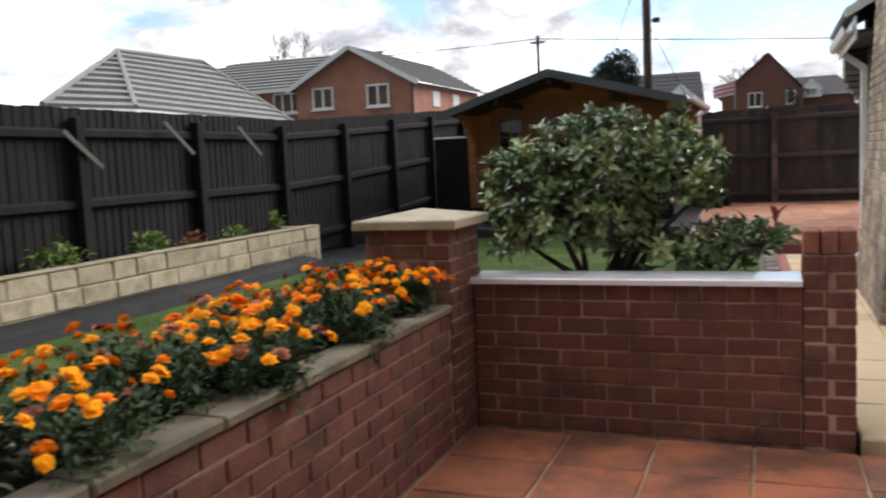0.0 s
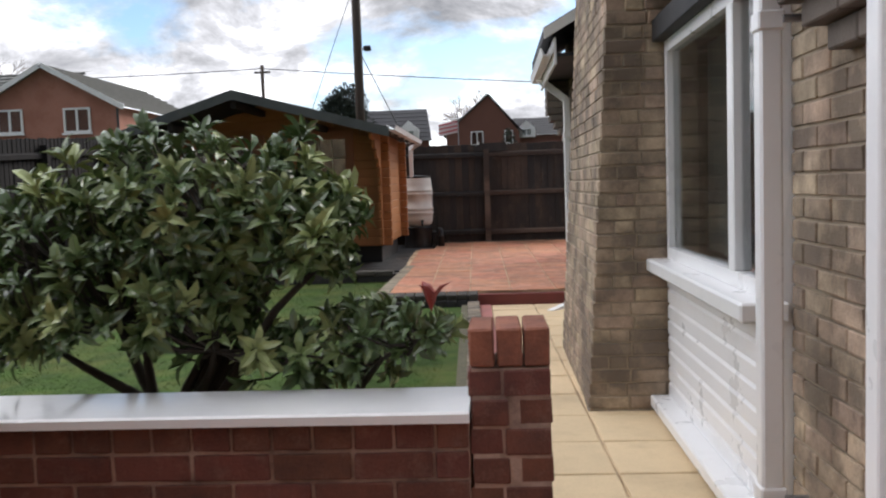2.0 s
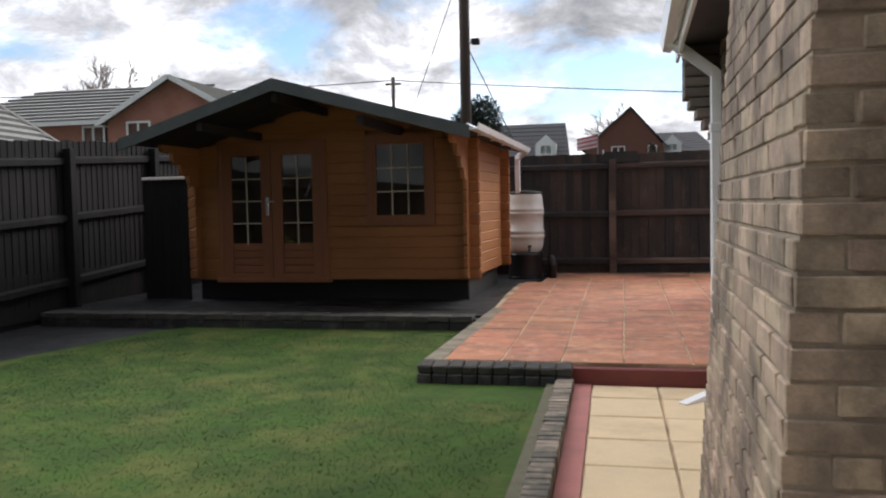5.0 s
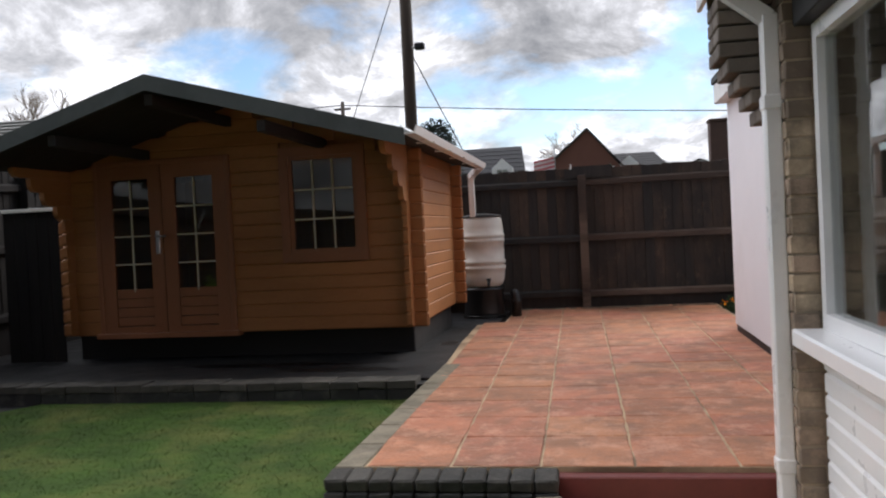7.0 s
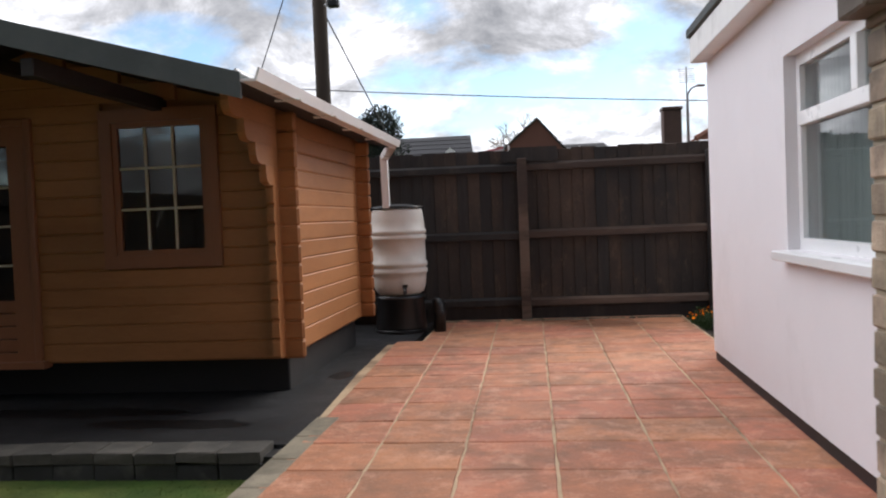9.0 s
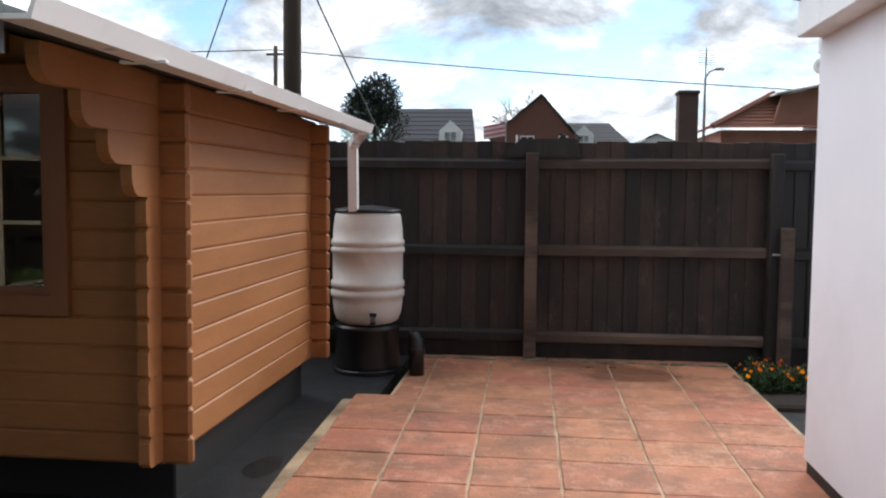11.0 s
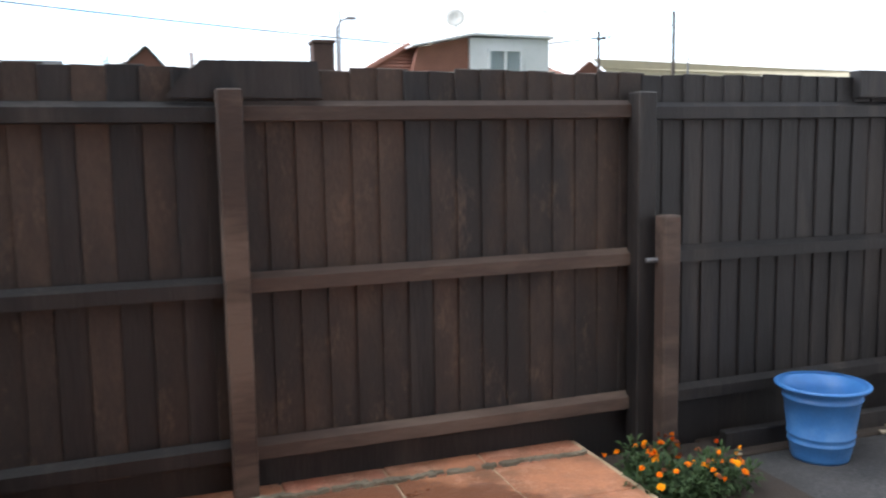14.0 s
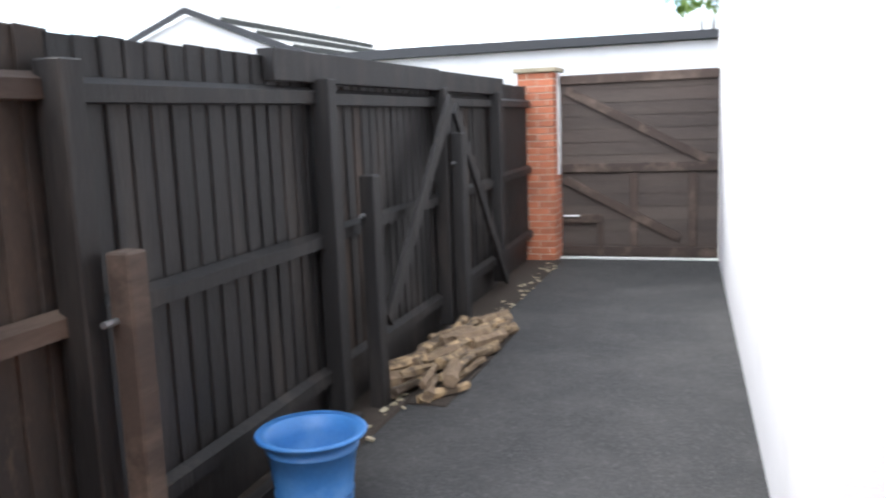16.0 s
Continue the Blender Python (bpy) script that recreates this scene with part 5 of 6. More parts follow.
def shrub(base, blobs, tips, seed, label, trunk_r=0.035, leaf_len=0.085, stems=4, red=0.0, clear=0.5):
    """An evergreen bush: stems that fork towards leaf whorls spread over several uneven masses."""
    rnd = random.Random(seed)
    ob = thing("evergreen_shrub", base, label, "shrub")
    base = Vector(base)
    wood = bmesh.new()
    tot = sum(b[2] for b in blobs)
    targets = []
    for (c, r, w) in blobs:
        for _ in range(int(tips * w / tot)):
            d = rand_dir(rnd, -0.75)
            k = rnd.uniform(0.45, 1.0) ** 0.6 * (1.22 if rnd.random() < 0.12 else 1.0)
            targets.append((Vector(c) + Vector((d.x * r[0], d.y * r[1], d.z * r[2])) * k, (d + Vector((0, 0, 0.45))).normalized()))
    hubs = []
    root, crotch = base - Vector((0, 0, 0.05)), base + Vector((rnd.uniform(-0.03, 0.03), 0.01, clear))
    tube(wood, [root, base.lerp(crotch, 0.5) + Vector((0.02, 0, 0)), crotch], [trunk_r * 1.25, trunk_r, trunk_r * 0.9], 9)
    base = crotch
    for (c, r, w) in blobs:
        for j in range(1):
            h = Vector(c) + Vector((rnd.uniform(-0.4, 0.4) * r[0], rnd.uniform(-0.4, 0.4) * r[1], -0.35 * r[2]))
            fork = base.lerp(h, 0.35) + Vector((rnd.uniform(-0.03, 0.03), rnd.uniform(-0.03, 0.03), 0.02))
            tube(wood, [base + Vector((rnd.uniform(-0.01, 0.01), rnd.uniform(-0.01, 0.01), -0.02)), fork, base.lerp(h, 0.7) + Vector((rnd.uniform(-0.03, 0.03), 0, 0.03)), h],
                 [trunk_r, trunk_r * 0.75, trunk_r * 0.5, trunk_r * 0.3], 7)
            hubs.append(h)
    bins = {"leaf_dark": ([], []), "leaf_mid": ([], []), "leaf_pale": ([], []), "leaf_red": ([], [])}
    for p, d in targets:
        h = min(hubs, key=lambda q: (q - p).length)
        tube(wood, [h, h.lerp(p, 0.55) + Vector((0, 0, -0.02)), p], [trunk_r * 0.22, 0.005, 0.003], 4, False)
        roll = rnd.random()
        # share of pale leaves raised to stand in for light through the foliage
        key = "leaf_dark" if roll < 0.55 else "leaf_mid" if roll < 0.83 else "leaf_pale" if roll < 1 - red else "leaf_red"
        vs, fs = bins[key]
        n = rnd.randint(7, 11)
        for k in range(n):
            a = 6.2832 * k / n * 1.62
            spread = rnd.uniform(0.35, 1.15)
            o = d.orthogonal().normalized()
            o = Matrix.Rotation(a, 3, d) @ o
            way = d * (1.15 - spread * 0.75) + o * spread
            ln = leaf_len * rnd.uniform(0.65, 1.2)
            leaf(vs, fs, p - d * 0.045 * rnd.random(), way, d, ln, ln * rnd.uniform(0.30, 0.42), rnd.uniform(0.1, 0.35), rnd.uniform(0.0, 0.45))
    part("branchwork", wood, "bark", ob, "dark forked stems", smooth=True)
    for key, (vs, fs) in bins.items():
        if vs:
            mesh_part("foliage", vs, fs, key, ob, {"leaf_red": "young red leaves", "leaf_pale": "yellow-green leaves"}.get(key, ""))
    return ob


shrub((0.64, 0.47, 0.05), [((0.28, 0.55, 1.10), (0.36, 0.34, 0.30), 1.1), ((0.62, 0.58, 1.22), (0.38, 0.36, 0.30), 1.3), ((0.98, 0.58, 1.20), (0.24, 0.24, 0.14), 0.7),
                           ((0.42, 0.42, 0.95), (0.36, 0.28, 0.19), 0.7), ((1.00, 0.62, 1.34), (0.09, 0.10, 0.2), 0.25), ((0.72, 0.50, 0.98), (0.22, 0.2, 0.17), 0.4),
                           ((0.24, 0.42, 0.86), (0.26, 0.20, 0.12), 0.12), ((0.86, 0.40, 0.84), (0.20, 0.16, 0.10), 0.15), ((1.09, 0.38, 1.11), (0.12, 0.10, 0.12), 0.25)],
      560, 4, "glossy dark green evergreen shrub with pale new and backlit leaves", 0.027, leaf_len=0.088, clear=0.42)
shrub((1.16, 0.50, 0.05), [((1.00, 0.50, 0.76), (0.24, 0.22, 0.12), 0.9), ((1.24, 0.45, 0.80), (0.20, 0.2, 0.13), 0.9), ((1.44, 0.30, 0.86), (0.12, 0.12, 0.09), 0.4)],
      80, 9, "small dark evergreen shrub with a few red young leaves", 0.016, 0.08, 3, 0.0)
# red young leaves at the tip of the small shrub
tipv, tipf = [], []
rnd = random.Random(5)
for k in range(3):
    a = k * 2.1
    leaf(tipv, tipf, Vector((1.475, 0.2, 0.93)), Vector((math.cos(a) * 0.5, math.sin(a) * 0.5, 0.9)), Vector((0, 0, 1)), 0.105, 0.042, 0.3, 0.25)
tagged(mesh_part("red_leaf_sprig", tipv, tipf, "leaf_red", None), "sprig of crimson young shrub leaves", "leaves")


def marigold(base, spread, height, flowers, seed, label, head=1.0):
    """A bushy plant of fine dark leaves with ruffled flower heads on top."""
    rnd = random.Random(seed)
    ob = thing("marigold_plant", base, label, "flower", "marigolds in the planter")
    b = Vector(base)
    vs, fs = [], []
    sv = bmesh.new()
    for i in range(95 if head > 0.8 else 30):
        d = rand_dir(rnd, 0.05)
        k0 = rnd.uniform(0.5, 1.0)
        p = b + Vector((d.x * spread[0] * k0, d.y * spread[1] * k0, height * rnd.uniform(0.1, 1.0) * (1 - 0.3 * (d.x * d.x + d.y * d.y))))
        if i < 14:
            tube(sv, [b, b.lerp(p, 0.5) + Vector((0, 0, 0.03)), p], [0.006, 0.004, 0.003], 4, False)
        for k in range(24):
            o = rand_dir(rnd, -0.8)
            q = p + o * rnd.uniform(0, 0.055)
            ln = rnd.uniform(0.026, 0.052)
            leaf(vs, fs, q, o + Vector((0, 0, 0.2)), Vector((0, 0, 1)), ln, ln * 0.38, 0.2, 0.3)
    part("branchwork", sv, "marigold_leaf", ob)
    mesh_part("foliage", vs, fs, "marigold_leaf", ob)
    for i in range(int(flowers * 2.1)):
        u, v = rnd.uniform(-1, 1), rnd.uniform(-1, 1)
        c = b + Vector((u * spread[0] * 1.05, v * spread[1] * 1.05, height * (1.05 - 0.45 * (u * u + v * v) / 2) + rnd.uniform(-0.02, 0.05)))
        n = (Vector((u * 0.6, v * 0.6, 1)) + rand_dir(rnd) * 0.35).normalized()
        r = rnd.uniform(0.019, 0.032) * head
        fv, ff = [], []
        for ring, (rr, lift, cnt) in enumerate(((1.0, 0.0, 9), (0.72, 0.008, 8), (0.42, 0.014, 6))):
            o0 = n.orthogonal().normalized()
            for k in range(cnt):
                a = 6.2832 * (k + 0.5 * ring) / cnt + rnd.uniform(-0.2, 0.2)
                o = Matrix.Rotation(a, 3, n) @ o0
                leaf(fv, ff, c + n * lift, o + n * rnd.uniform(0.05, 0.45), n, r * rr * rnd.uniform(0.85, 1.15), r * 0.85, rnd.uniform(-0.1, 0.2), rnd.uniform(-0.2, 0.4))
        mesh_part("flower_head", fv, ff, rnd.choice(("petal_amber", "petal_rust", "petal_amber", "petal_orange") if head < 0.8 else ("petal_orange", "petal_orange", "petal_orange", "petal_orange", "petal_amber", "petal_amber", "petal_rust")), ob)
    return ob


for n, (x, y, sx, sy, h, fl) in enumerate(((-0.28, -3.35, 0.22, 0.2, 0.32, 16), (-0.30, -2.95, 0.24, 0.22, 0.30, 24), (-0.24, -2.52, 0.26, 0.22, 0.29, 24), (-0.30, -2.12, 0.22, 0.2, 0.33, 12),
                                           (-0.20, -1.78, 0.26, 0.22, 0.30, 22), (-0.34, -1.42, 0.2, 0.2, 0.32, 24), (-0.20, -1.12, 0.24, 0.2, 0.30, 20), (-0.34, -0.80, 0.18, 0.18, 0.33, 14), (-0.22, -0.52, 0.24, 0.17, 0.29, 26))):
    marigold((x, y, 0.55), (sx * 1.12, sy * 1.12), h * 0.8, fl, 70 + n, "bushy marigold with orange flowers in the brick planter")
soil_bed = tagged(part("corner_bed", boxes((3.22, 3.95, 12.9, 13.97, 0.05, 0.13), bevel=0.02), "soil"), "small soil bed at the fence corner", "soil", kind="structure")
for n, (x, y) in enumerate(((3.40, 13.62), (3.58, 13.40), (3.36, 13.36))):
    marigold((x, y, 0.12), (0.17, 0.15), 0.15, 9, 90 + n, "low straggling orange-flowered plant in the fence corner bed", 0.62)


def leafy_plant(base, r, h, mat, seed, label, size=0.09, n=60):
    rnd = random.Random(seed)
    ob = thing("bedding_plant", base, label, "plant", "plants in the raised bed")
    vs, fs = [], []
    b = Vector(base)
    st = bmesh.new()
    for k in range(n):
        d = rand_dir(rnd, 0.0)
        p = b + Vector((d.x * r, d.y * r, abs(d.z) * h)) * rnd.uniform(0.4, 1)
        if k < 12:
            tube(st, [b, b.lerp(p, 0.5), p], [0.006, 0.005, 0.003], 4, False)
        ln = size * rnd.uniform(0.6, 1.2)
        leaf(vs, fs, p, d + Vector((0, 0, 0.2)) + rand_dir(rnd) * 0.5, Vector((0, 0, 1)), ln, ln * 0.6, 0.25, 0.4)
    part("branchwork", st, mat, ob)
    mesh_part("foliage", vs, fs, mat, ob)


for n, (y, r, h, mat, size) in enumerate(((0.35, 0.16, 0.12, "leaf_bed", 0.1), (1.60, 0.24, 0.24, "leaf_bed", 0.11), (2.75, 0.17, 0.26, "leaf_bed", 0.10), (3.45, 0.20, 0.20, "leaf_rust", 0.05), (4.25, 0.24, 0.17, "leaf_bed", 0.06), (5.10, 0.10, 0.28, "leaf_bed", 0.08))):
    leafy_plant((-4.33, y, 0.49), r, h, mat, 120 + n, "rust-brown faded bedding plant" if mat == "leaf_rust" else "bright green leafy bedding plant", size, 90)

# grass blades on the lawn
rng = np.random.default_rng(4)
N = 120000
gx, gy = rng.uniform(-3.5, 1.28, N), 0.3 + 8.5 * rng.random(N) ** 1.15
keep = ~((gx > 0.42) & (gy > 5.8)) & (gx > -3.5 + np.clip((gy - 4.9) * 0.19, 0, 1))
gx, gy = gx[keep], gy[keep]
N = len(gx)
hgt, wid, ang = rng.uniform(0.006, 0.017, N), rng.uniform(0.0016, 0.0034, N), rng.uniform(0, 6.283, N)
lx, ly = rng.normal(0, 0.016, N), rng.normal(0, 0.016, N)
co = np.empty((N, 3, 3))
co[:, 0] = np.stack([gx - wid * np.cos(ang), gy - wid * np.sin(ang), np.full(N, LAWN_Z - 0.002)], 1)
co[:, 1] = np.stack([gx + wid * np.cos(ang), gy + wid * np.sin(ang), np.full(N, LAWN_Z - 0.002)], 1)
co[:, 2] = np.stack([gx + lx, gy + ly, LAWN_Z + hgt], 1)
me = bpy.data.meshes.new("grass")
me.vertices.add(3 * N)
me.vertices.foreach_set("co", co.ravel())
me.loops.add(3 * N)
me.loops.foreach_set("vertex_index", np.arange(3 * N))
me.polygons.add(N)
me.polygons.foreach_set("loop_start", np.arange(0, 3 * N, 3))
me.update(calc_edges=True)
me.materials.append(M["grass_blade"])
tagged(new("grass", me), "short green grass blades of the lawn", "grass", kind="stuff")

# ---------------------------------------------------------------- houses and things beyond the fences


def wall_with(name, parent, x0, x1, y, z0, z1, material, top=None):
    pts = [(x0, z0), (x1, z0), (x1, z1)] + ([top] if top else []) + [(x0, z1)]
    return part(name, prism(bmesh.new(), pts, y, y + 0.25, "y"), material, parent)


def far_window(parent, x0, x1, z0, z1, y, lights=2):
    w = part("window", frame_bars(x0, x1, z0, z1, y - 0.05, y + 0.05, 0.09, 0.0), "upvc", parent, "white framed window")
    for i in range(1, lights):
        x = x0 + (x1 - x0) * i / lights
        part("mullion", boxes((x - 0.05, x + 0.05, y - 0.045, y + 0.045, z0 + 0.09, z1 - 0.09)), "upvc", w)
    for i in range(lights):
        a, b = x0 + (x1 - x0) * i / lights + (0.09 if i == 0 else 0.05), x0 + (x1 - x0) * (i + 1) / lights - (0.09 if i == lights - 1 else 0.05)
        part("pane", boxes((a, b, y - 0.005, y + 0.005, z0 + 0.09, z1 - 0.09)), "glass", w)
    # dark plate added behind the panes, standing in for an unlit room
    part("blind", boxes((x0 + 0.09, x1 - 0.09, y + 0.06, y + 0.09, z0 + 0.09, z1 - 0.09)), "room_shade", w)
    part("sill", boxes((x0 - 0.06, x1 + 0.06, y - 0.12, y, z0 - 0.08, z0 - 0.002)), "upvc", w)


def tiled_slope(parent, a, b, c, d, rows, material, name="roof"):
    """A slope of overlapping tile courses: a-b is the eaves, d-c the ridge."""
    a, b, c, d = map(Vector, (a, b, c, d))
    nrm = (b - a).cross(d - a).normalized()
    if nrm.z < 0:
        nrm = -nrm
    bm = bmesh.new()
    lift = nrm * (0.10 if material == "roof_grey" else 0.035)
    last = None
    for i in range(rows + 1):
        p, q = a.lerp(d, i / rows), b.lerp(c, i / rows)
        lo = [bm.verts.new(p), bm.verts.new(q)]
        if last:
            bm.faces.new((last[0], last[1], lo[1], lo[0]))
        if i < rows:
            hi = [bm.verts.new(p + lift), bm.verts.new(q + lift)]
            bm.faces.new((lo[0], lo[1], hi[1], hi[0]))
            last = hi
    return part(name, bm, material, parent)


# new red brick house to the left
h1 = thing("brick_house", (-18, 38, 0), "two-storey orange-red brick house with a grey tiled roof", "house")
HY = 34.8
wall_with("wall", h1, -21.3, -14.85, HY, 0, 5.35, "house_brick", (-18.05, 7.15))
part("wall", boxes((-15.1, -14.85, HY + 0.25, 45, 0, 5.3)), "house_brick", h1)
part("wall", boxes((-32.3, -21.3, HY + 1.0, HY + 1.25, 0, 5.5)), "house_brick", h1)
for (xa, xb) in ((-18.05, -21.75), (-18.05, -14.4)):
    tiled_slope(h1, (xb, HY - 0.3, 5.25), (xb, 45.3, 5.25), (xa, 45.3, 7.25), (xa, HY - 0.3, 7.25), 10, "roof_grey")
    part("bargeboard", beam(bmesh.new(), (xa, HY - 0.32, 7.20), (xb, HY - 0.32, 5.20), 0.05, 0.22), "upvc", h1, "white bargeboard")
tiled_slope(h1, (-32.6, HY + 0.6, 5.55), (-21.0, HY + 0.6, 5.55), (-18.05, HY + 5.0, 7.62), (-28.2, HY + 5.0, 7.7), 10, "roof_grey")
part("fascia", boxes((-32.6, -21.4, HY + 0.55, HY + 0.62, 5.36, 5.55)), "upvc", h1)
far_window(h1, -20.35, -19.15, 4.25, 5.33, HY - 0.02)
far_window(h1, -17.28, -16.05, 4.2, 5.3, HY - 0.02)
far_window(h1, -23.3, -21.6, 4.25, 5.33, HY + 0.97, 3)
for y in (37.5, 40.5):
    part("window", boxes((-14.86, -14.8, y, y + 1.0, 4.2, 5.0)), "upvc", h1)
part("downpipe", tube(bmesh.new(), [(-14.8, HY - 0.05, 0), (-14.8, HY - 0.05, 5.2)], [0.06, 0.06], 6), "black_plastic", h1)
# garage with a hipped roof
g = thing("garage", (-15.6, 18.9, 0), "garage with a grey tiled hipped roof", "garage")
A, B, C, D = (-14.40, 14.55, 3.08), (-16.16, 25.68, 3.08), (-16.90, 23.23, 3.08), (-15.14, 12.11, 3.08)
R0, R1 = (-18.15, 18.30, 5.28), (-17.85, 22.33, 5.28)
inner = [Vector(p).lerp((Vector(A) + Vector(C)) / 2, 0.06) for p in (A, B, C, D)]
part("wall", prism(bmesh.new(), [(p.x, p.y) for p in inner], 0, 3.02, "z"), "house_brick", g)
tiled_slope(g, A, B, R1, R0, 10, "roof_grey")
tiled_slope(g, D, A, R0, R0, 10, "roof_grey")
tiled_slope(g, B, C, R1, R1, 10, "roof_grey")
tiled_slope(g, C, D, R0, R1, 10, "roof_grey")
for p, q in ((A, R0), (R0, R1), (R1, B), (D, R0)):
    part("ridge_tile", tube(bmesh.new(), [Vector(p) + Vector((0, 0, 0.05)), Vector(q) + Vector((0, 0, 0.05))], [0.09, 0.09], 6), "roof_grey", g)
for p, q in ((A, B), (D, A)):
    part("fascia", beam(bmesh.new(), Vector(p) - Vector((0, 0, 0.08)), Vector(q) - Vector((0, 0, 0.08)), 0.05, 0.15), "upvc", g)


def far_house(base_x, y, label):
    ob = thing("brick_house", (base_x, y + 4, 0), label, "house")
    return ob


h2 = far_house(1.4, 79, "older dark red brick house with a slate roof and white dormer")
wall_with("wall", h2, -2.6, 4.3, 79, 0, 6.2, "old_brick", (1.44, 9.6))
tiled_slope(h2, (-3.0, 78.8, 6.05), (-3.0, 90, 6.05), (1.44, 90, 9.8), (1.44, 78.8, 9.8), 8, "roof_dark")
tiled_slope(h2, (4.7, 78.8, 6.05), (4.7, 90, 6.05), (1.44, 90, 9.8), (1.44, 78.8, 9.8), 8, "roof_dark")
tiled_slope(h2, (3.6, 80.0, 5.8), (8.9, 80.0, 5.8), (7.4, 84, 7.75), (2.4, 84, 7.75), 8, "roof_dark")
part("wall", boxes((4.0, 8.6, 80.2, 80.5, 0, 5.8)), "old_brick", h2)
far_window(h2, -0.3, 0.9, 5.0, 6.3, 78.98)
far_window(h2, 2.9, 3.7, 5.1, 6.3, 78.98, 1)
d = part("dormer", prism(bmesh.new(), [(4.2, 5.6), (5.85, 5.6), (5.85, 6.5), (5.05, 7.25), (4.2, 6.5)], 79.9, 82.5), "upvc", h2, "white gabled dormer")
far_window(h2, 4.55, 5.5, 5.75, 6.45, 79.86)
h3 = far_house(-7, 79, "dark-roofed house with a white dormer")
tiled_slope(h3, (-12.0, 78.8, 5.6), (-4.0, 78.8, 5.6), (-4.7, 83, 8.95), (-12.0, 83, 8.95), 8, "roof_dark")
part("wall", boxes((-12, -4.3, 79.2, 79.5, 0, 5.7)), "old_brick", h3)
part("dormer", prism(bmesh.new(), [(-7.15, 5.4), (-5.25, 5.4), (-5.25, 6.7), (-6.2, 7.55), (-7.15, 6.7)], 78.9, 81.5), "upvc", h3, "white gabled dormer")
far_window(h3, -6.75, -5.65, 5.75, 6.65, 78.86)
h5 = far_house(12, 70, "low pale house with a shallow roof")
wall_with("wall", h5, 8.6, 14, 78.0, 0, 5.4, "render_white", (10.8, 6.3))
tiled_slope(h5, (8.3, 77.8, 5.3), (8.3, 86, 5.3), (10.8, 86, 6.45), (10.8, 77.8, 6.45), 5, "roof_dark")
tiled_slope(h5, (14.2, 77.8, 5.0), (14.2, 86, 5.0), (10.8, 86, 6.45), (10.8, 77.8, 6.45), 5, "roof_dark")
# chimney
ch = thing("chimney_stack", (6.7, 38, 0), "tall dark brick chimney stack", "chimney")
part("shaft", boxes((6.40, 7.08, 37.9, 38.6, 0, 5.12), bevel=0.02), "stack_brick", ch)
part("cap", boxes((6.36, 7.12, 37.86, 38.64, 5.13, 5.25), bevel=0.02), "stack_brick", ch)
# bungalow with a boxy dormer
h4 = thing("dormer_bungalow", (12, 40, 0), "bungalow with a rust tiled hipped roof and white flat dormer", "house")
tiled_slope(h4, (7.6, 38.0, 3.95), (16.5, 38.0, 3.95), (14.0, 41, 5.5), (10.0, 38.9, 5.2), 10, "roof_rust")
tiled_slope(h4, (7.6, 44.0, 3.95), (7.6, 38.0, 3.95), (10.0, 38.9, 5.2), (10.0, 43, 5.2), 10, "roof_rust")
part("wall", boxes((8.0, 16.2, 38.5, 44, 0, 3.9)), "house_brick", h4)
part("ridge_tile", tube(bmesh.new(), [(7.6, 38.0, 4.0), (9.9, 38.9, 5.25)], [0.12, 0.12], 6), "roof_rust", h4)
dm = part("dormer", boxes((11.82, 14.78, 38.0, 42, 3.6, 5.45)), "upvc", h4, "white clad flat-roofed dormer")
part("dormer_roof", prism(bmesh.new(), [(9.7, 5.16), (11.9, 5.60), (14.9, 5.55), (14.9, 5.47), (11.9, 5.53), (9.7, 5.10)], 37.85, 42.5), "upvc", h4)
part("tile_hanging", prism(bmesh.new(), [(9.7, 4.0), (11.8, 4.0), (11.8, 5.48), (10.0, 5.1)], 38.15, 38.4), "roof_rust", h4)
far_window(h4, 12.45, 13.75, 4.05, 5.1, 37.96)
dish = thing("satellite_dish", (11.35, 38.3, 5.5), "pale satellite dish on a short mast", "satellite dish")
part("mast", tube(bmesh.new(), [(11.45, 38.3, 5.4), (11.4, 38.2, 5.85)], [0.03, 0.03], 6), "metal_grey", dish)
bm = bmesh.new()
lathe(bm, [(0.02, 0.0), (0.2, 0.03), (0.34, 0.11), (0.33, 0.13), (0.18, 0.06), (0.02, 0.03)], 0, 0, 20)
bmesh.ops.transform(bm, matrix=pose(11.3, 38.0, 6.05, 70, 0, -25), verts=bm.verts)
part("bowl", bm, "barrel", dish, smooth=True)
aer = thing("tv_aerial", (7.3, 38.2, 3), "thin television aerial on a pole", "aerial")
part("mast", tube(bmesh.new(), [(7.3, 38.1, 3.0), (7.33, 38.1, 6.75)], [0.03, 0.025], 6), "metal_grey", aer)
for k in range(7):
    part("element", tube(bmesh.new(), [(7.05, 38.0 + 0.05 * k, 6.15 + 0.09 * k), (7.65, 38.0 + 0.05 * k, 6.15 + 0.09 * k)], [0.012, 0.012], 4), "metal_grey", aer)
lamp1 = thing("street_lamp", (8.0, 40.5, 0), "slim grey street lamp", "street lamp")
part("pole", tube(bmesh.new(), [(7.75, 40.5, 0), (7.75, 40.5, 6.0), (7.9, 40.5, 6.25), (8.15, 40.5, 6.35)], [0.06, 0.05, 0.04, 0.04], 6), "metal_grey", lamp1)
part("lantern", boxes((8.1, 8.45, 40.4, 40.6, 6.3, 6.4), bevel=0.03), "metal_grey", lamp1)
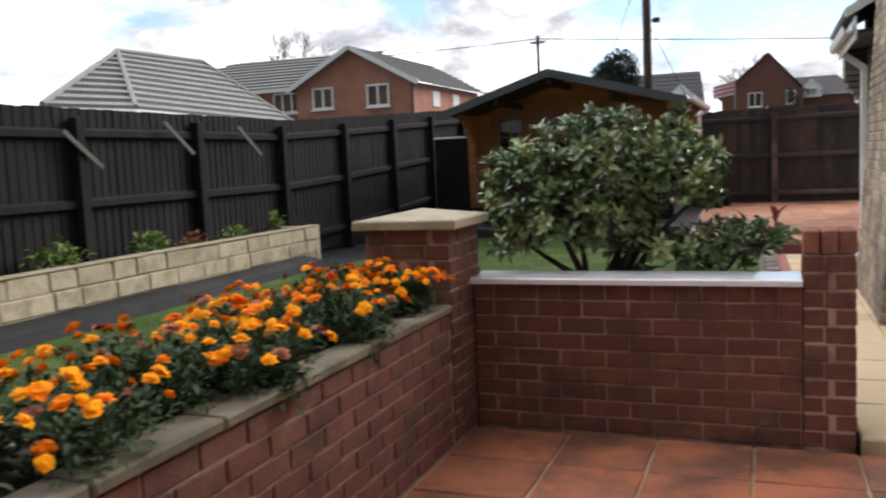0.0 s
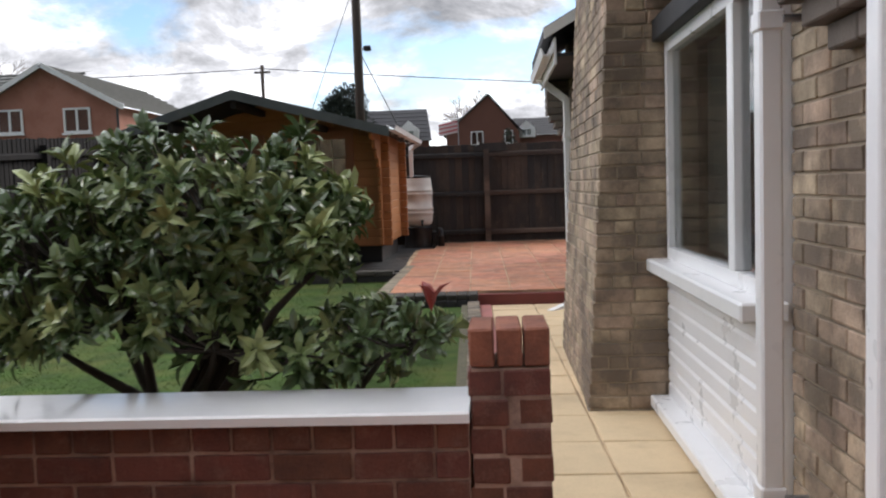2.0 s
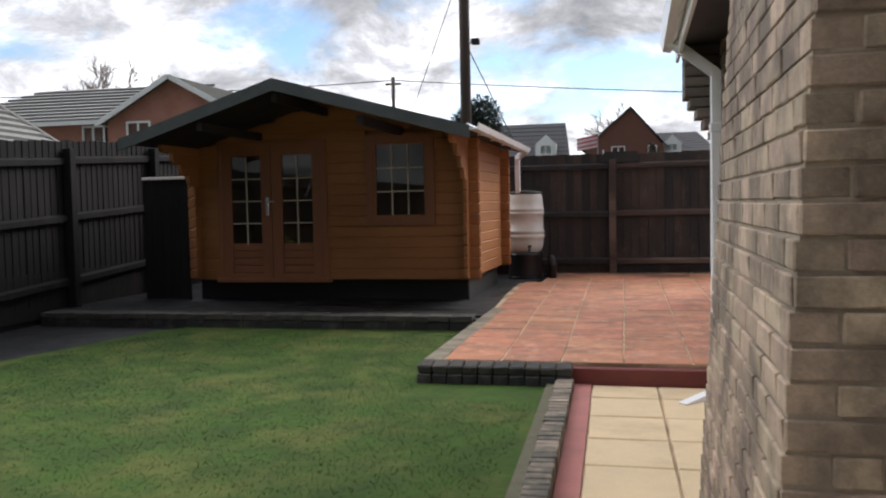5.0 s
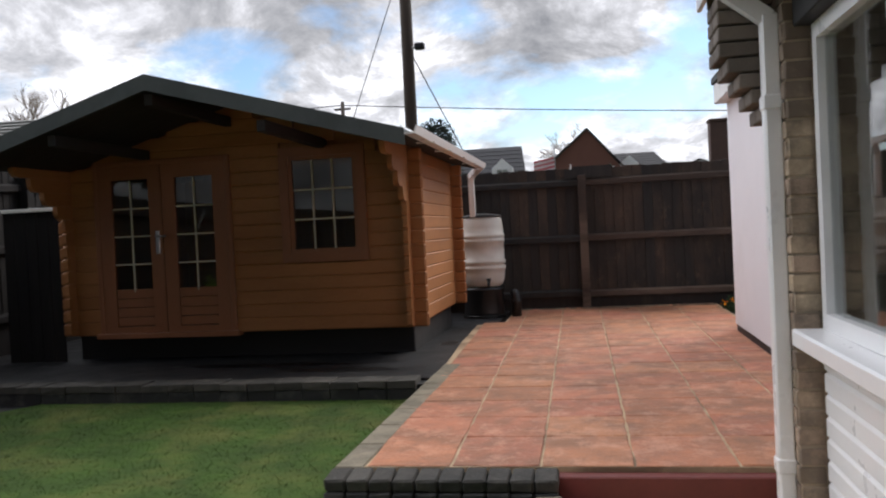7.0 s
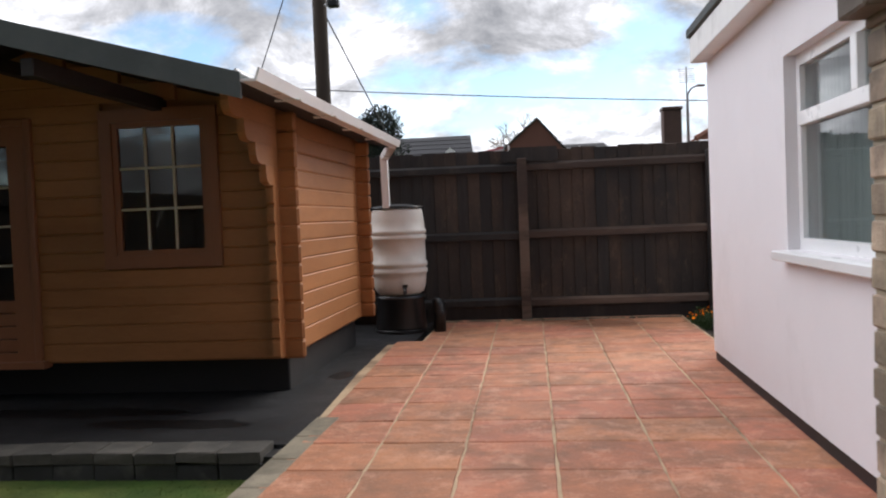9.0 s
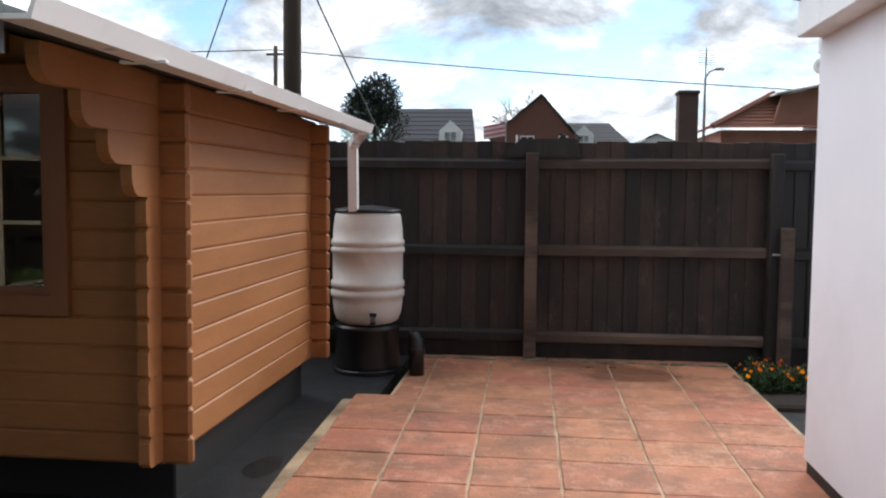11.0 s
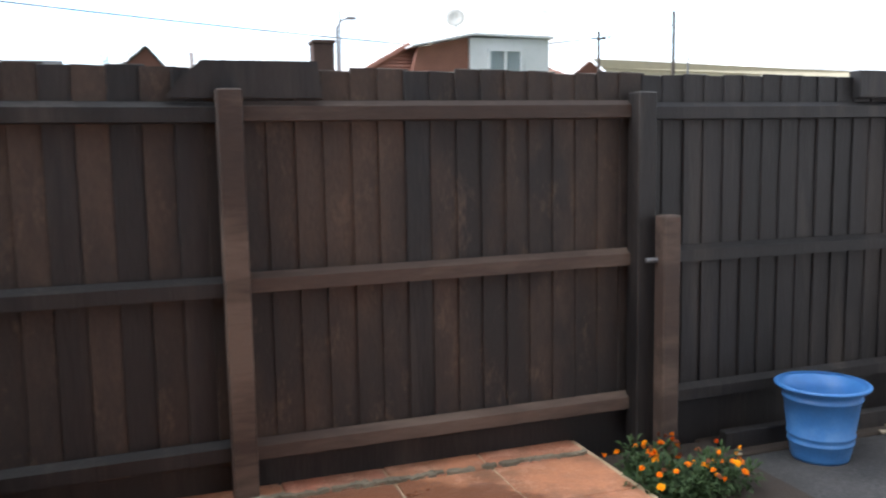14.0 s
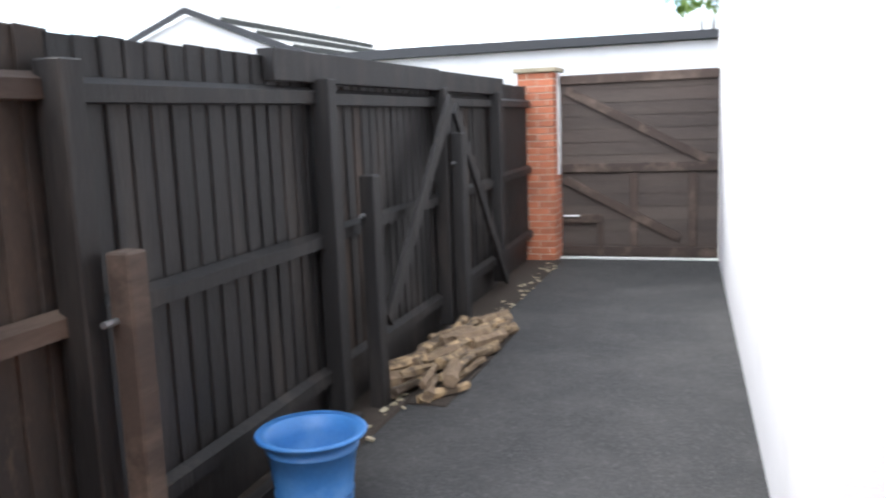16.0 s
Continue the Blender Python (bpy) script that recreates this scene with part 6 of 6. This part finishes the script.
# far long roof with poles
h6 = thing("long_low_building", (33, 63, 0), "long low building with a buff sheet roof", "building")
wall_with("wall", h6, 26.3, 30.8, 60, 0, 5.6, "old_brick", (28.5, 7.15))
tiled_slope(h6, (30.9, 59.8, 5.5), (60, 63, 5.5), (60, 66, 7.3), (28.5, 59.8, 7.3), 3, "sheet_roof")
part("wall", boxes((30.5, 60, 60.4, 60.8, 0, 5.6)), "old_brick", h6)
part("sign", boxes((27.4, 29.6, 59.9, 59.97, 5.6, 6.1)), "flag_red", h6, "red sign panel")


def pole(x, y, z, r, label, arms=True, name="telegraph_pole"):
    ob = thing(name, (x, y, 0), label, "utility pole")
    part("shaft", tube(bmesh.new(), [(x, y, -0.2), (x, y, z)], [r, r * 0.8], 12), "pole_wood", ob, smooth=True)
    if arms:
        part("crossarm", boxes((x - 0.5, x + 0.5, y - 0.06, y + 0.06, z - 0.5, z - 0.38)), "pole_wood", ob)
    return ob


pole(28.55, 59.0, 8.9, 0.12, "distant wooden telegraph pole")
pole(34.75, 60.0, 10.5, 0.14, "distant wooden telegraph pole", False)
pole(-12.76, 51.7, 9.3, 0.14, "distant wooden telegraph pole with a crossarm")
big_pole = pole(-1.11, 15.9, 9.5, 0.105, "tall wooden utility pole behind the fence with a floodlight", False)
fl = thing("floodlight", (-1.0, 15.78, 4.2), "small floodlight fixed to the utility pole", "floodlight")
part("bracket", tube(bmesh.new(), [(-1.02, 15.82, 4.22), (-0.90, 15.75, 4.22)], [0.02, 0.02], 6), "metal_grey", fl)
part("head", boxes((-0.96, -0.80, 15.66, 15.78, 4.16, 4.27), bevel=0.02), "black_plastic", fl)


def cable(points, r, label, sag=0.0):
    (a, b) = map(Vector, points)
    pts = [a.lerp(b, k / 12) - Vector((0, 0, sag * 4 * (k / 12) * (1 - k / 12))) for k in range(13)]
    tagged(part("overhead_cable", tube(bmesh.new(), pts, [r] * 13, 5), "cable"), label, "cable", "overhead cables")


cable(((-12.76, 51.7, 9.1), (16, 51.7, 6.75)), 0.03, "thin black overhead cable", 0.15)
cable(((-12.76, 51.7, 9.1), (-40, 44, 8.4)), 0.03, "thin black overhead cable", 0.3)
cable(((16, 51.7, 6.75), (34.75, 60, 9.6)), 0.03, "thin black overhead cable", 0.3)
cable(((28.55, 59, 8.7), (34.75, 60, 8.0)), 0.025, "thin black overhead cable", 0.1)
cable(((34.75, 60, 9.9), (60, 58, 8.6)), 0.025, "thin black overhead cable", 0.3)
cable(((-1.13, 15.9, 5.6), (-2.7, 16.1, 1.7)), 0.008, "slack stay wire from the utility pole", 0.0)
cable(((-1.08, 15.9, 4.2), (-0.08, 15.9, 2.1)), 0.010, "pale stay cable from the utility pole", 0.0)
lamp2 = thing("street_lamp", (36.4, 60, 0), "slim grey street lamp", "street lamp")
part("pole", tube(bmesh.new(), [(35.9, 60, 0), (35.9, 60, 7.4), (36.2, 60, 7.9), (37.4, 60, 8.1)], [0.08, 0.07, 0.05, 0.05], 6), "metal_grey", lamp2)
fg = thing("flag", (-2.7, 72, 0), "small faded striped flag on a pole", "flag")
part("flagpole", tube(bmesh.new(), [(-1.2, 72, 0), (-1.2, 72, 8.0)], [0.05, 0.04], 6), "metal_grey", fg)
for k in range(6):
    z = 5.75 + 0.17 * k
    part("stripe", prism(bmesh.new(), [(-2.9, z - 0.2), (-1.25, z + 0.1), (-1.25, z + 0.26), (-2.9, z - 0.04)], 72.0, 72.03), "flag_red" if k % 2 else "flag_pale", fg)

# neighbour's low building and gable beyond the gate
nb = thing("neighbour_garage", (17, 15, 0), "pale rendered neighbouring garage with a dark roof edge", "garage")
part("wall", boxes((16.0, 16.2, 8.0, 21.0, 0, 2.82)), "render_white", nb)
part("roof_edge", prism(bmesh.new(), [(21.5, 2.95), (17.5, 3.0), (12.0, 2.97), (7.8, 2.97), (7.8, 2.84), (12.0, 2.84), (21.5, 2.82)], 15.85, 20.0, "x"), "roof_dark", nb)
gb = thing("gabled_outbuilding", (18, 22, 0), "pale gabled outbuilding with dark bargeboards", "outbuilding")
part("wall", prism(bmesh.new(), [(25.2, 0), (19.6, 0), (19.6, 2.9), (22.3, 3.95), (25.2, 2.9)], 16.4, 16.6, "x"), "render_white", gb)
for yb, zb in ((25.4, 2.85), (19.2, 2.85)):
    part("bargeboard", beam(bmesh.new(), (16.3, 22.3, 4.05), (16.3, yb, zb), 0.12, 0.05, (1, 0, 0)), "roof_dark", gb)
tiled_slope(gb, (16.3, 19.2, 2.85), (24, 19.2, 2.85), (24, 22.3, 4.08), (16.3, 22.3, 4.08), 4, "roof_grey")


def crown_tree(name, base, h, blobs, n, mat, seed, label, size=0.5, trunk=0.2):
    rnd = random.Random(seed)
    ob = thing(name, base, label, "tree")
    b = Vector(base)
    tr = bmesh.new()
    tube(tr, [b, b + Vector((0.1, 0, h * 0.4)), b + Vector((0, 0, h * 0.8))], [trunk, trunk * 0.7, trunk * 0.3], 8)
    vs, fs = [], []
    for (c, r) in blobs:
        c = Vector(c)
        tube(tr, [b + Vector((0, 0, h * 0.35)), b.lerp(c, 0.7), c], [trunk * 0.4, trunk * 0.2, trunk * 0.08], 5, False)
        for _ in range(n):
            d = rand_dir(rnd)
            p = c + Vector((d.x * r[0], d.y * r[1], d.z * r[2])) * rnd.uniform(0.5, 1.0)
            ln = size * rnd.uniform(0.6, 1.3)
            leaf(vs, fs, p, d + rand_dir(rnd) * 0.8, Vector((0, 0, 1)), ln, ln * 0.6, 0.2, 0.3)
    part("trunk", tr, "bark", ob)
    mesh_part("crown", vs, fs, mat, ob)


crown_tree("evergreen_tree", (-9.0, 60, 0), 8, [((-9.0, 60, 5.6), (2.2, 2, 2.2)), ((-8.8, 60, 7.2), (1.6, 1.5, 1.7)), ((-9.6, 60, 6.6), (1.5, 1.5, 1.5))], 2600, "conifer", 31, "dense dark evergreen tree beyond the fence", 0.24)
crown_tree("evergreen_tree", (-36, 38, 0), 6, [((-37, 38, 5.4), (3, 2, 1.5)), ((-34, 39, 4.9), (3, 2, 1.3)), ((-41, 40, 5.0), (4, 2, 1.4))], 900, "conifer", 32, "dark green garden trees in the distance", 0.4)
crown_tree("evergreen_tree", (30, 12.8, 0), 5, [((30, 12.9, 5.6), (1.2, 1.2, 0.8)), ((30.4, 12.4, 6.1), (0.8, 0.8, 0.5))], 260, "leaf_bed", 33, "yellow-green tree top behind the neighbour's roof", 0.35)
crown_tree("evergreen_tree", (3.3, 77, 0), 4, [((3.3, 77, 5.2), (0.6, 0.6, 1.1))], 220, "conifer", 34, "small dark conifer in front of a brick house", 0.3)


def bare_tree(base, h, spread, seed, label):
    rnd = random.Random(seed)
    ob = thing("bare_tree", base, label, "tree")
    trunk, twigs = bmesh.new(), bmesh.new()
    b = Vector(base)
    tube(trunk, [b, b + Vector((0.1, 0, h * 0.5)), b + Vector((0, 0, h * 0.75))], [h * 0.02, h * 0.015, h * 0.008], 7)

    def grow(p, d, ln, r, depth):
        q = p + d * ln
        tube(twigs, [p, p.lerp(q, 0.5) + rand_dir(rnd) * ln * 0.06, q], [r, r * 0.8, r * 0.6], 4, False)
        if depth:
            for _ in range(rnd.randint(3, 4)):
                nd = (d + rand_dir(rnd) * 0.75 + Vector((0, 0, 0.15))).normalized()
                grow(p.lerp(q, rnd.uniform(0.5, 1.0)), nd, ln * rnd.uniform(0.55, 0.75), r * 0.6, depth - 1)
    for _ in range(8):
        d = (rand_dir(rnd, -0.1) * Vector((spread, spread, 1)) + Vector((0, 0, 0.7))).normalized()
        grow(b + Vector((0, 0, h * rnd.uniform(0.4, 0.7))), d, h * 0.2, h * 0.007, 4)
    part("trunk", trunk, "twig", ob)
    part("crown", twigs, "twig", ob)


bare_tree((-0.2, 88, 0), 10.5, 0.8, 3, "bare pale autumn tree behind the brick house")
bare_tree((-26, 42, 0), 9.0, 0.9, 7, "bare winter tree behind the brick house")


# ---------------------------------------------------------------- paving pieces


def slab(parent, pts, z, thick, material, seed, name="slab", wear=0.003, gap=0.007):
    """One paving slab from its corners, with a worn uneven outline, a rounded edge and a slight tilt."""
    rnd = random.Random(seed)
    c = sum((Vector((*p, 0)) for p in pts), Vector()) / len(pts)
    outline = []
    for i in range(len(pts)):
        a, b = Vector((*pts[i], 0)), Vector((*pts[(i + 1) % len(pts)], 0))
        inward = Vector((a.y - b.y, b.x - a.x, 0)).normalized()
        for f in (0.0, 0.22, 0.5, 0.78):
            p = a.lerp(b, f)
            if f == 0.0:
                q = p + (c - p).normalized() * (gap * 1.4 + rnd.uniform(0, wear))
            else:
                q = p + inward * (gap + rnd.uniform(-wear, wear))
            outline.append(q)
    bm = bmesh.new()

    def ring(inset, h):
        return [bm.verts.new((v.x + (c.x - v.x) * inset, v.y + (c.y - v.y) * inset, h)) for v in outline]
    tx, ty = rnd.uniform(-0.006, 0.006), rnd.uniform(-0.006, 0.006)
    r0, r1, r2 = ring(0.0, z - thick), ring(0.0, z - 0.004), ring(0.022, z)
    for v in r2:
        v.co.z += tx * (v.co.x - c.x) + ty * (v.co.y - c.y)
    bm.faces.new(r2)
    for a, b in ((r0, r1), (r1, r2)):
        for i in range(len(outline)):
            j = (i + 1) % len(outline)
            bm.faces.new((a[i], a[j], b[j], b[i]))
    return part(name, bm, material, parent)


terrace = bpy.data.objects["terrace_bed"]
near, far_cols = [0.557, 0.97, 1.395, 1.82, 2.28, 2.73, 3.18], [0.34, 0.80, 1.255, 1.726, 2.205, 2.68, 3.19]
rows_y = [6.5, 7.05, 7.52, 7.99, 8.455, 8.92, 9.39, 9.855, 10.32, 10.76, 11.20, 11.64, 12.08, 12.50, 12.955, 13.40, 13.84, 14.1]


def col_x(k, y):
    return near[k] + (far_cols[k] - near[k]) * (y - 6.5) / 6.5


n = 0
for ra, rb in zip(rows_y, rows_y[1:]):
    for k in range(6):
        pts = [(col_x(k, ra), ra), (col_x(k + 1, ra), ra), (col_x(k + 1, rb), rb), (col_x(k, rb), rb)]
        if k == 0 and ra > 12.3:
            pts = [(0.62, ra), pts[1], pts[2], (0.62, rb)]
        n += 1
        slab(terrace, pts, TER_Z, 0.04, "terracotta", n, wear=0.005, gap=0.006)
rnd = random.Random(41)
bm = bmesh.new()
for i in range(110):
    x, w = rnd.uniform(0.66, 3.16), rnd.uniform(0.012, 0.035)
    box(bm, -w, w, -0.012, 0.012, -0.008, 0.010, 0.0, pose(x, 13.862 + rnd.uniform(-0.012, 0.012), TER_Z + 0.002, rnd.uniform(-12, 12), rnd.uniform(-12, 12), rnd.uniform(-25, 25)))
tagged(part("edge_mortar", bm, "border_stone"), "crumbling pale mortar along the far edge of the terrace", "mortar", kind="stuff")
patio = bpy.data.objects["patio_bed"]
px = [0.0, 0.018, 0.514, 0.94, 1.375, 1.81, 2.24, 2.60]
py = [-0.0, -0.44, -0.88, -1.32, -1.76, -2.2, -2.64, -3.08, -3.52, -3.96, -4.4, -4.84, -5.28, -5.72]
for a, b in zip(py, py[1:]):
    for c, d in zip(px[1:], px[2:]):
        n += 1
        slab(patio, [(c, b), (d, b), (d, a), (c, a)], PATIO_Z, 0.04, "patio_slab", n)
path = bpy.data.objects["path_bed"]
ys = [0.02] + [0.10 + 0.4585 * k for k in range(1, 14)] + [6.40]
for a, b in zip(ys, ys[1:]):
    for c, d in ((1.69 if a > 0.2 else 1.73, 2.125), (2.125, 2.56)):
        n += 1
        lie_on_path(slab(path, [(c, a), (d, a), (d, b), (c, b)], PATH_Z, 0.04, "cream_slab", n))
# brick-on-edge kerb between lawn and path
kerb = tagged(part("lawn_kerb", prism(bmesh.new(), [(1.54, 0.27), (1.652, 0.27), (1.487, 6.33), (1.38, 6.33)], -0.1, LAWN_Z + 0.045, "z"), "moss"), "mossy brick-on-edge kerb between lawn and path", "kerb", kind="structure")
rnd = random.Random(77)
for k in range(80):
    y = 0.32 + 0.0755 * k
    piece("brick", block_mesh("kerb_brick", 0.118, 0.066, 0.10, "kerb_brick", 0.006, 0.003, k % 5), kerb, 1.600 - 0.0275 * y + 0.0075 + rnd.uniform(-0.004, 0.004), y, LAWN_Z + 0.008 + rnd.uniform(-0.003, 0.003), rz=1.6 + rnd.uniform(-1.5, 1.5))
tagged(part("kerb_haunch", prism(bmesh.new(), [(1.47, 0.25), (1.545, 0.25), (1.385, 6.33), (1.31, 6.33)], -0.1, LAWN_Z + 0.022, "z"), "moss"), "rough concrete haunch along the lawn", "kerb", kind="structure")
# painted brick edge of the terrace
edge = tagged(part("terrace_edge", boxes((0.41, 1.47, 6.345, 6.46, -0.1, TER_Z - 0.03)), "black_paint_shade"), "black painted brick edging of the terrace", "edging", kind="structure")
for k in range(10):
    x = 0.455 + 0.108 * k
    piece("brick", block_mesh("edge_brick", 0.102, 0.15, 0.06, "kerb_top", 0.01, 0.003, k % 4), edge, x, 6.385, TER_Z - 0.034, rx=8)
    piece("brick", block_mesh("edge_brick", 0.102, 0.07, 0.09, "black_brick", 0.008, 0.003, k % 4), edge, x, 6.335, TER_Z - 0.118)
# low black wall before the cabin
low = tagged(part("apron_wall", boxes((-4.55, 0.40, 8.80, 8.97, -0.1, 0.165)), "black_paint_shade"), "low dark brick edge of the cabin apron with a worn top", "edging", kind="structure")
for k in range(22):
    x = -4.45 + 0.222 * k
    piece("brick", block_mesh("apron_brick", 0.220, 0.23, 0.06, "kerb_top", 0.006, 0.005, k % 5), low, x, 8.865, 0.172 + rnd.uniform(-0.004, 0.004), rz=rnd.uniform(-1, 1))
    piece("brick", block_mesh("apron_brick", 0.220, 0.09, 0.10, "black_brick", 0.005, 0.005, k % 5), low, x + 0.0, 8.80, 0.090)
